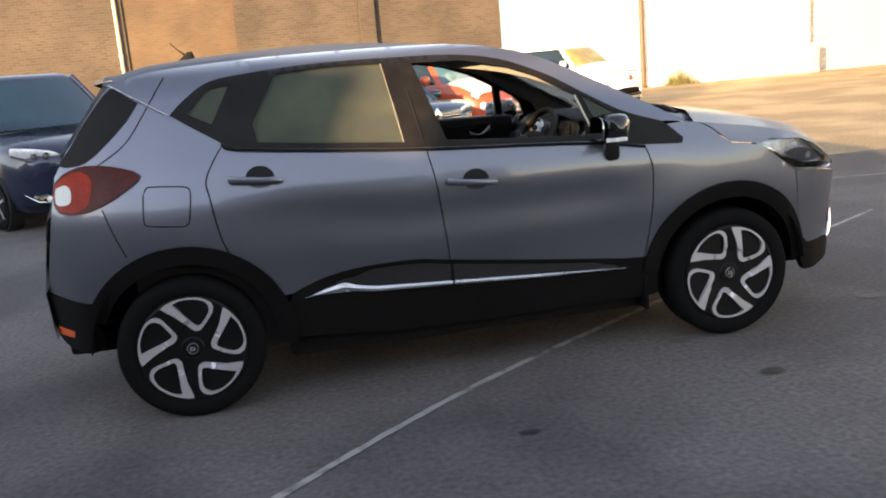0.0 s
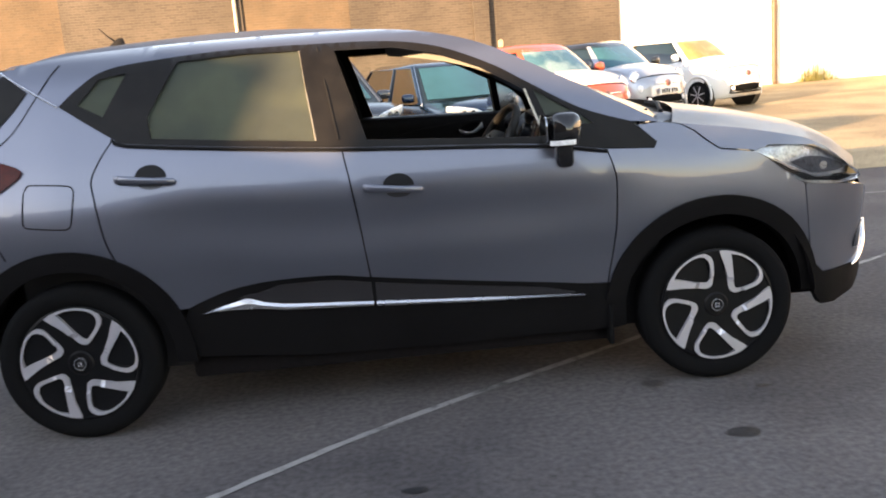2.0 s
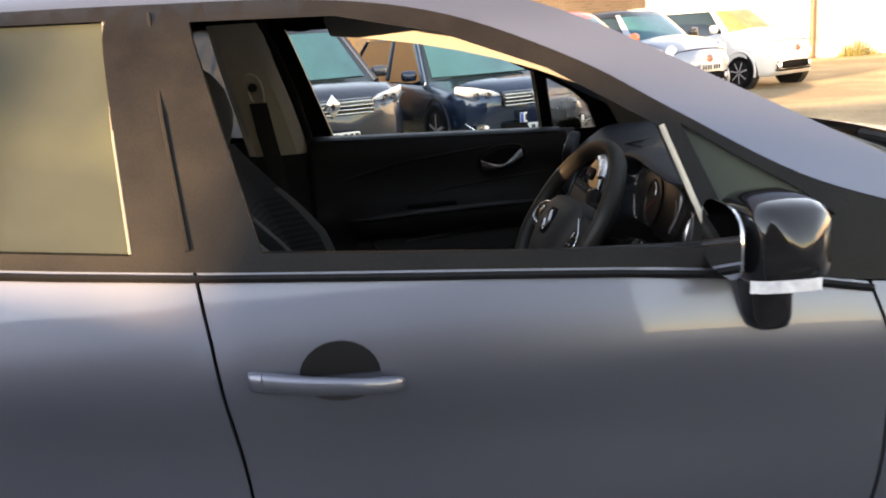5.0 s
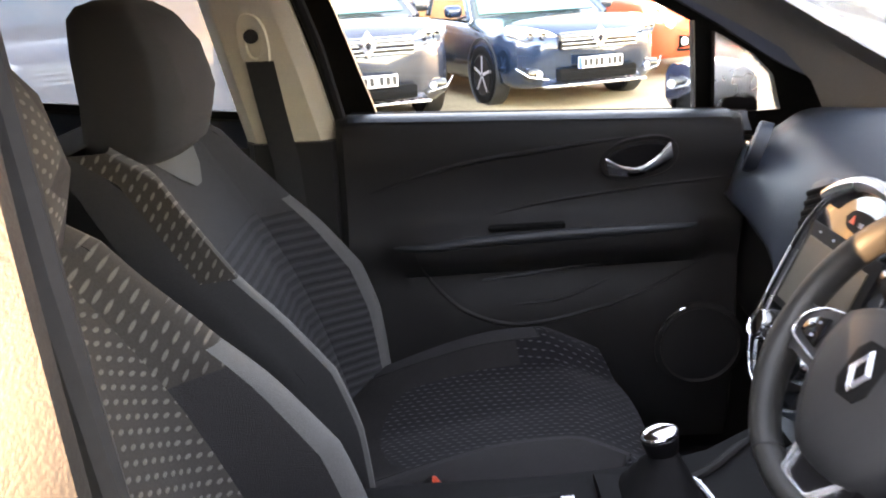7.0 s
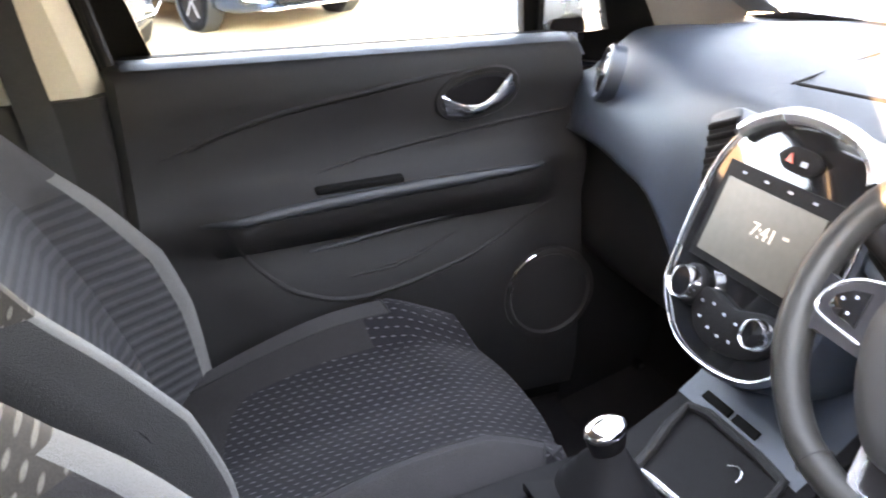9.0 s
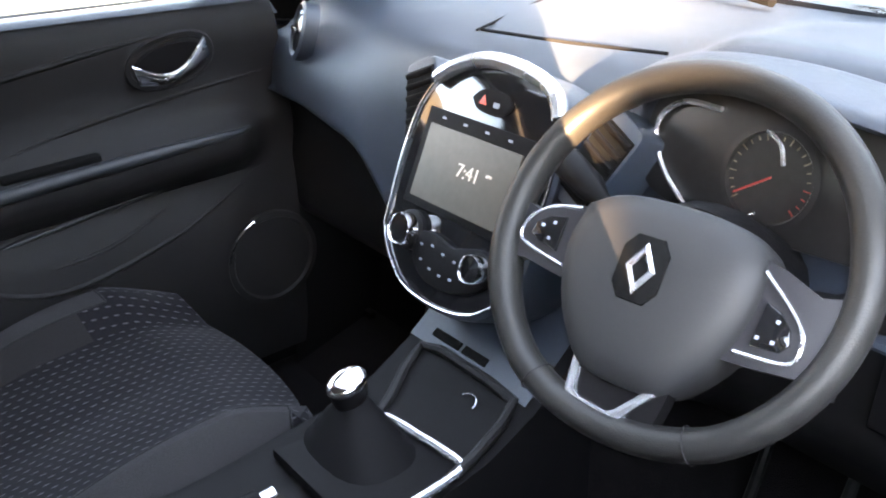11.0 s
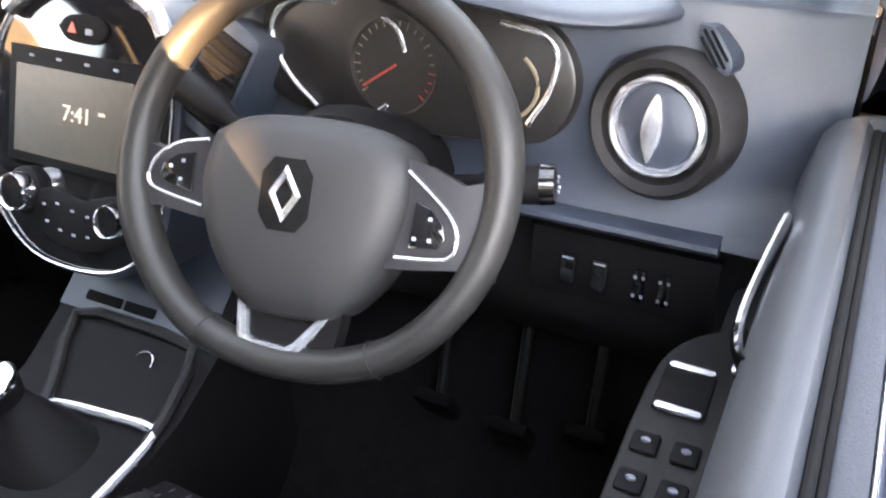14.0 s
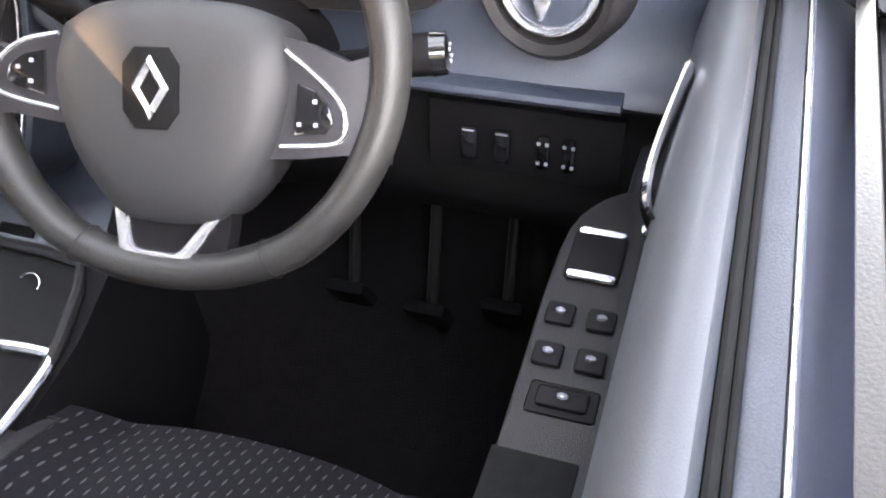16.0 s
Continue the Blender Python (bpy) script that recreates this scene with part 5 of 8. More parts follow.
def trim_line(pts, r, material="trim", name="trim_ridge"):
    """A soft moulded crease that lies half sunk in the trim."""
    bm = bmesh.new()
    c = [Vector((p.x, door_y(p.x, p.z) + r * 0.35, p.z)) for p in curve([(x, 0, z) for x, z in pts], 10)]
    n = len(c)
    tube(bm, c, [r * (0.25 + 0.75 * math.sin(math.pi * (i + 0.5) / n) ** 0.5) for i in range(n)], 10)
    part(name, bm, material, dt, smooth=80)


trim_line([(1.31, 0.86), (1.34, 0.79), (1.42, 0.725), (1.52, 0.70), (1.66, 0.725), (1.78, 0.765), (1.90, 0.815)], 0.0055)
# ridge added in lighter pad to show the light along the armrest edge
trim_line([(1.27, 0.870), (1.45, 0.884), (1.65, 0.892), (1.86, 0.896)], 0.012, "pad", "armrest_edge")
trim_line([(1.44, 0.790), (1.56, 0.802), (1.70, 0.822)], 0.006, "pad")
trim_line([(1.22, 0.975), (1.40, 1.025), (1.60, 1.052), (1.74, 1.066)], 0.0055)
trim_line([(1.46, 0.925), (1.60, 0.948), (1.78, 0.968), (1.93, 0.980)], 0.0035)
trim_line([(1.50, 0.742), (1.60, 0.752), (1.70, 0.785)], 0.0045)

# driver's switch panel on the door
sp = thing("switch_panel", "black window and mirror switch panel on the driver's door", "switch panel")
part("base", plate(bmesh.new(), line2((1.42, -0.606), (1.62, -0.604), (1.79, -0.602), (1.845, -0.615), (1.875, -0.645), (1.88, -0.664), (1.80, -0.668), (1.60, -0.672), (1.42, -0.674), n=3), Matrix.Translation((0, 0, 0.898)), 0.05, 0.006), "trim", sp)


def key(c, sx, sy, h, material="gloss", name="switch", ang=0.0, parent=None, label=""):
    bm = bmesh.new()
    rbox(bm, (0, 0, h / 2), (sx, sy, h), 0.003)
    bmesh.ops.transform(bm, matrix=Matrix.Translation(c) @ Matrix.Rotation(ang, 4, "Z"), verts=bm.verts[:])
    return part(name, bm, material, parent or sp, label)


mirror_sw = key((1.785, -0.632, 0.897), 0.052, 0.040, 0.005, "plastic")
for dx in (-0.024, 0.024):
    key((1.785 + dx, -0.632, 0.9005), 0.006, 0.036, 0.003, "satin", "bright_edge", parent=mirror_sw)
for ix, x in enumerate((1.722, 1.684)):
    for y in (-0.648, -0.619):
        w = key((x, y, 0.897), 0.021, 0.020, 0.005, "plastic")
        key((x, y, 0.9015), 0.004, 0.007, 0.0012, "white_mark", "mark", parent=w)
lk = key((1.648, -0.637, 0.896), 0.026, 0.046, 0.004, "plastic")
key((1.648, -0.637, 0.899), 0.016, 0.034, 0.004, "plastic", "button", parent=lk)
key((1.648, -0.637, 0.9027), 0.004, 0.007, 0.0012, "white_mark", "mark", parent=lk)
bm = bmesh.new()
rbox(bm, (1.53, -0.63, 0.8975), (0.15, 0.055, 0.004), 0.0015)
part("grab_recess", bm, "void", sp)

# floor, tunnel, footwell walls, roof lining, pillars
bm = bmesh.new()
row_grid(bm, [[Vector((x, y, z + 0.12 * math.exp(-(y / 0.13) ** 2))) for y in np.linspace(-0.70, 0.70, 29)] for x, z in ((-0.3, 0.50), (0.35, 0.48), (0.6, 0.36), (1.2, 0.33), (1.9, 0.33), (2.15, 0.40), (2.35, 0.62), (2.45, 0.95))])
part("floor_carpet", bm, "carpet", car)
for s in (-1, 1):
    bm = bmesh.new()
    row_grid(bm, [[Vector((x, s * y, z)) for x in (1.94, 2.1, 2.34)] for y, z in ((0.70, 0.30), (0.69, 0.6), (0.70, 0.98), (0.705, 1.04))])
    part("kick_panel", bm, "plastic", car)
    bm = bmesh.new()
    row_grid(bm, [[Vector((x, s * y, z)) for x in (-0.1, 0.3, 0.75, 1.0, 1.165)] for y, z in ((0.70, 0.30), (0.70, 0.7), (0.70, 1.0), (0.705, 1.07))])
    part("rear_trim", bm, "trim", car)
    # middle pillar: dark below, pale above
    if s < 0:
        fitted = Matrix.Translation((0, 0.02, 0))
    bm = bmesh.new()
    loft(bm, [[Vector((x0, s * y, z)), Vector((x0 + 0.02, s * (y - 0.035), z)), Vector((x1 - 0.025, s * (y - 0.035), z)), Vector((x1, s * (y - 0.005), z)), Vector((x1, s * (y + 0.03), z)), Vector((x0, s * (y + 0.03), z))] for x0, x1, y, z in ((1.00, 1.185, 0.705, 0.40), (0.985, 1.185, 0.70, 0.80), (0.985, 1.18, 0.715, 1.08))])
    pl = part("middle_pillar_trim", bm, "trim", car)
    bm = bmesh.new()
    loft(bm, [[Vector((x0, s * y, z)), Vector((x0 + 0.025, s * (y - 0.03), z)), Vector((x1 - 0.03, s * (y - 0.03), z)), Vector((x1, s * (y - 0.005), z)), Vector((x1, s * (y + 0.03), z)), Vector((x0, s * (y + 0.03), z))] for x0, x1, y, z in ((0.985, 1.165, 0.725, 1.08), (0.96, 1.135, 0.69, 1.22), (0.94, 1.10, 0.635, 1.36), (0.93, 1.08, 0.585, 1.47))])
    part("upper_pillar_trim", bm, "greige", pl, "pale upper pillar trim")
    bm = bmesh.new()
    tube(bm, [(1.178, s * 0.722, 0.7), (1.178, s * 0.725, 1.10), (1.145, s * 0.69, 1.26), (1.105, s * 0.63, 1.40), (1.07, s * 0.58, 1.48)], 0.011, 8)
    part("pillar_seal", bm, "seal", pl)
    # belt: guide loop and webbing
    bm = bmesh.new()
    loft(bm, [oval((1.035, s * (0.634 - d), 1.275), (1, 0, -0.25), (0, s * -0.25, 1), a, b, 18, 2.4) for d, a, b in ((0.0, 0.030, 0.058), (0.012, 0.028, 0.055), (0.012, 0.014, 0.030), (0.004, 0.012, 0.026))])
    part("belt_guide", bm, "greige", pl, "pale belt guide")
    bm = bmesh.new()
    lathe(bm, [(0.013, 0), (0.013, 0.014), (0.0, 0.016)], Matrix.Translation((1.035, s * 0.622, 1.29)) @ Matrix.Rotation(radians(90 * s), 4, "X"), 14)
    part("guide_bolt", bm, "trim", pl)
    bm = bmesh.new()
    row_grid(bm, [[Vector((x - 0.026, s * y, z)), Vector((x, s * (y - 0.003), z)), Vector((x + 0.026, s * y, z))] for x, y, z in ((1.045, 0.618, 1.245), (1.055, 0.640, 1.15), (1.07, 0.655, 1.05), (1.085, 0.648, 0.85), (1.09, 0.645, 0.55))])
    part("belt", bm, "belt", pl)
    # windscreen pillar lining follows the shell
    fitted = None
    bm = bmesh.new()
    edge_ = upto(ROOFE, 1.3, 2.36)[::2] if s < 0 else upto(swept(ROOFE, 0.055), 1.3, 2.42)[::2]
    rows = []
    for x, z in edge_:
        low = -0.110 if s < 0 else -0.078 - 0.13 * step(x, 2.10, 2.22)
        up_ = ((0.02, 0.085, -0.022), (0.03, 0.06, -0.020)) if s < 0 else ((0.012, 0.115, -0.020), (0.020, 0.165, -0.018))
        rows.append([Vector((x + dx, s * (width(x, z) - dy), z + dz)) for dx, dy, dz in ((0.0, 0.038, low), (-0.01, 0.048, low * 0.77), (-0.012, 0.062, low * 0.45), (0.0, 0.085, -0.024)) + up_])
    row_grid(bm, rows)
    part("screen_pillar_lining", bm, "pillar_grey", car, "grey windscreen pillar lining")
    fitted = CABIN
fitted = None
bm = bmesh.new()
row_grid(bm, [[Vector((x, edge_at(max(x, -0.19))[0] * 0.96 * k / 8, edge_at(max(x, -0.19))[1] - 0.045 + 0.05 * (1 - abs(k / 8) ** 2.4))) for k in range(-8, 9)] for x in np.linspace(-0.15, 1.46, 16)])
part("roof_lining", bm, "liner", car)
for s in (-1, 1):
    bm = bmesh.new()
    row_grid(bm, [[Vector((x, s * (width(x, z) - d), z - e)) for d, e in ((0.015, -0.01), (0.045, 0.0), (0.07, -0.03))] for x, z in upto(UPPER, 0.4, 1.75)[::2]])
    part("cant_lining", bm, "liner", car)
    bm = bmesh.new()
    row_grid(bm, [[Vector((x, s * (width(max(x, -0.2), z) - 0.06), z)) for x in (xa, (xa + 0.1) / 2, 0.1)] for xa, z in ((-0.26, 0.9), (-0.28, 1.1), (-0.18, 1.33), (-0.08, 1.5))])
    part("rear_pillar_lining", bm, "greige", car)


fitted = CABIN


# seats
def seat(x0, y0, name="front_seat"):
    """Front seat: cushion, backrest, headrest with posts; x0 shifts it along the car, y0 is its middle."""
    P = lambda x, y, z: Vector((x + x0, y + y0, z))
    st = thing("front_seat", "dark cloth front seat with dashed weave and grey bolsters", "seat", (0, 0, 0), "front seats")

    def cushion_top(x, y):
        # height of the seat along its length, raised towards both sides
        f = (x - 1.05) / 0.62
        z = 0.572 + 0.105 * f - 0.09 * max(0, f - 0.84) ** 1.3 * 4.6
        b = abs(y) / 0.25
        z += 0.034 * math.sin(math.pi * min(1, max(0, f))) * (0.4 + 0.6 * min(1, abs(y) / 0.2))
        return z + 0.046 * step(b, 0.55, 0.86) * (0.35 + 0.65 * step(f, 0.15, 0.7)) - 0.07 * step(b, 0.88, 1.06)

    us = np.linspace(0, 1, 22)
    XF = 1.03 + 0.66 * 0.72

    def cush(x, y):
        u = (x - 1.03) / 0.66
        return P(x - 0.06 * abs(y / 0.25) ** 2.4 * step(u, 0.45, 1.0), y, cushion_top(x, y))

    well = line2((XF, -0.150), (1.36, -0.148), (1.27, -0.125), (1.235, 0.0), (1.27, 0.125), (1.36, 0.148), (XF, 0.150), n=5)
    gi = -1 if y0 > 0 else 1
    XB = {gi: 1.03 + 0.66 * 0.96, -gi: 1.03 + 0.66 * 0.80}
    spread = [(XF, 0.19), (XB[1], 0.19), (XB[1], 0.262), (1.69, 0.262), (1.69, -0.262), (XB[-1], -0.262), (XB[-1], -0.19), (XF, -0.19)]
    part("cushion_centre", skin(well + spread, cush, step=0.025, thick=0.006, inward=(0, 0, -1)), "seat_cush", st)
    part("cushion_surround", skin([(1.03, -0.19), (XF, -0.19)] + well + [(XF, 0.19), (1.03, 0.19)], cush, step=0.025, thick=0.006, inward=(0, 0, -1)), "seat_mid", st)
    for sg in (-1, 1):
        part("cushion_bolster", skin([(1.03, sg * 0.19), (XB[sg], sg * 0.19), (XB[sg], sg * 0.262), (1.03, sg * 0.262)], cush, step=0.018, thick=0.006, inward=(0, 0, -1)), "seat_bol", st, "grey cloth bolster")
        bm = bmesh.new()
        tube(bm, [cush(x, sg * 0.19) for x in np.linspace(1.03, XB[sg], 18)], 0.0022, 6)
        part("seam", bm, "seat_dark", st)
        bm = bmesh.new()
        tube(bm, [cush(XB[sg], sg * y) for y in np.linspace(0.19, 0.262, 7)], 0.0018, 6)
        part("seam", bm, "seat_dark", st)
    bm = bmesh.new()
    row_grid(bm, [[cush(1.69, y) + Vector((dx, 0, -dz)) for y in np.linspace(-0.262, 0.262, 21)] for dz, dx in ((0.0, 0.0), (0.03, 0.012), (0.09, 0.010), (0.16, -0.02))])
    part("cushion_front", bm, "seat_cush", st)
    bm = bmesh.new()
    for sg in (-1, 1):
        row_grid(bm, [[P(1.03 + 0.66 * u - 0.067 * step(u, 0.45, 1.0), sg * (0.262 + 0.012 * k), cushion_top(1.03 + 0.66 * u, 0.262) - 0.07 * k) for k in range(5)] for u in us])
    part("cushion_side", bm, "seat_dark", st)

    # backrest: a leaning plane with side bolsters
    def back(u, y):
        # u: 0 at the hip, 1 at the shoulder
        z = 0.60 + 0.575 * u
        x = 1.165 - 0.24 * u ** 1.15 + 0.012 * math.sin(math.pi * u)
        b = abs(y) / (0.262 - 0.05 * step(u, 0.62, 1.0))
        wing = float(np.interp(u, (0, 0.1, 0.3, 0.45, 0.6, 0.7, 0.85, 1), (0.085, 0.093, 0.118, 0.122, 0.092, 0.062, 0.036, 0.02)))
        x += wing * step(b, 0.52, 0.90) - 0.075 * step(b, 0.92, 1.06)
        if u > 0.93:
            x -= 0.5 * (u - 0.93)
        return x, z

    def wid(u):
        return 0.262 - 0.05 * step(u, 0.62, 1.0)

    vs_ = np.linspace(0, 1, 24)
    for nm, a, b, m in (("backrest_centre", -0.60, 0.60, "seat_back" if y0 < 0 else "seat_rib"), ("backrest_bolster", 0.60, 1.0, None), ("backrest_bolster", -1.0, -0.60, None)):
        g = 1 if a >= 0 else -1
        spans = ((m, 0, 0.68, a, b), ("seat_back" if y0 < 0 else "seat_bol", 0.68, 1, a, b)) if m else (("seat_mid" if y0 < 0 else "seat_rib", 0, 0.66, 0.60, 0.80), ("seat_plain", 0, 0.70, 0.80, 0.945), ("seat_dark", 0, 0.70, 0.945, 1.0), ("seat_side", 0.66, 1.0, 0.60, 0.80), ("seat_side", 0.70, 1.0, 0.80, 1.0))
        for mm, u0, u1, va, vb in spans:
            a, b = (va, vb) if m else sorted((g * va, g * vb))
            bm = bmesh.new()
            row_grid(bm, [[P(back(u, wid(u) * (a + (b - a) * v))[0], wid(u) * (a + (b - a) * v), back(u, 0)[1]) for v in np.linspace(0, 1, 9)] for u in np.linspace(u0, u1, 18)])
            if y0 > 0 and mm == "seat_side" and g > 0:
                mm = "seat_bol"
            part(nm, bm, mm, st, "grey cloth bolster" if mm == "seat_plain" else "")
    bm = bmesh.new()
    rows = []
    for u in vs_:
        x, z = back(u, wid(u))
        w = wid(u)
        th = 0.10 * (1 - 0.4 * u)
        rows.append([P(x, w, z), P(x - 0.02, w + 0.008, z), P(x - th, w + 0.004, z), P(x - th - 0.02, w - 0.04, z), P(x - th - 0.02, -w + 0.04, z), P(x - th, -w - 0.004, z), P(x - 0.02, -w - 0.008, z), P(x, -w, z)])
    row_grid(bm, rows)
    top = rows[-1]
    bm.faces.new([bm.verts.new(p) for p in top])
    part("backrest_shell", bm, "seat_dark", st)
    bm = bmesh.new()
    row_grid(bm, [[P(back(u, 0)[0] + 0.004, w * k, back(u, 0)[1]) for k in (-1, -0.5, 0, 0.5, 1)] for u, w in ((0.995, 0.125), (0.94, 0.105), (0.88, 0.06), (0.84, 0.015))])
    part("collar_tab", bm, "seat_dark" if y0 < 0 else "seat_plain", st, "grey tab below the headrest")
    # headrest
    bm = bmesh.new()
    loft(bm, [oval(P(0.905 - 0.02 * t + 0.045 * math.sin(math.pi * t) * 0.6, 0, 1.135 + 0.235 * t), (1, 0, 0), (0, 1, 0), 0.078 * q, 0.148 * q ** 0.7, 24, 2.8) for t, q in ((0.0, 0.62), (0.03, 0.82), (0.12, 1.0), (0.4, 1.08), (0.7, 1.0), (0.9, 0.78), (0.97, 0.55), (1.0, 0.25))])
    hr = part("headrest", bm, "seat_dark", st)
    bm = bmesh.new()
    row_grid(bm, [[P(0.905 - 0.02 * t + 0.045 * math.sin(math.pi * t) * 0.6 + 0.081 * q * (1 - 0.15 * k * k), 0.085 * k * q, 1.135 + 0.235 * t) for k in np.linspace(-1, 1, 7)] for t, q in ((0.1, 1.0), (0.3, 1.06), (0.5, 1.07), (0.7, 1.02), (0.88, 0.86))])
    part("headrest_panel", bm, "seat_back" if y0 < 0 else "seat_bol", hr)
    for y in (-0.075, 0.075):
        bm = bmesh.new()
        tube(bm, [P(0.935, y, 1.10), P(0.925, y, 1.19)], 0.006, 8)
        part("headrest_post", bm, "chrome", st, "chrome headrest post")
        bm = bmesh.new()
        lathe(bm, [(0.014, 0), (0.014, 0.012), (0.008, 0.016)], Matrix.Translation(P(0.932, y, 1.135)), 12)
        part("post_sleeve", bm, "plastic", st)
    bm = bmesh.new()
    lathe(bm, [(0.008, 0), (0.007, 0.006), (0.0, 0.007)], Matrix.Translation(P(1.20, 0.27 if y0 > 0 else -0.27, 0.64)) @ Matrix.Rotation(radians(90), 4, "X"), 12)
    part("recliner_bolt", bm, "satin", st)
    bm = bmesh.new()
    rbox(bm, P(1.32, 0, 0.42), (0.5, 0.42, 0.16), 0.02)
    part("seat_base", bm, "carpet", st)
    return st


seat(0.005, 0.345)
seat(0.03, -0.335)
bench = thing("rear_bench", "dark cloth rear bench seat", "seat", (0, 0, 0))
bm = bmesh.new()
rbox(bm, (0.42, 0, 0.56), (0.50, 1.22, 0.16), 0.05, seg=3)
part("bench_cushion", bm, "seat_dark", bench)
bm = bmesh.new()
rbox(bm, (0.10, 0, 0.86), (0.16, 1.22, 0.56), 0.05, Matrix.Rotation(radians(-18), 4, "Y"), seg=3)
part("bench_back", bm, "seat_dark", bench)
for y in (-0.36, 0.36):
    bm = bmesh.new()
    rbox(bm, (0.0, y, 1.18), (0.09, 0.25, 0.14), 0.04, seg=3)
    part("bench_headrest", bm, "seat_dark", bench)


# dashboard: sections across the car
def dash_section(y):
    """Profile (x, z) from the windscreen down to the footwell."""
    drv = 1 - step(y, -0.22, -0.05)
    mid = math.exp(-((y - 0.02) / 0.14) ** 4)
    edge = step(abs(y), 0.56, 0.70)
    lip = 0.028 * step(y, 0.36, 0.56) - 0.13 * (1 - step(y, 0.22, 0.40)) * step(y, 0.0, 0.1)
    pas = [(2.50, 1.095), (2.38, 1.105), (2.22, 1.115), (2.10, 1.112), (2.02, 1.090), (1.965, 1.050), (1.93, 1.00 + lip), (1.912, 0.950 + lip), (1.908, 0.925 + lip), (1.925, 0.915 + lip), (1.985, 0.905 + lip), (1.975, 0.85), (1.965, 0.76), (1.99, 0.68), (2.08, 0.62)]
    dri = [(2.50, 1.098), (2.38, 1.115), (2.22, 1.130), (2.10, 1.140), (2.02, 1.145), (1.985, 1.138), (1.975, 1.12), (1.965, 1.05), (1.955, 0.965), (1.940, 0.935), (1.945, 0.922), (1.975, 0.912), (1.985, 0.85), (2.0, 0.76), (2.08, 0.66)]
    hood = math.exp(-((y + 0.31) / 0.16) ** 4)
    out = []
    for i, ((a, b), (c, d)) in enumerate(zip(pas, dri)):
        x, z = a + (c - a) * drv, b + (d - b) * drv
        if i in (2, 3, 4):
            z += 0.018 * hood
        if i < 9:
            x += 0.03 * edge * (i > 3)
        out.append((x - 0.05 * edge * (i == 0), z - (0.045, 0.034, 0.02, 0.012, 0.012, 0.012)[min(i, 5)] * edge * (i < 6)))
    return out


ys = np.linspace(-0.70, 0.70, 57)
prof = [[(p.x, p.y) for p in curve([(*q, 0) for q in dash_section(float(y))], 3)] for y in ys]
dashb = thing("dashboard", "dark grained dashboard with gloss black centre panel and dials", "dashboard")
bm = row_grid(bmesh.new(), [[Vector((x, float(y), z)) for x, z in pr[:29]] for y, pr in zip(ys, prof)])
part("pad", bm, "dash", dashb, smooth=60)
bm = row_grid(bmesh.new(), [[Vector((x, float(y), z)) for x, z in pr[28:]] for y, pr in zip(ys, prof)])
part("lower_dash", bm, "trim", dashb, "dark lower dashboard", smooth=60)

# centre stack: face leaning back
lean = math.atan(0.45)
SK = Matrix.Translation((1.802, 0.042, 0.86)) @ Matrix.Rotation(radians(-90), 4, "Z") @ Matrix.Rotation(radians(90) - lean, 4, "X")
# in this plane: u towards the driver, v up, z towards the cabin
face = line2((-0.118, 0.03), (-0.124, 0.11), (-0.118, 0.19), (-0.085, 0.238), (-0.02, 0.265), (0.06, 0.262), (0.108, 0.238), (0.128, 0.17), (0.128, 0.08), (0.118, 0.02), (0.08, -0.02), (0.02, -0.035), (-0.05, -0.03), (-0.096, 0.0), (-0.118, 0.03), n=4)[:-1]
bm = bmesh.new()
plate(bm, [(u * 1.06, v * 1.05 - 0.006) for u, v in face], SK @ Matrix.Translation((0, 0, -0.004)), 0.16, 0.004)
part("stack_surround", bm, "dash", dashb)
stack = part("centre_panel", plate(bmesh.new(), face, SK, 0.02, 0.003), "gloss", dashb, "gloss black centre panel")
bm = bmesh.new()
tube(bm, [SK @ Vector((u * 1.015, v * 1.012, 0.002)) for u, v in face], 0.0014, 6, closed=True)
part("bright_rim", bm, "satin", stack, "satin chrome rim")
bm = bmesh.new()
tube(bm, [SK @ Vector((u * 1.02, v * 1.03 - 0.004, 0.004)) for u, v in face if v > 0.222], 0.010, 8)
part("bright_brow", bm, "satin", stack, "satin silver brow")
bm = bmesh.new()
plate(bm, [(-0.096, 0.070), (0.102, 0.070), (0.100, 0.196), (-0.096, 0.196)], SK @ Matrix.Translation((0, 0, 0.004)), 0.004, 0.002)
part("screen_bezel", bm, "plastic", stack)
bm = bmesh.new()
plate(bm, [(-0.083, 0.081), (0.086, 0.081), (0.084, 0.176), (-0.083, 0.176)], SK @ Matrix.Translation((0, 0, 0.0062)), 0.002)
scr = part("touch_screen", bm, "display", dashb, "dim touch screen showing the time")
lettering("clock", "7:41", 0.024, SK @ Matrix.Translation((0.008, 0.132, 0.0066)), "digits", scr)
lettering("clock_suffix", "am", 0.008, SK @ Matrix.Translation((0.043, 0.139, 0.0066)), "digits", scr)
for k in range(4):
    bm = bmesh.new()
    rbox(bm, (0, 0, 0), (0.007, 0.003, 0.001), 0.0004)
    bmesh.ops.transform(bm, matrix=SK @ Matrix.Translation((-0.062 + 0.040 * k, 0.1865, 0.0055)), verts=bm.verts[:])
    part("screen_key", bm, "white_mark", stack)
# blue-grey reflective band and hazard switch
bm = bmesh.new()
plate(bm, line2((-0.026, 0.222), (-0.010, 0.235), (0.027, 0.236), (0.042, 0.223), (0.027, 0.209), (-0.010, 0.209), (-0.026, 0.222), n=3)[:-1], SK @ Matrix.Translation((0, 0, 0.005)), 0.004, 0.001)
hz = part("hazard_panel", bm, "plastic", dashb)
bm = bmesh.new()
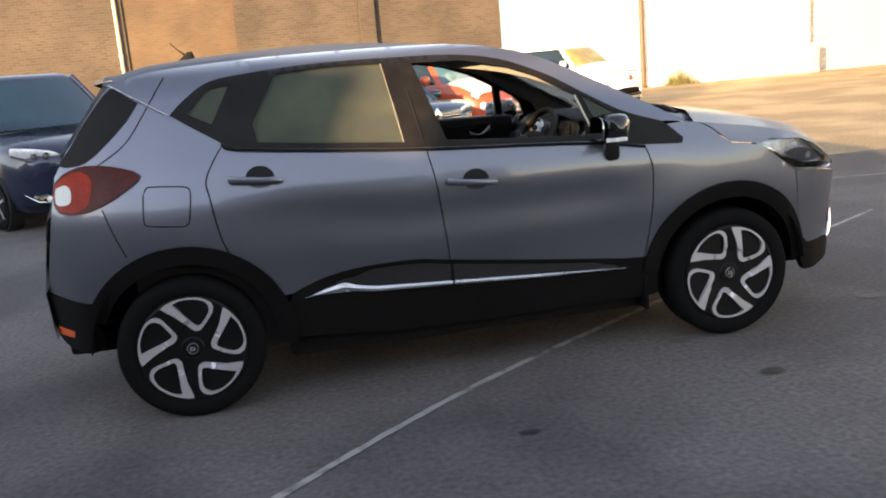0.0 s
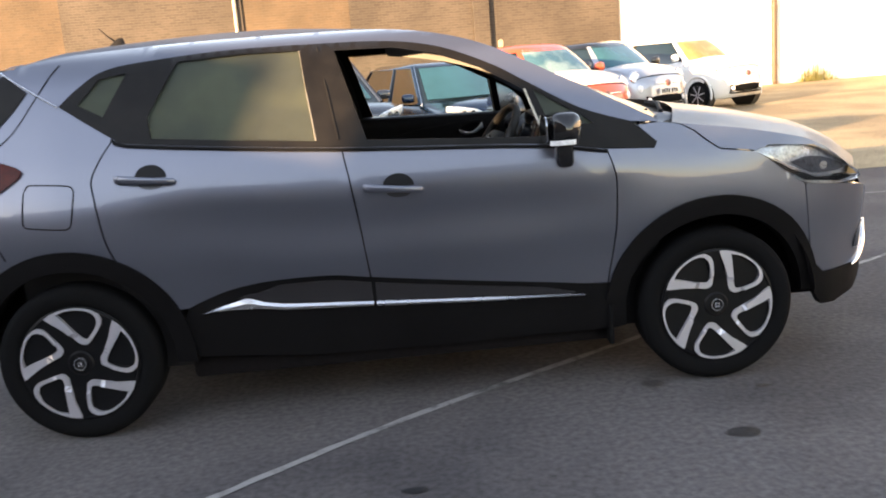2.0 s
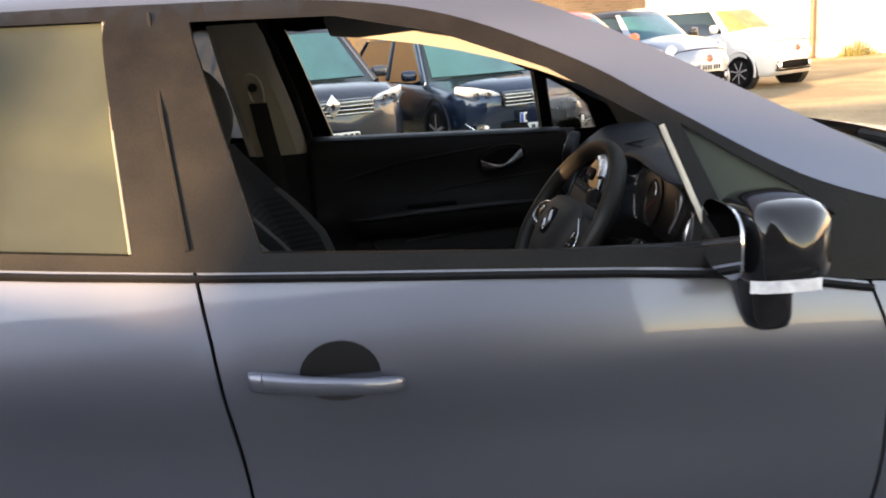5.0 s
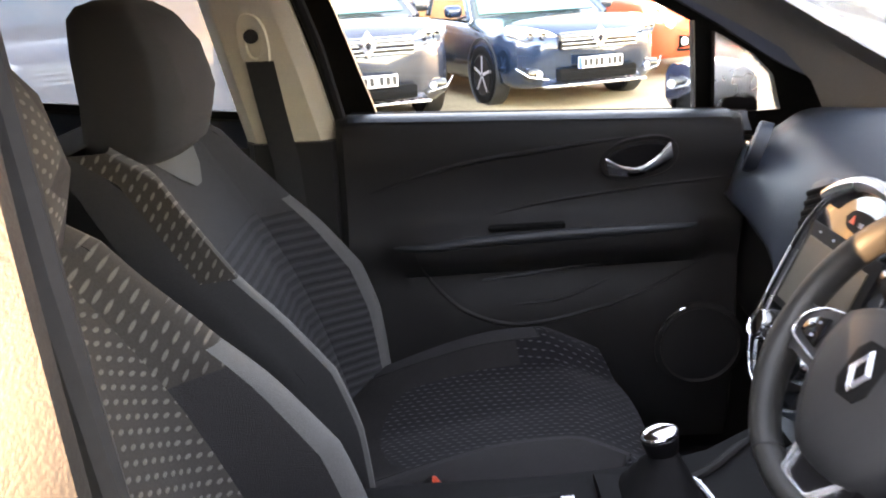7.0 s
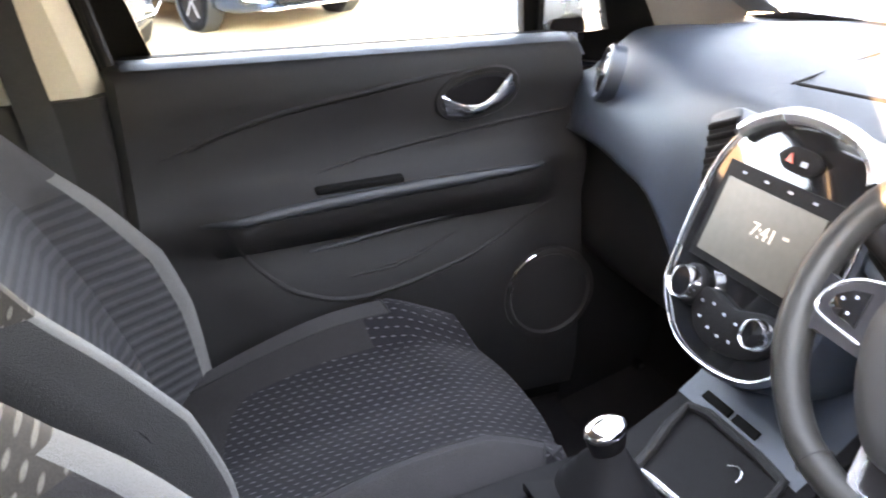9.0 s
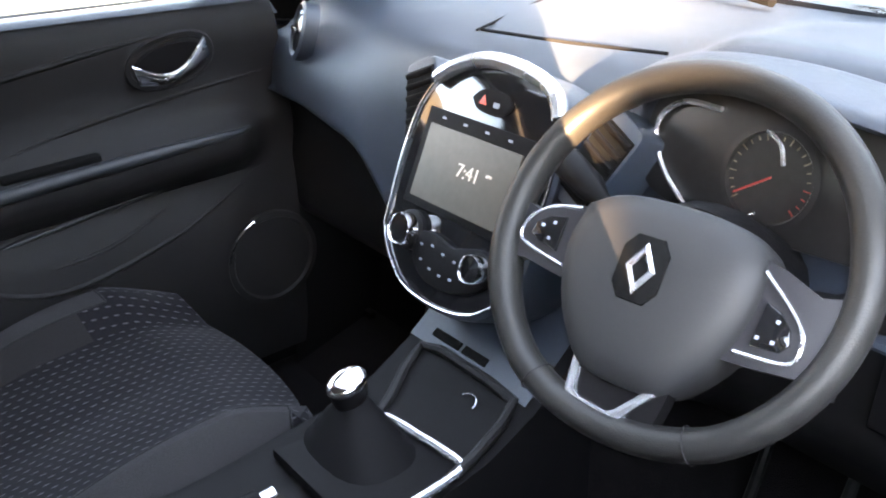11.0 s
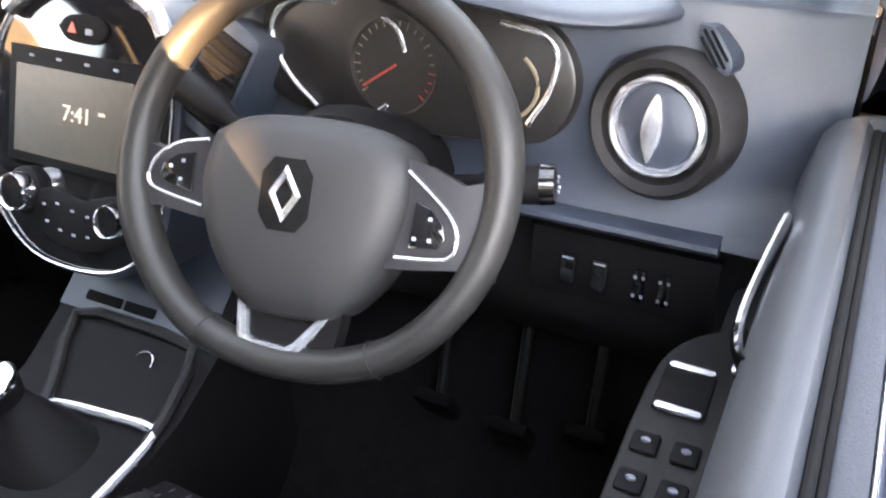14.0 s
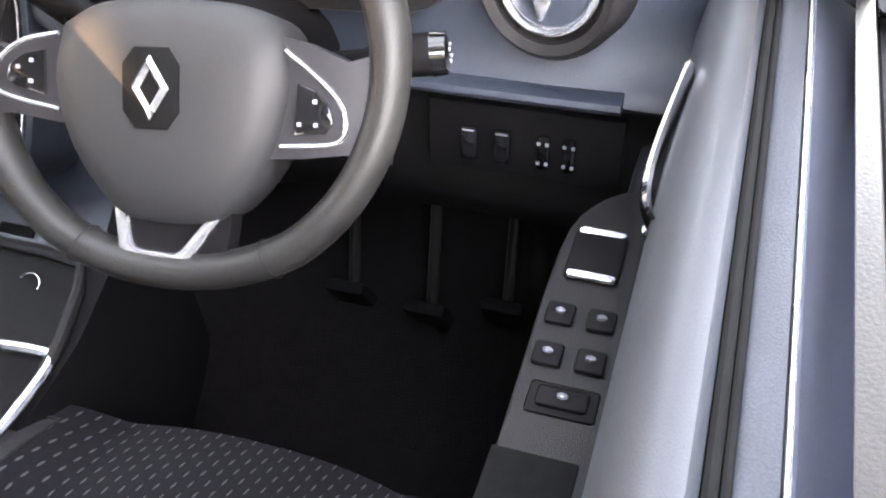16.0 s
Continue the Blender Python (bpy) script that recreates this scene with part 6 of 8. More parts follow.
plate(bm, [(-0.011, 0.217), (0.001, 0.217), (-0.005, 0.228)], SK @ Matrix.Translation((0, 0, 0.0064)), 0.002)
part("hazard_button", bm, "red_button", hz, "red hazard triangle")
bm = bmesh.new()
plate(bm, [(0.014, 0.217), (0.023, 0.217), (0.023, 0.223), (0.014, 0.223)], SK @ Matrix.Translation((0, 0, 0.0064)), 0.002)
part("lock_button", bm, "white_mark", hz)


def knob(u, v, r, parent, ring="chrome"):
    m = SK @ Matrix.Translation((u, v, 0))
    bm = bmesh.new()
    lathe(bm, [(r * 1.25, 0.0), (r * 1.25, 0.006), (r * 1.08, 0.009)], m, 28)
    k = part("dial", bm, "plastic", parent)
    bm = bmesh.new()
    lathe(bm, [(r * 1.02, 0.004), (r, 0.022), (r * 0.93, 0.026), (r * 0.86, 0.024), (r * 0.82, 0.012)], m, 28)
    part("dial_ring", bm, ring, k, "chrome ring")
    bm = bmesh.new()
    lathe(bm, [(r * 0.86, 0.010), (r * 0.80, 0.023), (0.0, 0.024)], m, 24)
    part("dial_face", bm, "gloss", k)


hv = part("heater_panel", plate(bmesh.new(), line2((-0.050, 0.030), (-0.036, 0.046), (-0.012, 0.047), (0.02, 0.042), (0.045, 0.050), (0.075, 0.056), (0.096, 0.036), (0.082, 0.008), (0.04, -0.010), (-0.01, -0.012), (-0.040, 0.006), (-0.050, 0.030), n=3)[:-1], SK @ Matrix.Translation((0, 0, 0.008)), 0.008, 0.002), "plastic", dashb)
knob(-0.064, 0.038, 0.021, dashb)
knob(0.075, 0.033, 0.018, dashb)
for k, (u, v) in enumerate(((-0.030, 0.030), (-0.010, 0.034), (0.012, 0.030), (-0.024, 0.012), (-0.004, 0.006), (0.016, 0.004), (0.034, 0.028), (0.036, 0.006))):
    bm = bmesh.new()
    rbox(bm, (0, 0, 0), (0.005, 0.003, 0.001), 0.0004)
    bmesh.ops.transform(bm, matrix=SK @ Matrix.Translation((u, v, 0.0095)), verts=bm.verts[:])
    part("heater_mark", bm, "white_mark", hv)


def slat_vent(u, side_):
    """Upright vent beside the screen, with level slats."""
    m = SK @ Matrix.Translation((u, 0.196, -0.014)) @ Matrix.Rotation(radians(-25 * side_), 4, "Z")
    bm = bmesh.new()
    plate(bm, line2((-0.030, -0.05), (-0.030, 0.040), (-0.020, 0.058), (0.020, 0.058), (0.030, 0.040), (0.030, -0.05), (0.02, -0.062), (-0.02, -0.062), (-0.030, -0.05), n=3)[:-1], m @ Matrix.Translation((0, 0, 0.004)), 0.09, 0.006)
    part("vent_housing", bm, "dash", dashb)
    m = m @ Matrix.Translation((0, 0, 0.0065))
    bm = bmesh.new()
    plate(bm, [(-0.028, -0.048), (0.028, -0.048), (0.025, 0.044), (-0.025, 0.044)], m, 0.05, 0.002)
    v = part("air_vent", bm, "void", dashb)
    for k in range(6):
        bm = bmesh.new()
        rbox(bm, (0, 0, 0), (0.050, 0.0075, 0.006), 0.0015)
        bmesh.ops.transform(bm, matrix=m @ Matrix.Translation((0, -0.040 + 0.0155 * k, 0.000)) @ Matrix.Rotation(radians(25), 4, "X"), verts=bm.verts[:])
        part("vent_slat", bm, "plastic", v)


slat_vent(-0.134, -1)
slat_vent(0.172, 1)

# instrument cluster: hooded, two bright-rimmed lobes
IC = Matrix.Translation((1.948, -0.31, 1.048)) @ Matrix.Rotation(radians(-90), 4, "Z") @ Matrix.Rotation(radians(90 - 14), 4, "X")
bm = bmesh.new()
plate(bm, line2((-0.165, 0.0), (-0.15, 0.055), (-0.10, 0.078), (0.0, 0.066), (0.10, 0.072), (0.155, 0.048), (0.172, 0.0), (0.145, -0.045), (0.06, -0.055), (-0.06, -0.058), (-0.14, -0.045), (-0.165, 0.0), n=4)[:-1], IC @ Matrix.Translation((0, 0, 0.004)), 0.03, 0.004)
clu = part("instrument_panel", bm, "dial", dashb, "dark instrument panel with bright-rimmed dials")

for rim, r in ((((-0.090, -0.048), (-0.122, -0.022), (-0.143, 0.010), (-0.140, 0.036), (-0.115, 0.054), (-0.074, 0.055)), 0.0034), (((-0.020, 0.047), (-0.003, 0.037), (0.005, 0.018)), 0.0026), (((-0.046, -0.049), (-0.027, -0.046), (-0.011, -0.034)), 0.0024), (((0.098, 0.056), (0.136, 0.051), (0.153, 0.034), (0.149, 0.002), (0.132, -0.030)), 0.0028)):
    bm = bmesh.new()
    tube(bm, [IC @ Vector((p.x, p.y, 0.007)) for p in curve([(*q, 0) for q in rim], 8)], r, 6)
    part("bright_rim", bm, "satin", clu, "satin chrome rim")
bm = bmesh.new()
lathe(bm, [(0.050, 0.004), (0.052, 0.008), (0.046, 0.009), (0.044, 0.005), (0.0, 0.005)], IC @ Matrix.Translation((-0.006, 0.003, 0)), 32)
dl = part("rev_counter", bm, "dial", dashb)
for k in range(22):
    a = radians(220 - 260 * k / 21)
    bm = bmesh.new()
    rbox(bm, (0, 0, 0), (0.007 if k % 3 == 0 else 0.004, 0.0012, 0.001))
    bmesh.ops.transform(bm, matrix=IC @ Matrix.Translation((-0.006 + 0.040 * math.cos(a), 0.003 + 0.040 * math.sin(a), 0.0062)) @ Matrix.Rotation(a, 4, "Z"), verts=bm.verts[:])
    part("dial_mark", bm, "red_mark" if k > 17 else "dial_mark", dl)
bm = bmesh.new()
rbox(bm, (0.018, 0, 0), (0.042, 0.002, 0.0015))
bmesh.ops.transform(bm, matrix=IC @ Matrix.Translation((-0.006, 0.003, 0.008)) @ Matrix.Rotation(radians(215), 4, "Z"), verts=bm.verts[:])
part("needle", bm, "red_mark", dl)
bm = bmesh.new()
tube(bm, [IC @ Vector((0.098 + 0.040 * math.cos(a), 0.002 + 0.033 * math.sin(a), 0.006)) for a in np.linspace(-0.9, 0.9, 10)], 0.002, 6)
part("gauge_arc", bm, "dial_mark", clu)

# driver's round vent
VM = Matrix.Translation((1.944, -0.557, 1.037)) @ Matrix.Rotation(radians(-90 - 12), 4, "Z") @ Matrix.Rotation(radians(90 - 10), 4, "X")
bm = bmesh.new()
lathe(bm, [(0.064, -0.03), (0.064, 0.006), (0.058, 0.014), (0.050, 0.010), (0.044, -0.01)], VM, 40)
rv = part("round_vent", bm, "trim", dashb, "round air vent with a chrome ring")
bm = bmesh.new()
lathe(bm, [(0.0435, 0.004), (0.043, 0.011), (0.040, 0.013), (0.038, 0.010), (0.038, -0.01)], VM, 40)
part("vent_ring", bm, "satin", rv, "satin chrome ring")
bm = bmesh.new()
lathe(bm, [(0.0375, 0.0), (0.036, 0.007), (0.026, 0.012), (0.0, 0.014)], VM, 36)
part("vent_flap", bm, "dash", rv)
bm = bmesh.new()
loft(bm, [oval(VM @ Vector((0.0, v, 0.013 + 0.004 * math.cos(v / 0.03 * 1.5))), VM.to_3x3() @ Vector((1, 0, 0)), VM.to_3x3() @ Vector((0, 0, 1)), 0.0008 + 0.0085 * math.cos(v / 0.03 * 1.5), 0.003, 10) for v in np.linspace(-0.029, 0.029, 11)])
part("vent_tab", bm, "satin", rv, "chrome tab")
bm = bmesh.new()
DM = Matrix.Translation((1.956, -0.590, 1.104)) @ Matrix.Rotation(radians(-102), 4, "Z") @ Matrix.Rotation(radians(80), 4, "X") @ Matrix.Rotation(radians(-50), 4, "Z")
plate(bm, line2((-0.022, 0.0), (-0.014, 0.008), (0.012, 0.009), (0.024, 0.0), (0.012, -0.008), (-0.014, -0.008), (-0.022, 0.0), n=3)[:-1], DM @ Matrix.Translation((0, 0, -0.003)), 0.03, 0.001)
dv = part("side_window_vent", bm, "dash", dashb)
for k in range(3):
    bm = bmesh.new()
    rbox(bm, (0, 0, 0), (0.036 - 0.008 * abs(k - 1), 0.0022, 0.003), 0.0006)
    bmesh.ops.transform(bm, matrix=DM @ Matrix.Translation((0, -0.005 + 0.005 * k, -0.0025)), verts=bm.verts[:])
    part("vent_slot", bm, "void", dv)
# hooded cowl over the instruments
bm = bmesh.new()
cw = curve([(2.12, -0.64, 1.108), (2.05, -0.585, 1.124), (1.985, -0.535, 1.127), (1.962, -0.48, 1.128), (1.952, -0.41, 1.138), (1.950, -0.31, 1.147), (1.954, -0.21, 1.141), (1.960, -0.145, 1.122), (1.968, -0.118, 1.085)], 5)
rings = []
for i, p in enumerate(cw):
    d = cw[min(i + 1, len(cw) - 1)] - cw[max(i - 1, 0)]
    nn = Vector((0, -d.z, d.y)).normalized()
    rings.append(oval(p, (1, 0, 0.12), nn, 0.040, 0.009, 14))
loft(bm, rings)
part("instrument_cowl", bm, "dash", dashb, smooth=60)
# passenger's round vent, set flush at the end of the dash
mt = Matrix.Translation((1.938, 0.556, 1.060)) @ Matrix.Rotation(radians(-112), 4, "Z") @ Matrix.Rotation(radians(72), 4, "X")
bm = bmesh.new()
lathe(bm, [(0.050, -0.02), (0.048, 0.002), (0.042, 0.006), (0.037, 0.001)], mt, 28)
tw = part("round_vent", bm, "dash", dashb, "round passenger air vent")
bm = bmesh.new()
lathe(bm, [(0.037, 0.0), (0.031, 0.006), (0.0, 0.009)], mt, 24)
part("vent_flap", bm, "gloss", tw)
bm = bmesh.new()
loft(bm, [oval(mt @ Vector((u, 0.0, 0.010)), (0, 0, 1), mt.to_3x3() @ Vector((0, 0, 1)), 0.005 * q, 0.004 * q, 10) for u, q in ((-0.020, 0.3), (-0.012, 0.9), (0.012, 0.9), (0.020, 0.3))])
part("vent_tab", bm, "chrome", tw, "chrome tab")
bm = bmesh.new()
plate(bm, [(1.0 * 2.30, -0.58), (2.30, -0.50), (2.335, -0.49), (2.345, -0.57)], Matrix.Translation((0, 0, 1.132)), 0.006, 0.001)
part("speaker_grille", bm, "plastic", dashb)
bm = bmesh.new()
loft(bm, [oval((1.938, y, 0.934 + 0.05 * (y + 0.53) ** 2), (1, 0, 0), (0, 0, 1), 0.014, 0.007, 10) for y in np.linspace(-0.622, -0.40, 8)])
part("lower_lip", bm, "dash", dashb)
bm = bmesh.new()
tube(bm, [(2.02, 0.20, 1.104), (2.03, 0.05, 1.110), (2.04, -0.10, 1.120)], 0.0025, 6)
tube(bm, [(2.20, 0.25, 1.118), (2.02, 0.21, 1.102)], 0.002, 6)
part("tray_joint", bm, "seal", dashb)

# fuse box lid and switches under the vent
part("switch_strip", plate(bmesh.new(), [(-0.10, -0.05), (0.085, -0.05), (0.085, 0.02), (-0.10, 0.02)], Matrix.Translation((1.952, -0.540, 0.884)) @ Matrix.Rotation(radians(-90), 4, "Z") @ Matrix.Rotation(radians(82), 4, "X"), 0.01, 0.003), "plastic", dashb)
for dy, w, mk in ((-0.073, 0.016, 1), (-0.041, 0.016, 1), (-0.002, 0.012, 4), (0.022, 0.012, 4)):
    bm = bmesh.new()
    m = Matrix.Translation((1.950, -0.540, 0.884)) @ Matrix.Rotation(radians(-90), 4, "Z") @ Matrix.Rotation(radians(82), 4, "X") @ Matrix.Translation((dy + 0.015, -0.018, 0.0))
    rbox(bm, (0, 0, 0.002), (w, 0.034, 0.006), 0.002)
    bmesh.ops.transform(bm, matrix=m, verts=bm.verts[:])
    k = part("switch", bm, "gloss", dashb)
    for q in range(mk):
        bm = bmesh.new()
        rbox(bm, (0, 0, 0), (w * 0.7 if mk == 1 else 0.003, 0.0015 if mk == 1 else 0.003, 0.0006))
        bmesh.ops.transform(bm, matrix=m @ Matrix.Translation((0 if mk == 1 else (-0.004 + 0.008 * (q % 2)), 0.014 if mk == 1 else 0.010 - 0.010 * (q // 2) * 2, 0.006)), verts=bm.verts[:])
        part("switch_mark", bm, "white_mark", k)

# steering wheel
nrm = Vector((-0.823, -0.123, 0.559)).normalized()
su = Vector((0, 0, 1)).cross(nrm).normalized()
sv = nrm.cross(su)
SC = Vector((1.765, -0.324, 1.037))
SWM = Matrix((( -su.x, sv.x, nrm.x, SC.x), (-su.y, sv.y, nrm.y, SC.y), (-su.z, sv.z, nrm.z, SC.z), (0, 0, 0, 1)))
if SWM.to_3x3().determinant() < 0:
    SWM = Matrix(((su.x, sv.x, nrm.x, SC.x), (su.y, sv.y, nrm.y, SC.y), (su.z, sv.z, nrm.z, SC.z), (0, 0, 0, 1)))
sw = thing("steering_wheel", "grey leather three-spoke steering wheel with satin trim", "steering wheel")


def rim_pt(a, r=0.1585):
    y = r * math.sin(a)
    return Vector((r * math.cos(a), y if y > -0.13 else -0.13 + (y + 0.13) * 0.82, 0))


bm = bmesh.new()
rings = []
NR = 72
for i in range(NR):
    a = 2 * math.pi * i / NR
    p = rim_pt(a)
    d = p.normalized()
    thick = 0.0155 + 0.002 * math.exp(-(((math.degrees(a) + 20) % 180 - 40) / 14) ** 2)
    rings.append([SWM @ (p + d * thick * 0.92 * math.cos(t) + Vector((0, 0, 1)) * thick * 1.12 * math.sin(t)) for t in np.linspace(0, 2 * math.pi, 14, endpoint=False)])
rings.append(rings[0])
loft(bm, rings, True, False)
bmesh.ops.remove_doubles(bm, verts=bm.verts[:], dist=1e-6)
part("rim", bm, "leather", sw, "leather rim", smooth=60)
for a in (-62, -118):
    p = rim_pt(radians(a))
    d = p.normalized()
    bm = bmesh.new()
    tube(bm, [SWM @ (p + d * 0.0158 * math.cos(t) + Vector((0, 0, 1)) * 0.0185 * math.sin(t)) for t in np.linspace(0, 2 * math.pi, 16, endpoint=False)], 0.0006, 5, closed=True)
    part("stitched_seam", bm, "seat_bol", sw)
hubo = line2((-0.078, 0.052), (-0.05, 0.066), (0.0, 0.070), (0.05, 0.066), (0.078, 0.052), (0.085, 0.015), (0.073, -0.030), (0.047, -0.066), (0.024, -0.078), (-0.024, -0.078), (-0.047, -0.066), (-0.073, -0.030), (-0.085, 0.015), (-0.078, 0.052), n=4)[:-1]
bm = bmesh.new()
loft(bm, [[SWM @ Vector((u * k * 1.04, v * 1.07 * k - 0.032, z)) for u, v in hubo] for k, z in ((1.0, -0.045), (1.02, -0.01), (1.0, 0.008), (0.95, 0.017), (0.75, 0.025), (0.4, 0.029), (0.05, 0.030))])
part("airbag_cover", bm, "hub", sw, smooth=70)
# badge: dark octagon, bright diamond outline
bm = bmesh.new()
BZ = SWM @ Matrix.Translation((-0.004, -0.020, 0.0312))
plate(bm, [(-0.012, 0.028), (0.012, 0.028), (0.021, 0.016), (0.021, -0.016), (0.012, -0.028), (-0.012, -0.028), (-0.021, -0.016), (-0.021, 0.016)], BZ, 0.004, 0.001)
bd = part("badge_back", bm, "void", sw)
bm = bmesh.new()
dia, dib = [(0, 0.0225), (0.014, 0), (0, -0.0225), (-0.014, 0)], [(0, 0.0125), (0.0075, 0), (0, -0.0125), (-0.0075, 0)]
for i in range(4):
    j = (i + 1) % 4
    a, b, c, d = dia[i], dia[j], dib[j], dib[i]
    mid = lambda p, q: ((p[0] + q[0]) / 2, (p[1] + q[1]) / 2)
    lo = [Vector((*p, 0.0005)) for p in (a, b, c, d)]
    r1, r2 = Vector((*mid(a, d), 0.004)), Vector((*mid(b, c), 0.004))
    v = [bm.verts.new(BZ @ q) for q in (*lo, r1, r2)]
    bm.faces.new((v[0], v[1], v[5], v[4]))
    bm.faces.new((v[4], v[5], v[2], v[3]))
part("badge", bm, "satin", bd, "bright diamond badge", smooth=0)
for s in (-1, 1):
    # side spokes
    bm = bmesh.new()
    loft(bm, [[SWM @ Vector((s * r, v0, z)), SWM @ Vector((s * r, v1, z)), SWM @ Vector((s * r, v1, z - 0.02)), SWM @ Vector((s * r, v0, z - 0.02))] for r, v0, v1, z in ((0.07, (-0.050 if s < 0 else -0.066), 0.022, 0.008), (0.10, (-0.046 if s < 0 else -0.064), 0.016, 0.008), (0.13, (-0.042 if s < 0 else -0.060), 0.004, 0.006), (0.158, (-0.048 if s < 0 else -0.066), 0.012, 0.002))])
    spk = part("spoke", bm, "insert", sw)
    if s < 0:
        o = [(-0.084, 0.016), (-0.112, 0.010), (-0.131, -0.004), (-0.136, -0.022), (-0.124, -0.030), (-0.084, -0.038)]
        pad = [(-0.096, 0.004), (-0.112, 0.001), (-0.124, -0.008), (-0.126, -0.019), (-0.116, -0.024), (-0.096, -0.028)]
        marks = ((-0.105, -0.004), (-0.116, -0.009), (-0.106, -0.019))
    else:
        o = [(0.087, 0.010), (0.108, -0.006), (0.125, -0.022), (0.131, -0.038), (0.124, -0.052), (0.084, -0.056)]
        pad = [(0.096, -0.012), (0.108, -0.016), (0.119, -0.027), (0.122, -0.038), (0.116, -0.046), (0.094, -0.048)]
        marks = ((0.109, -0.024), (0.098, -0.040), (0.110, -0.040))
    bm = bmesh.new()
    tube(bm, [SWM @ Vector((u, v, 0.0135)) for u, v in line2(*o, n=4)], 0.0018, 6)
    part("satin_frame", bm, "satin", spk, "satin chrome frame")
    bm = bmesh.new()
    plate(bm, pad[::s], SWM @ Matrix.Translation((0, 0, 0.014)), 0.004, 0.001)
    bt = part("button_pad", bm, "gloss", sw)
    for q in marks:
        bm = bmesh.new()
        rbox(bm, (0, 0, 0), (0.003, 0.003, 0.001))
        bmesh.ops.transform(bm, matrix=SWM @ Matrix.Translation((q[0], q[1], 0.0147)), verts=bm.verts[:])
        part("button_mark", bm, "white_mark", bt)
# lower spoke: satin U
bm = bmesh.new()
loft(bm, [[SWM @ Vector((w * k, v, z)) for k, z in ((-1, 0.004), (1, 0.004), (1, -0.016), (-1, -0.016))] for v, w in ((-0.090, 0.046), (-0.120, 0.044), (-0.145, 0.040), (-0.160, 0.04))])
lo = part("lower_spoke", bm, "plastic", sw)
bm = bmesh.new()
plate(bm, [(-0.044, -0.106), (-0.041, -0.138), (-0.031, -0.146), (0.004, -0.149), (0.014, -0.143), (0.041, -0.106), (0.033, -0.106), (0.008, -0.136), (0.002, -0.140), (-0.027, -0.138), (-0.033, -0.133), (-0.036, -0.106)], SWM @ Matrix.Translation((0, 0, 0.010)), 0.012, 0.001)
part("satin_frame", bm, "satin", lo, "satin chrome frame")
# column shroud and stalks
bm = bmesh.new()
loft(bm, [oval(SC - nrm * d, su, sv, a, b, 20) for d, a, b in ((0.03, 0.045, 0.05), (0.07, 0.060, 0.065), (0.20, 0.065, 0.07))])
part("column_shroud", bm, "plastic", dashb)
for s, tip in ((1, (1.865, -0.482, 1.006)), (-1, (1.865, -0.115, 1.035))):
    base = SC - nrm * 0.075 + su * (0.04 if (Vector(tip) - SC).dot(su) > 0 else -0.04)
    tipv = Vector(tip)
    bm = bmesh.new()
    tube(bm, [base, base.lerp(tipv, 0.6), base.lerp(tipv, 0.72), tipv], [0.008, 0.009, 0.016, 0.017], 12)
    stl = part("stalk", bm, "plastic", dashb)
    bm = bmesh.new()
    d = (tipv - base).normalized()
    tube(bm, [tipv, tipv + d * 0.012, tipv + d * 0.014], [0.0175, 0.0165, 0.010], 14)
    part("stalk_cap", bm, "gloss", stl)
    for q in range(4):
        bm = bmesh.new()
        e1 = d.cross(Vector((0, 0, 1))).normalized()
        rbox(bm, tipv + d * 0.0142 + e1 * 0.004 * (1 - 2 * (q % 2)) + d.cross(e1) * 0.005 * (1 - 2 * (q // 2)), (0.0022, 0.0022, 0.0022))
        part("stalk_mark", bm, "white_mark", stl)

# centre console, gear lever
bm = bmesh.new()
rows = []
for x, z, w in ((1.90, 0.83, 0.115), (1.86, 0.795, 0.118), (1.80, 0.750, 0.118), (1.73, 0.715, 0.115), (1.66, 0.700, 0.112), (1.50, 0.690, 0.105), (1.30, 0.690, 0.10), (1.15, 0.68, 0.10)):
    rows.append([Vector((x, -0.022 + (w + 0.004) * k, z + e)) for k, e in ((1.0, -0.30), (1.0, -0.02), (0.96, 0.0), (0.80, 0.004), (0.4, 0.0), (0.0, 0.0), (-0.4, 0.0), (-0.80, 0.004), (-0.96, 0.0), (-1.0, -0.02), (-1.0, -0.30))])
row_grid(bm, rows)
con = thing("centre_console", "dark centre console with storage tray and gear gaiter", "console")
part("body", bm, "plastic", con)
CT = lambda x, y, dz=0.0: Vector((x, y, float(np.interp(x, (1.15, 1.30, 1.50, 1.66, 1.73, 1.80, 1.86, 1.90), (0.68, 0.69, 0.69, 0.700, 0.715, 0.750, 0.795, 0.83))) + dz))
bm = bmesh.new()
row_grid(bm, [[CT(x, y, 0.0035) for y in np.linspace(-0.108, 0.056, 7)] for x in (1.705, 1.73, 1.76, 1.79)])
tray = part("storage_tray", bm, "plastic", con, "black storage tray")
bm = bmesh.new()
tube(bm, [CT(x, y, 0.006) for x, y in ((1.69, -0.124), (1.72, -0.122), (1.77, -0.118), (1.796, -0.108), (1.80, -0.06), (1.80, 0.03), (1.792, 0.060), (1.76, 0.056), (1.72, 0.036), (1.69, 0.022))], 0.007, 8)
part("tray_rim", bm, "trim", tray)
bm = bmesh.new()
row_grid(bm, [[CT(x, y, 0.005) for y in np.linspace(-0.125, 0.094, 9)] for x in (1.798, 1.82, 1.85, 1.88, 1.90)])
ramp = part("console_ramp", bm, "dash", con, "smooth blue-grey ramp above the tray")
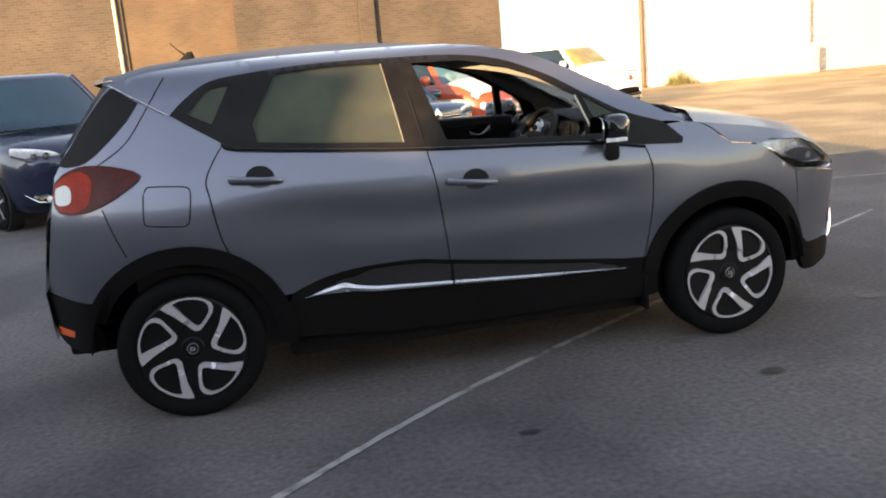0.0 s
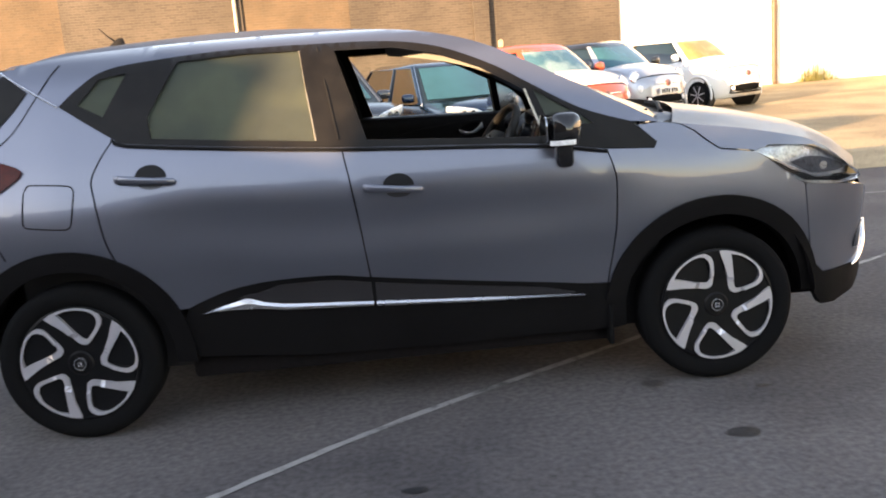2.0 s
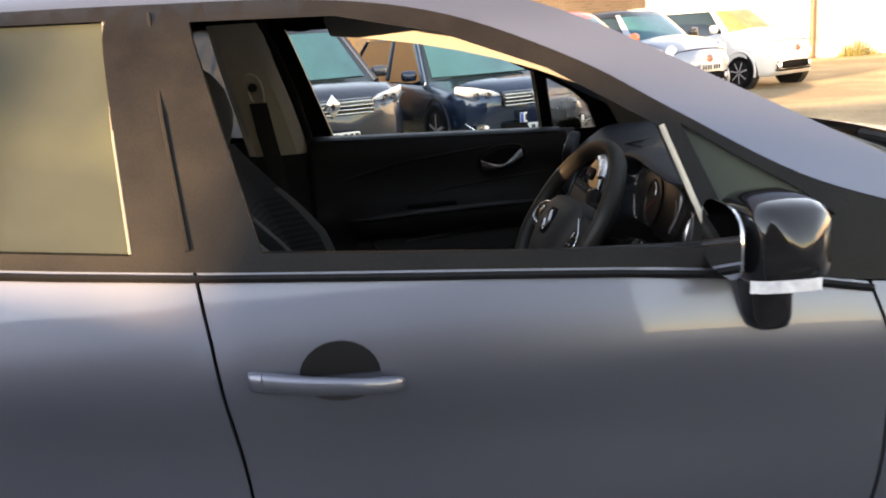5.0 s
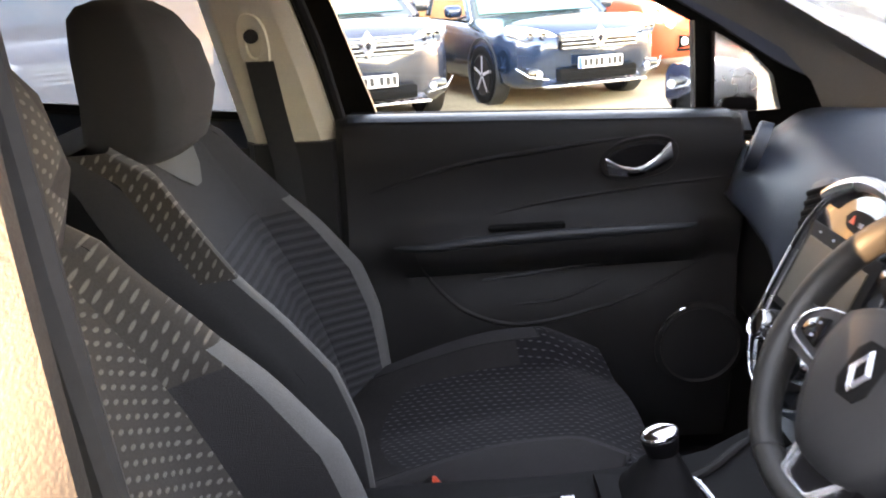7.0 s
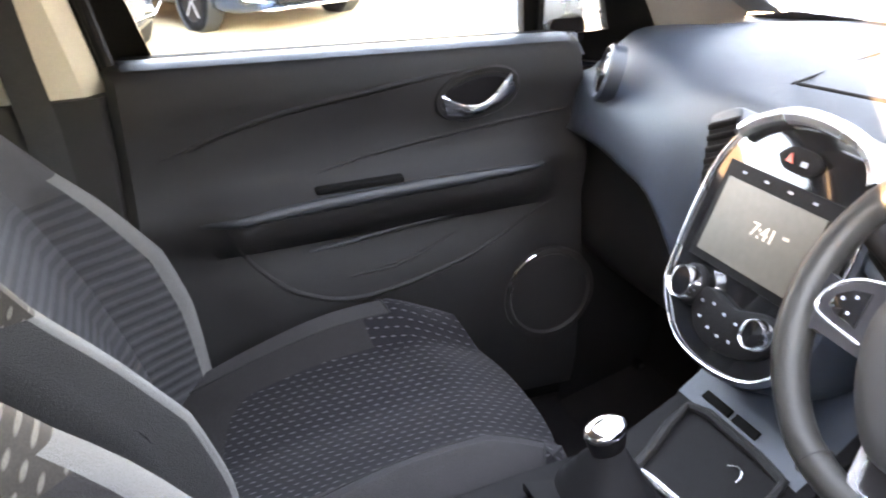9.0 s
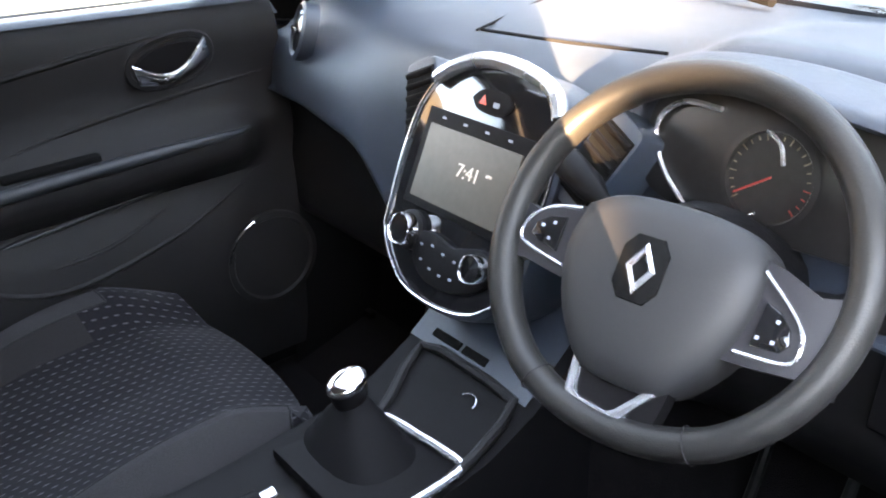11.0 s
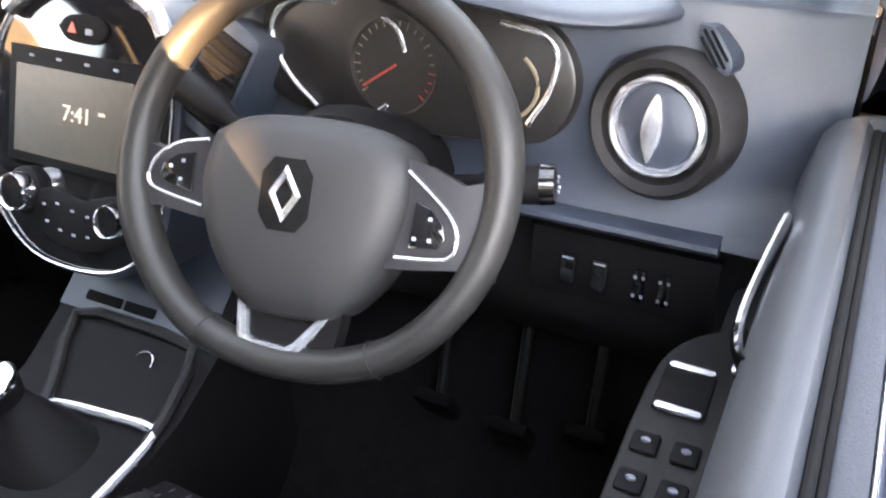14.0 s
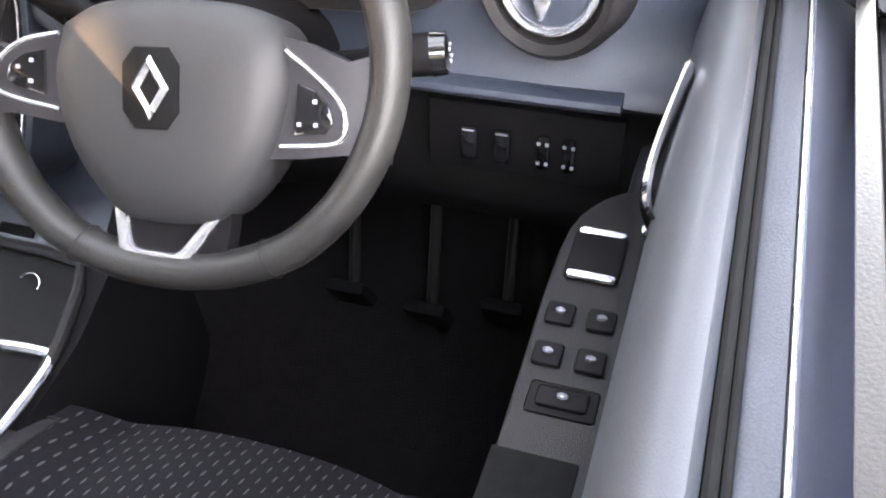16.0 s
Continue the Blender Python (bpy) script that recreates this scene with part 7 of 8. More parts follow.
for y0_, y1_ in ((0.060, 0.008), (0.002, -0.042)):
    bm = bmesh.new()
    rbox(bm, CT(1.813, (y0_ + y1_) / 2, 0.006), (0.012, y0_ - y1_, 0.004), 0.0015, Matrix.Rotation(radians(-37), 4, "Y"))
    part("card_slot", bm, "void", ramp)
bm = bmesh.new()
tube(bm, [CT(1.766 + 0.010 * math.cos(a), -0.059 + 0.013 * math.sin(a), 0.008) for a in np.linspace(-1.9, 1.2, 10)], 0.0010, 5)
part("power_socket", bm, "satin", con)
# gaiter with satin frame
bm = bmesh.new()
plate(bm, [(1.56, 0.050), (1.680, 0.028), (1.698, 0.012), (1.704, -0.112), (1.66, -0.124), (1.56, -0.122)], Matrix.Translation((0, 0, 0.712)), 0.012, 0.002)
gp = part("gear_plate", bm, "plastic", con)
bm = bmesh.new()
fr = [(1.672, 0.018, 0.712), (1.690, 0.014, 0.715), (1.697, -0.004, 0.716), (1.703, -0.060, 0.717), (1.707, -0.112, 0.717), (1.700, -0.124, 0.716), (1.672, -0.127, 0.713), (1.60, -0.128, 0.712)]
tube(bm, curve(fr, 4), 0.0055, 8)
part("satin_frame", bm, "satin", gp, "satin chrome gear frame")
bm = bmesh.new()
loft(bm, [oval((1.64 + 0.008 * t, -0.012 + 0.02 * t, 0.705 + 0.065 * t), (1, 0, 0), (0, 1, 0), (0.055 * (1 - t) + 0.014 * t) * (1 + 0.08 * (k % 2)), (0.075 * (1 - t) + 0.014 * t) * (1 + 0.08 * (k % 2)), 20) for k, t in enumerate(np.linspace(0, 1, 9))])
part("gaiter", bm, "plastic", gp)
gl = thing("gear_lever", "black gear lever with bright polished knob cap", "gear lever", (0, 0, 0))
bm = bmesh.new()
tube(bm, [(1.648, 0.006, 0.76), (1.648, 0.010, 0.79)], 0.011, 12)
part("shaft", bm, "plastic", gl)
bm = bmesh.new()
KM = Matrix.Translation((1.646, 0.006, 0.762)) @ Matrix.Rotation(radians(-14), 4, "Y") @ Matrix.Rotation(radians(10), 4, "X") @ Matrix.Diagonal((1.28, 0.95, 1, 1))
lathe(bm, [(0.014, 0.0), (0.017, 0.008), (0.019, 0.025), (0.0195, 0.034), (0.018, 0.040)], KM, 24)
part("knob", bm, "plastic", gl)
bm = bmesh.new()
lathe(bm, [(0.0195, 0.033), (0.0205, 0.036), (0.0198, 0.0395), (0.0170, 0.0425), (0.0100, 0.0440), (0.0, 0.0443)], KM, 28)
part("knob_cap", bm, "chrome", gl, "polished cap")
bm = bmesh.new()
tube(bm, [(1.24, -0.02, 0.69), (1.40, -0.02, 0.705), (1.505, -0.02, 0.713)], [0.016, 0.015, 0.014], 12)
hbk = thing("handbrake", "black handbrake lever between the seats", "handbrake")
part("lever", bm, "plastic", hbk)
bm = bmesh.new()
tube(bm, [(1.503, -0.02, 0.713), (1.523, -0.02, 0.715)], [0.009, 0.008], 10)
part("button", bm, "satin", hbk)
# seat belt buckle beside the passenger's seat
bk = thing("seat_belt_buckle", "black seat belt buckle with a red button", "seat belt")
bm = bmesh.new()
rbox(bm, (1.318, 0.098, 0.655), (0.062, 0.020, 0.036), 0.006, Matrix.Rotation(radians(-35), 4, "Y"))
part("body", bm, "plastic", bk)
bm = bmesh.new()
rbox(bm, (1.340, 0.098, 0.672), (0.014, 0.016, 0.028), 0.003, Matrix.Rotation(radians(-35), 4, "Y"))
part("button", bm, "red_button", bk, "red release button")
# pedals
for y, x in ((-0.25, 2.08), (-0.37, 2.07), (-0.47, 2.10)):
    pd = thing("pedal", "black rubber foot pedal", "pedal", (0, 0, 0), "pedals")
    bm = bmesh.new()
    rbox(bm, (x, y, 0.47), (0.02, 0.06, 0.07), 0.008, Matrix.Rotation(radians(-30), 4, "Y"))
    part("pad", bm, "rubber", pd)
    bm = bmesh.new()
    tube(bm, [(x + 0.015, y, 0.48), (x + 0.08, y, 0.66), (x + 0.12, y, 0.80)], 0.008, 8)
    part("arm", bm, "plate_black", pd)

# ---- the row of parked cars beyond ----
fitted = None
M["blue_grey"] = paint("blue grey paint", (0.013, 0.032, 0.070), 0.6, 0.2)
M["slate"] = paint("slate grey paint", (0.05, 0.058, 0.078), 0.6, 0.25)
M["orange"] = paint("orange red paint", (0.62, 0.085, 0.03), 0.1, 0.35)
M["silver"] = paint("silver paint", (0.42, 0.45, 0.50), 0.5, 0.32)
M["white"] = paint("white paint", (0.75, 0.74, 0.72), 0.0, 0.35)
M["navy"] = paint("navy paint", (0.012, 0.02, 0.055), 0.4, 0.28)
M["black_paint"] = paint("black paint", (0.012, 0.012, 0.014), 0.3, 0.25)
# blue and gold windscreens carry reflected sky and sun in their base colour
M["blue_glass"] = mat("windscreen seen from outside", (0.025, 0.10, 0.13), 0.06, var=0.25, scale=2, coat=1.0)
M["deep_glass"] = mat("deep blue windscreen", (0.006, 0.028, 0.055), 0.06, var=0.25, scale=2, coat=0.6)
M["gold_glass"] = two_tone("frosted windscreen in sun gold", (0.24, 0.195, 0.075), (0.36, 0.30, 0.14), 3, 0.4, bump=0.1)


def sect(w, zb, zt, crown):
    """Half body section from the sill round to the middle of the top."""
    return [(w * 0.86, zb), (w * 0.97, zb + 0.06), (w, zb + 0.22), (w * 0.995, (zb + zt) / 2 + 0.06), (w * 0.975, zt - 0.10), (w * 0.93, zt - 0.03), (w * 0.82, zt + 0.3 * crown), (w * 0.45, zt + 0.8 * crown), (0, zt + crown)]


def parked_car(nose, heading, L, w, h, colour, label, screen="car_glass", bonnet=1.0, nosez=0.62, plate_here=True, badge=True, beltk=0.60):
    """A parked car, its nose at the given place of the ground and pointing along heading (degrees from straight towards the camera)."""
    c = thing("parked_car", label, "car", (0, 0, 0), "cars parked in a row")
    a = radians(-90 + heading)
    m = Matrix.Translation((nose[0], nose[1], 0)) @ Matrix.Rotation(a, 4, "Z")
    c.matrix_basis = m
    hw = w / 2
    belt = beltk * h
    # stations from the nose (x = 0) back to the tail
    bz = belt - 0.02
    st = [(0.0, 0.60, 0.30, nosez, 0.0), (-0.05, 0.78, 0.24, nosez + 0.05, 0.01), (-0.16, 0.90, 0.21, nosez + 0.10, 0.03), (-0.35, 0.97, 0.20, nosez + 0.16, 0.05), (-0.62, 1.0, 0.20, bz - 0.08, 0.05), (-bonnet - 0.05, 1.0, 0.20, bz, 0.05), (-L * 0.55, 1.0, 0.20, belt, 0.03), (-L + 0.35, 0.99, 0.22, belt + 0.03, 0.02), (-L + 0.10, 0.92, 0.28, belt, 0.02), (-L, 0.78, 0.36, belt - 0.12, 0.0)]
    rings = []
    for x, k, zb, zt, cr in st:
        half = sect(hw * k, zb, zt, cr)
        rings.append([Vector((x - 0.10 * (1 - (1 - abs(y) / hw) ** 1) * (x > -0.3) * 0.8, y, z)) for y, z in half] + [Vector((x - 0.08 * (abs(y) / hw) * (x > -0.3), -y, z)) for y, z in half[-2::-1]])
    bm = bmesh.new()
    loft(bm, rings, True, True)
    body = part("body", bm, colour, c, smooth=50)
    # cabin: glass all round, roof panel and pillars
    xs0, xs1, xr1, xr0 = -bonnet, -bonnet - 0.72, -L + 0.55, -L + 0.22
    wb, wr = hw * 0.93, hw * 0.70
    bm = bmesh.new()

    def cab(t):
        x0, x1 = xs0 + (xs1 - xs0) * t, xr0 + (xr1 - xr0) * t
        ww, z = wb + (wr - wb) * t, belt + (h - 0.06 - belt) * t
        n = 8
        ring = [Vector((x0 - 0.14 * (k / n) ** 2 * (1 - 0.4 * t), ww * k / n, z)) for k in range(-n, n + 1)]
        ring += [Vector((x1 + 0.10 * (k / n) ** 2, ww * k / n, z)) for k in range(n, -n - 1, -1)]
        return ring
    loft(bm, [cab(t) for t in (-0.05, 0.3, 0.65, 0.96)], True, True)
    part("side_glass", bm, "car_glass", c, smooth=30)
    bm = bmesh.new()
    n = 8
    row_grid(bm, [[cab(t)[i] + Vector((0.012, 0, 0.004)) for i in range(1, 2 * n)] for t in (0.06, 0.35, 0.65, 0.93)])
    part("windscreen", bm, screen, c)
    bm = bmesh.new()
    lo, up = cab(0.94), cab(1.0)
    cen = sum(up, Vector()) / len(up)
    loft(bm, [[p + Vector((0, 0, 0)) for p in lo], [p for p in up], [cen + (p - cen) * 0.82 + Vector((0, 0, 0.045)) for p in up], [cen + (p - cen) * 0.3 + Vector((0, 0, 0.06)) for p in up]])
    part("roof", bm, colour, c, smooth=60)
    for sgn in (-1, 1):
        i0 = 0 if sgn < 0 else 2 * n
        bm = bmesh.new()
        tube(bm, [cab(t)[i0] + Vector((0.0, 0.004 * sgn, 0)) for t in (-0.05, 0.3, 0.65, 0.97)], 0.035, 8)
        part("screen_pillar", bm, colour, c)
        for f in (0.42, 0.98):
            bm = bmesh.new()
            tube(bm, [Vector((xs0 + (xr0 - xs0) * f - 0.14 * (1 - f), sgn * (wb + 0.006), belt)), Vector((xs1 + (xr1 - xs1) * (f * 0.94), sgn * (wr + 0.006), h - 0.09))], 0.03, 8)
            part("side_pillar", bm, colour if f > 0.9 else "gloss", c)
        # mirror
        bm = bmesh.new()
        rbox(bm, (xs0 - 0.30, sgn * (hw + 0.06), belt + 0.07), (0.10, 0.20, 0.13), 0.045, seg=3)
        part("door_mirror", bm, colour, c)
        # lamps
        bm = bmesh.new()
        loft(bm, [oval((x, sgn * y, z), (0.4, 0, 1), (0, 1, 0.15 * sgn), a_, b_, 14, 3) for x, y, z, a_, b_ in ((-0.06, hw * 0.52, nosez + 0.01, 0.03, 0.03), (-0.10, hw * 0.62, nosez + 0.025, 0.06, 0.07), (-0.20, hw * 0.80, nosez + 0.055, 0.07, 0.07), (-0.33, hw * 0.935, nosez + 0.09, 0.05, 0.03))])
        hd = part("headlamp", bm, "lamp", c, "clear headlamp")
        bm = bmesh.new()
        tube(bm, [(-0.052, sgn * hw * 0.50, nosez - 0.030), (-0.075, sgn * hw * 0.62, nosez - 0.042), (-0.165, sgn * hw * 0.82, nosez - 0.016), (-0.31, sgn * hw * 0.965, nosez + 0.05)], 0.014, 8)
        part("dark_edge", bm, "gloss", hd)
        for yk, xk in ((0.66, -0.085), (0.78, -0.15)):
            bm = bmesh.new()
            lathe(bm, [(0.034, -0.01), (0.033, 0.012), (0.026, 0.010), (0.0, 0.004)], Matrix.Translation((xk + 0.03, sgn * hw * yk, nosez + 0.032)) @ Matrix.Rotation(radians(80), 4, "Y"), 14)
            part("lamp_bowl", bm, "gloss", hd)
        bm = bmesh.new()
        tube(bm, [(-0.02, sgn * hw * 0.62, 0.31), (-0.05, sgn * hw * 0.84, 0.345), (-0.14, sgn * hw * 0.95, 0.43)], [0.006, 0.009, 0.004], 8)
        part("bright_sweep", bm, "chrome", c)
        bm = bmesh.new()
        rbox(bm, (-0.12, sgn * hw * 0.72, 0.36), (0.10, 0.26, 0.12), 0.03, Matrix.Rotation(radians(-14 * sgn), 4, "Z"))
        fl = part("fog_lamp_pocket", bm, "gloss", c)
        bm = bmesh.new()
        lathe(bm, [(0.035, 0), (0.03, 0.012), (0, 0.015)], Matrix.Translation((-0.068, sgn * hw * 0.70, 0.36)) @ Matrix.Rotation(radians(90), 4, "Y"), 14)
        part("fog_lamp", bm, "lamp", fl)
    # grille, badge, intake, plate
    bm = bmesh.new()
    gx = 0.012
    rbox(bm, (-0.03, 0, nosez - 0.03), (0.10, hw * 0.98, 0.17), 0.03)
    g = part("grille", bm, "gloss", c)
    for k in range(4):
        bm = bmesh.new()
        rbox(bm, (0.024, 0, nosez - 0.095 + 0.04 * k), (0.012, hw * 0.94, 0.012), 0.004)
        part("grille_bar", bm, "chrome", g)
    if badge:
        bm = bmesh.new()
        BM_ = Matrix.Translation((0.045, 0, nosez - 0.01)) @ Matrix.Rotation(radians(90), 4, "Z") @ Matrix.Rotation(radians(90), 4, "X")
        plate(bm, [(0, 0.125), (0.09, 0), (0, -0.125), (-0.09, 0)], BM_, 0.02, 0.006)
        bd_ = part("badge", bm, "chrome", c, "bright diamond badge")
        bm = bmesh.new()
        plate(bm, [(0, 0.045), (0.028, 0), (0, -0.045), (-0.028, 0)], BM_ @ Matrix.Translation((0, 0, 0.002)), 0.004)
        part("badge_eye", bm, "gloss", bd_)
    bm = bmesh.new()
    rbox(bm, (-0.02, 0, 0.34), (0.10, hw * 1.0, 0.13), 0.03)
    part("intake", bm, "void", c)
    bm = bmesh.new()
    rbox(bm, (-0.07, 0, 0.235), (0.16, hw * 1.30, 0.022), 0.008)
    part("splitter", bm, "satin", c)
    if plate_here:
        bm = bmesh.new()
        rbox(bm, (0.045, 0, 0.455), (0.012, 0.52, 0.111), 0.004)
        pl_ = part("number_plate", bm, "plate_white", c, "white number plate with black bars")
        bm = bmesh.new()
        rbox(bm, (0.052, -0.238, 0.455), (0.002, 0.04, 0.105))
        part("plate_band", bm, "plate_blue", pl_)
        for k in range(7):
            bm = bmesh.new()
            rbox(bm, (0.052, -0.175 + 0.062 * k + (0.03 if k > 3 else 0), 0.455), (0.002, 0.040, 0.075))
            part("plate_bar", bm, "plate_black", pl_)
    # wheels
    for x in (-0.84, -L + 0.72):
        for sgn in (-1, 1):
            wm = Matrix.Translation((x, sgn * (hw - 0.015), 0.31)) @ Matrix.Rotation(radians(-90 * sgn), 4, "X")
            # black dish on the body stands for the shade inside the wheel well
            bm = bmesh.new()
            lathe(bm, [(0.36, -0.16), (0.36, 0.010), (0.345, 0.012), (0.32, -0.02), (0.0, -0.03)], Matrix.Translation((x, sgn * (hw - 0.008), 0.34)) @ Matrix.Rotation(radians(-90 * sgn), 4, "X"), 32)
            part("wheel_arch", bm, "plate_black", c)
            bm = bmesh.new()
            lathe(bm, [(0.20, 0.0), (0.225, 0.014), (0.27, 0.022), (0.30, 0.014), (0.31, -0.02), (0.31, -0.17)], wm, 32)
            ty = part("tyre", bm, "rubber", c)
            bm = bmesh.new()
            lathe(bm, [(0.215, 0.016), (0.205, 0.022), (0.195, 0.010), (0.17, -0.02), (0.0, -0.025)], wm, 28)
            rm = part("rim", bm, "alloy_dark", c)
            for k in range(5):
                bm = bmesh.new()
                rbox(bm, (0.11, 0, 0.008), (0.19, 0.035, 0.02), 0.006)
                bmesh.ops.transform(bm, matrix=wm @ Matrix.Rotation(radians(72 * k + 17), 4, "Z"), verts=bm.verts[:])
                part("spoke", bm, "alloy", rm)
    return c


M["badge_red"] = mat("dull red badge", (0.16, 0.07, 0.06), 0.4, var=0.2)
# white of sun glare on frost, put into the bonnet's colour
M["glare_bonnet"] = two_tone("bonnet whitened by sun glare on frost", (0.72, 0.60, 0.52), (0.82, 0.76, 0.70), 4, 0.6, bump=0.1)
# pale blotches on blue: the sky's glare painted into the glass
M["sky_glass"] = two_tone("windscreen with sky glare in its colour", (0.05, 0.13, 0.17), (0.20, 0.30, 0.31), 2.2, 0.12, bump=0.02, detail=2)


def city_car(nose, heading, colour, label, screen, roof=None, hood=None, plate_here=True, size=(1.03, 1.05, 1.11)):
    """A small rounded two-door car with round lamps, its nose at the given place of the ground."""
    c = thing("parked_car", label, "car", (0, 0, 0), "cars parked in a row")
    c.matrix_basis = Matrix.Translation((nose[0], nose[1], 0)) @ Matrix.Rotation(radians(-90 + heading), 4, "Z") @ Matrix.Diagonal((*size, 1))
    hw = 0.815
    st = [(0.0, 0.48, 0.36, 0.60, 0.0), (-0.025, 0.64, 0.28, 0.675, 0.01), (-0.08, 0.79, 0.22, 0.745, 0.02), (-0.18, 0.89, 0.20, 0.815, 0.035), (-0.34, 0.955, 0.19, 0.88, 0.045), (-0.55, 0.99, 0.19, 0.935, 0.05), (-0.82, 1.0, 0.19, 0.975, 0.05), (-1.2, 1.0, 0.19, 0.985, 0.03), (-2.55, 1.0, 0.20, 0.995, 0.02), (-3.05, 0.98, 0.22, 0.99, 0.02), (-3.36, 0.90, 0.27, 0.95, 0.02), (-3.50, 0.74, 0.36, 0.85, 0.0)]

    def half(k, zb, zt, cr):
        w = hw * k
        return [(w * 0.86, zb), (w * 0.96, zb + 0.05), (w * 0.995, zb + 0.18), (w, zb + 0.30), (w * 0.985, zb + 0.75 * (zt - zb)), (w * 0.95, zt - 0.085), (w * 0.88, zt - 0.03), (w * 0.74, zt + 0.1 * cr), (w * 0.40, zt + 0.75 * cr), (0, zt + cr)]

    def bowed(x, y, z):
        return Vector((x - 0.20 * (abs(y) / hw) ** 2 * max(0.0, 1 + x / 0.6), y, z))
    rings = []
    for x, k, zb, zt, cr in st:
        h_ = half(k, zb, zt, cr)
        rings.append([bowed(x, y, z) for y, z in h_] + [bowed(x, -y, z) for y, z in h_[-2::-1]])
    bm = bmesh.new()
    loft(bm, rings, True, True)
    part("body", bm, colour, c, smooth=70)
    # bonnet panel
    xs_ = [q[0] for q in st]
    bm = bmesh.new()
    rows = []
    for x in np.linspace(-0.13, -0.86, 10):
        k, zt, cr = (float(np.interp(-x, [-q for q in xs_], [q[n] for q in st])) for n in (1, 3, 4))
        pts = half(k, 0.2, zt, cr)[6:]
        rows.append([bowed(float(x), y, z + 0.012) for y, z in pts] + [bowed(float(x), -y, z + 0.012) for y, z in pts[-2::-1]])
    row_grid(bm, rows)
    part("bonnet", bm, hood or colour, c, smooth=70)
    bm = bmesh.new()
    tube(bm, [p + Vector((0.004, 0, -0.012)) for p in rows[0]], 0.007, 6)
    part("bonnet_joint", bm, "seal", c)

    # rounded glasshouse
    def cab(t, a, out=0.0):
        f = max(t, 0.0)
        x0, x1 = -0.80 - 0.66 * f ** 1.15, -3.30 + 0.50 * f ** 1.6
        w = 0.765 - 0.20 * f ** 1.4 + out
        cx, ax = (x0 + x1) / 2, (x0 - x1) / 2 + out
        ca, sa = math.cos(a), math.sin(a)
        e = 2 / 3.4
        return Vector((cx + ax * math.copysign(abs(ca) ** e, ca), w * math.copysign(abs(sa) ** e, sa), 0.955 + 0.47 * t))
    full = [2 * math.pi * k / 48 for k in range(48)]
    bm = bmesh.new()
    loft(bm, [[cab(t, a) for a in full] for t in (-0.06, 0.15, 0.35, 0.55, 0.75, 0.93)], True, True)
    part("side_glass", bm, "car_glass", c, smooth=60)
    A = 0.80
    bm = bmesh.new()
    row_grid(bm, [[cab(t, a, 0.008) for a in np.linspace(-A, A, 21)] for t in np.linspace(0.03, 0.92, 9)])
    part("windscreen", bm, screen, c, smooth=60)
    bm = bmesh.new()
    row_grid(bm, [[cab(t, a, 0.010) for a in np.linspace(-A, A, 21)] for t in (-0.03, 0.045)])
    part("scuttle", bm, "gloss", c)
    bm = bmesh.new()
    up = [cab(1.0, a) for a in full]
    cen = sum(up, Vector()) / len(up)
    loft(bm, [[cab(0.86, a, 0.012) for a in full], [cab(0.95, a, 0.006) for a in full]] + [[cen + Vector(((p - cen).x * q, (p - cen).y * q, dz)) for p in up] for q, dz in ((0.97, 0.008), (0.86, 0.032), (0.6, 0.055), (0.25, 0.064))])
    part("roof", bm, roof or colour, c, smooth=70)
    for sgn in (-1, 1):
        bm = bmesh.new()
        row_grid(bm, [[cab(t, sgn * a, 0.018) for a in (A, A + 0.06, A + 0.12, A + 0.17)] for t in np.linspace(-0.04, 0.93, 9)])
        part("screen_pillar", bm, colour, c, smooth=60)
        bm = bmesh.new()
        row_grid(bm, [[cab(t, sgn * a, 0.016) for a in np.linspace(2.05 + 0.10 * t, 2.75, 8)] for t in np.linspace(-0.04, 0.93, 7)])
        part("rear_pillar", bm, colour, c, smooth=60)
        bm = bmesh.new()
        loft(bm, [oval((-1.16 + dx, sgn * y, 1.045), (0.4, 0, 0), (0, 0, 1), 0.05 * q, 0.075 * q, 14) for dx, y, q in ((-0.02, 0.80, 0.35), (0.0, 0.85, 0.85), (0.0, 0.92, 1.0), (-0.01, 0.98, 0.85), (-0.02, 1.0, 0.4))])
        mi = part("door_mirror", bm, roof or colour, c)
        bm = bmesh.new()
        tube(bm, [(-1.15, sgn * 0.76, 0.985), (-1.155, sgn * 0.84, 1.0), (-1.16, sgn * 0.88, 1.02)], 0.022, 8)
        part("stalk", bm, "plastic", mi)
        lx = bowed(-0.235, 0.60, 0).x
        bm = bmesh.new()
        lathe(bm, [(0.118, -0.08), (0.118, 0.0), (0.104, 0.014), (0.098, 0.008)], Matrix.Translation((lx + 0.045, sgn * 0.585, 0.795)) @ Matrix.Rotation(radians(14 * sgn), 4, "Z") @ Matrix.Rotation(radians(66), 4, "Y"), 22)
        hd = part("headlamp", bm, "chrome", c, "round clear headlamp")
        bm = bmesh.new()
        lathe(bm, [(0.100, -0.01), (0.098, 0.008), (0.075, 0.024), (0.0, 0.034)], Matrix.Translation((lx + 0.045, sgn * 0.585, 0.795)) @ Matrix.Rotation(radians(14 * sgn), 4, "Z") @ Matrix.Rotation(radians(66), 4, "Y"), 20)
        part("lens", bm, "lamp", hd)
        bm = bmesh.new()
        lathe(bm, [(0.062, -0.06), (0.062, 0.0), (0.05, 0.010), (0.0, 0.016)], Matrix.Translation((bowed(-0.09, 0.57, 0).x + 0.035, sgn * 0.57, 0.60)) @ Matrix.Rotation(radians(16 * sgn), 4, "Z") @ Matrix.Rotation(radians(84), 4, "Y"), 18)
        part("running_lamp", bm, "lamp", c)
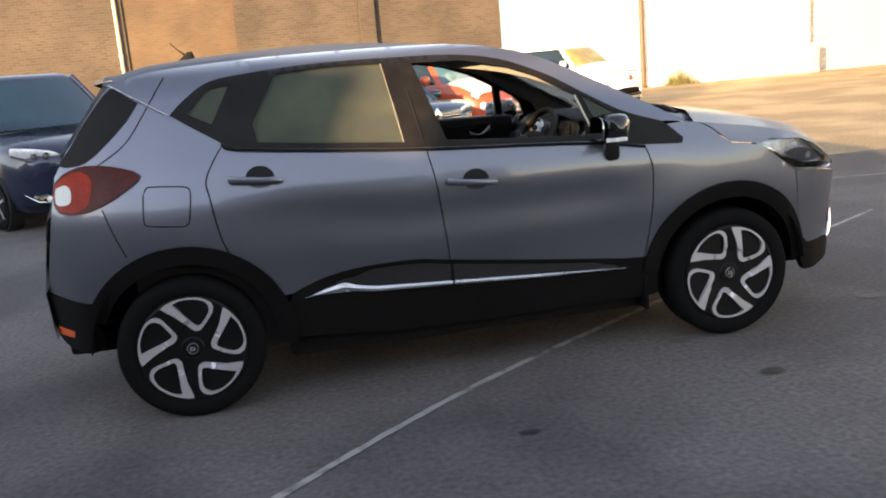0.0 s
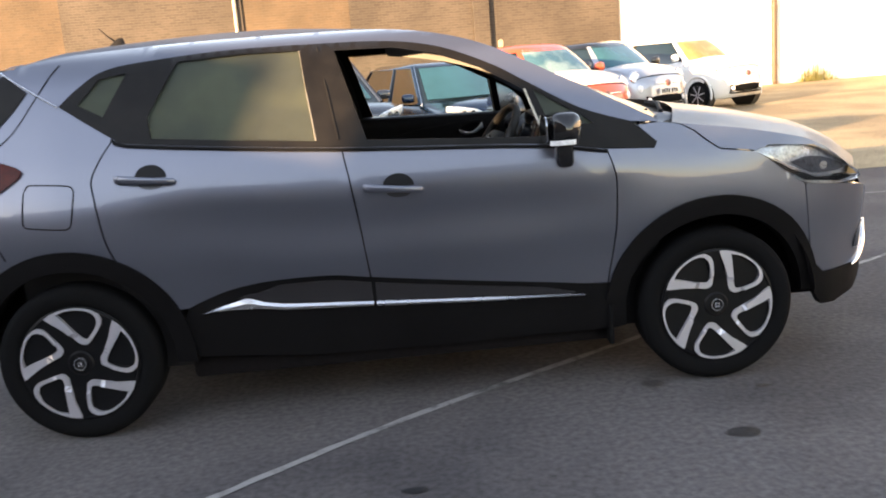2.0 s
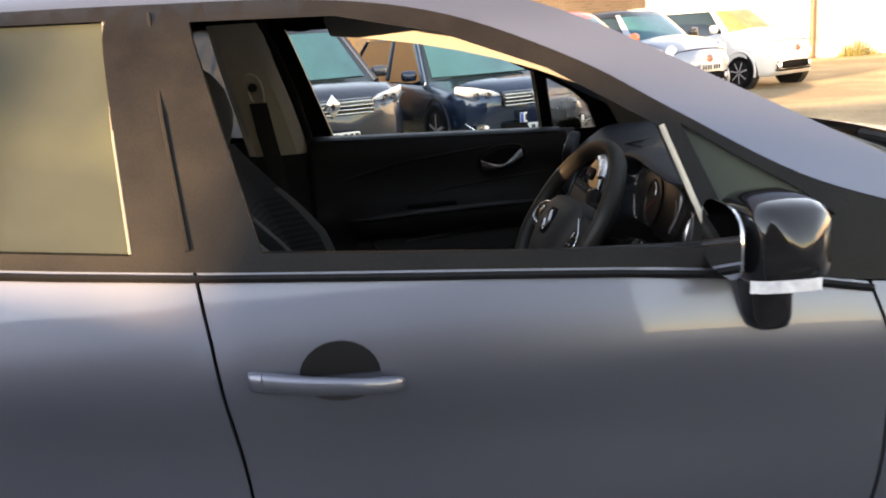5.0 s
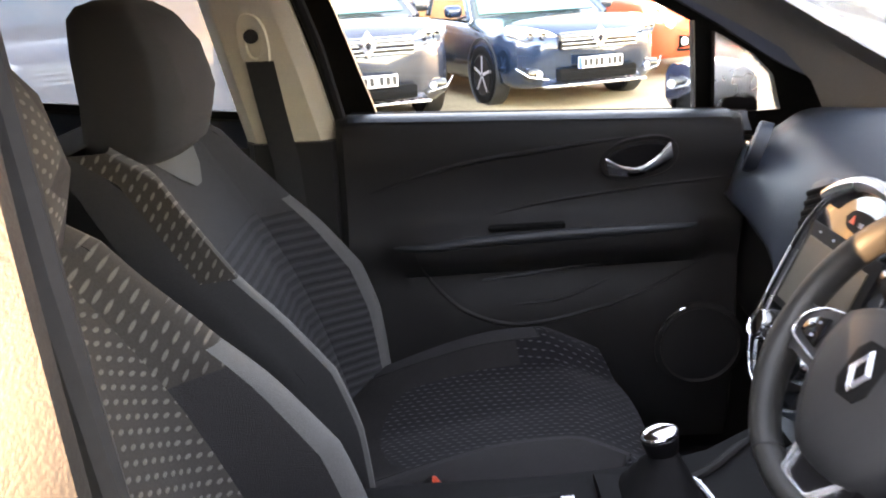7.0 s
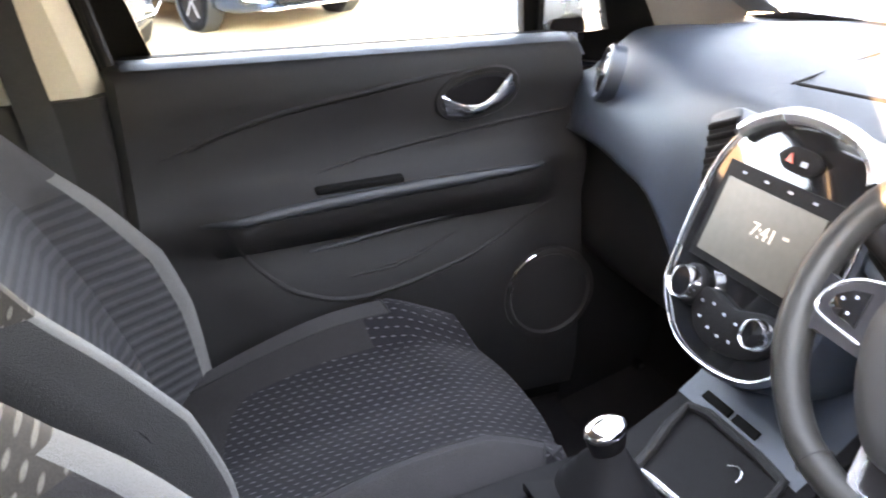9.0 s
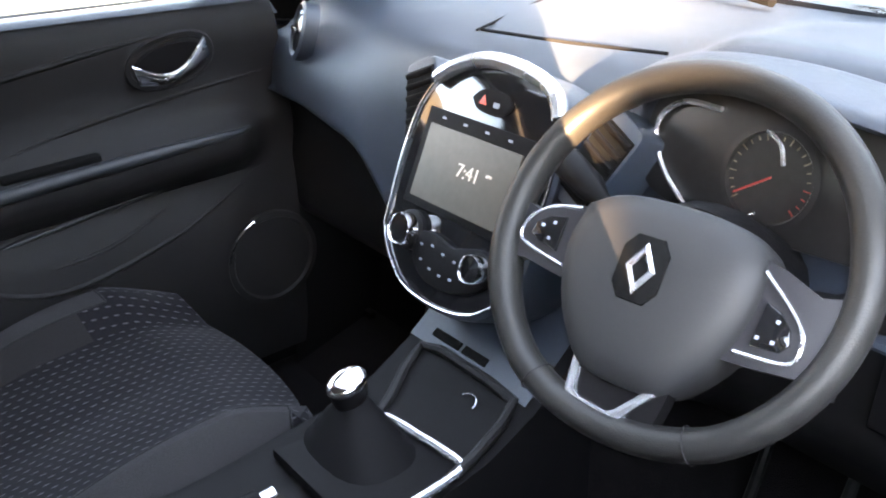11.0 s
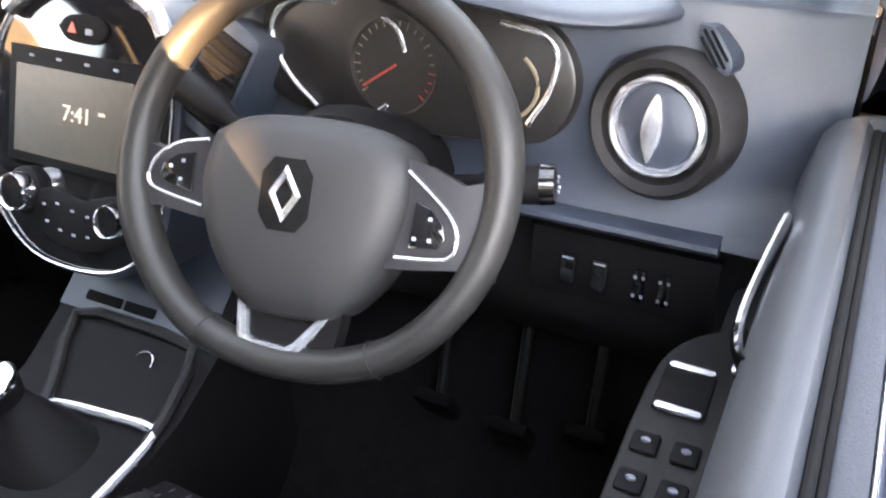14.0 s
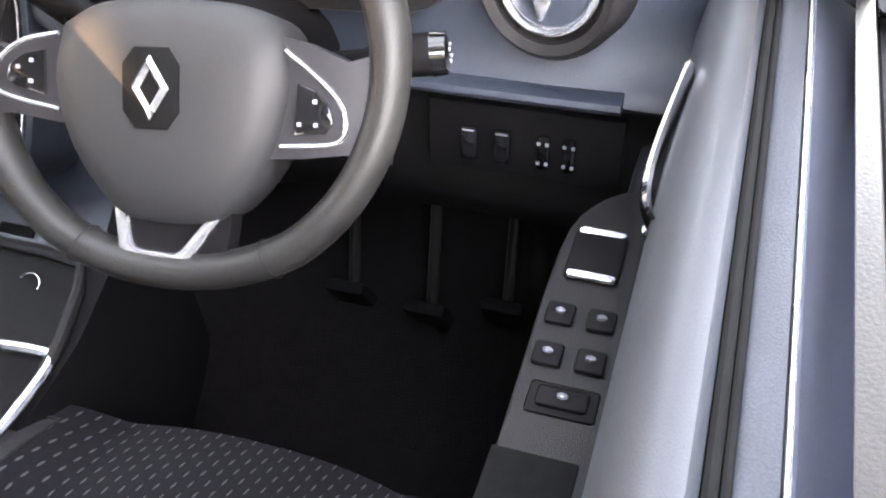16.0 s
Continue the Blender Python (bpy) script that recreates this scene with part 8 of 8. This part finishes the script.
        bm = bmesh.new()
        loft(bm, [oval((bowed(-0.012, y, 0).x + dx, sgn * y, 0.665), (1, 0, 0), (0, 0, 1), 0.010, r, 10) for y, dx, r in ((0.05, 0.006, 0.012), (0.18, 0.006, 0.010), (0.32, 0.000, 0.006))])
        part("bright_bar", bm, "chrome", c)
    bm = bmesh.new()
    lathe(bm, [(0.055, -0.02), (0.055, 0.008), (0.045, 0.016), (0.0, 0.018)], Matrix.Translation((0.0, 0, 0.665)) @ Matrix.Rotation(radians(82), 4, "Y"), 20)
    part("badge", bm, "badge_red", c, "round badge")
    # lower intake with fog lamps at its ends
    bm = bmesh.new()
    loft(bm, [[bowed(x, y, z) + Vector((0.012, 0, 0)) for y, z in zip(np.linspace(-0.50, 0.50, 15), [zz] * 15)] for x, zz in ((-0.035, 0.325), (-0.012, 0.345), (-0.006, 0.40), (-0.012, 0.445), (-0.035, 0.462))], closed=False)
    it = part("intake", bm, "void", c, smooth=60)
    for sgn in (-1, 1):
        bm = bmesh.new()
        lathe(bm, [(0.045, -0.02), (0.045, 0.006), (0.033, 0.010), (0.0, 0.006)], Matrix.Translation(bowed(0.012, 0.44, 0.395) if sgn > 0 else bowed(0.012, -0.44, 0.395)) @ Matrix.Rotation(radians(20 * sgn), 4, "Z") @ Matrix.Rotation(radians(90), 4, "Y"), 16)
        part("fog_lamp", bm, "lamp", it)
    bm = bmesh.new()
    loft(bm, [[bowed(x, y, z) + Vector((0.016, 0, 0)) for y, z in zip(np.linspace(-0.52, 0.52, 13), [zz] * 13)] for x, zz in ((-0.05, 0.285), (-0.02, 0.290), (-0.02, 0.312), (-0.04, 0.318))], closed=False)
    part("splitter", bm, "plastic", c)
    if plate_here:
        bm = bmesh.new()
        rbox(bm, (0.026, 0, 0.535), (0.012, 0.50, 0.105), 0.004)
        pl_ = part("number_plate", bm, "plate_white", c, "white number plate with black bars")
        for k in range(7):
            bm = bmesh.new()
            rbox(bm, (0.033, -0.185 + 0.058 * k + (0.025 if k > 3 else 0), 0.535), (0.002, 0.038, 0.070))
            part("plate_bar", bm, "plate_black", pl_)
    for x in (-0.66, -2.96):
        for sgn in (-1, 1):
            turn_ = Matrix.Rotation(radians(-90 * sgn), 4, "X")
            # dark disc in place of a shaded wheel well
            bm = bmesh.new()
            lathe(bm, [(0.345, -0.16), (0.345, 0.008), (0.31, -0.02), (0.0, -0.03)], Matrix.Translation((x, sgn * (hw - 0.002), 0.30)) @ turn_, 32)
            part("wheel_arch", bm, "plate_black", c)
            bm = bmesh.new()
            tube(bm, [(x + 0.352 * math.cos(a), sgn * (hw - 0.006), 0.30 + 0.352 * math.sin(a)) for a in np.linspace(-0.25, math.pi + 0.25, 24)], 0.024, 8)
            part("arch_lip", bm, colour, c, smooth=60)
            wm = Matrix.Translation((x, sgn * (hw - 0.006), 0.285)) @ turn_
            bm = bmesh.new()
            lathe(bm, [(0.19, 0.0), (0.21, 0.012), (0.25, 0.020), (0.275, 0.012), (0.285, -0.02), (0.285, -0.15)], wm, 32)
            part("tyre", bm, "rubber", c)
            bm = bmesh.new()
            lathe(bm, [(0.205, 0.014), (0.196, 0.020), (0.186, 0.008), (0.16, -0.02), (0.0, -0.025)], wm, 28)
            rm = part("rim", bm, "alloy_dark", c)
            for k in range(7):
                bm = bmesh.new()
                rbox(bm, (0.105, 0, 0.006), (0.18, 0.030, 0.018), 0.006)
                bmesh.ops.transform(bm, matrix=wm @ Matrix.Rotation(radians(360 / 7 * k + 17), 4, "Z"), verts=bm.verts[:])
                part("spoke", bm, "alloy", rm)
    return c


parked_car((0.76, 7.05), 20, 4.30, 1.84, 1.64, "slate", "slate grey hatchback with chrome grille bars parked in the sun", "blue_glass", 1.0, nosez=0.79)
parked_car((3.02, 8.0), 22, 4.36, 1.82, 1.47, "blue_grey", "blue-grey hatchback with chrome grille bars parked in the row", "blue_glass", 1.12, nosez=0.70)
city_car((4.85, 10.1), 29, "orange", "orange small rounded hatchback, sun glare painted over its frosted bonnet, parked in the row", "sky_glass", hood="glare_bonnet")
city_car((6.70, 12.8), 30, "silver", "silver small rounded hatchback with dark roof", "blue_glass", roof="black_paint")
city_car((9.1, 14.8), 31, "white", "white small rounded hatchback with frosted windscreen coloured sun gold", "gold_glass", plate_here=False)
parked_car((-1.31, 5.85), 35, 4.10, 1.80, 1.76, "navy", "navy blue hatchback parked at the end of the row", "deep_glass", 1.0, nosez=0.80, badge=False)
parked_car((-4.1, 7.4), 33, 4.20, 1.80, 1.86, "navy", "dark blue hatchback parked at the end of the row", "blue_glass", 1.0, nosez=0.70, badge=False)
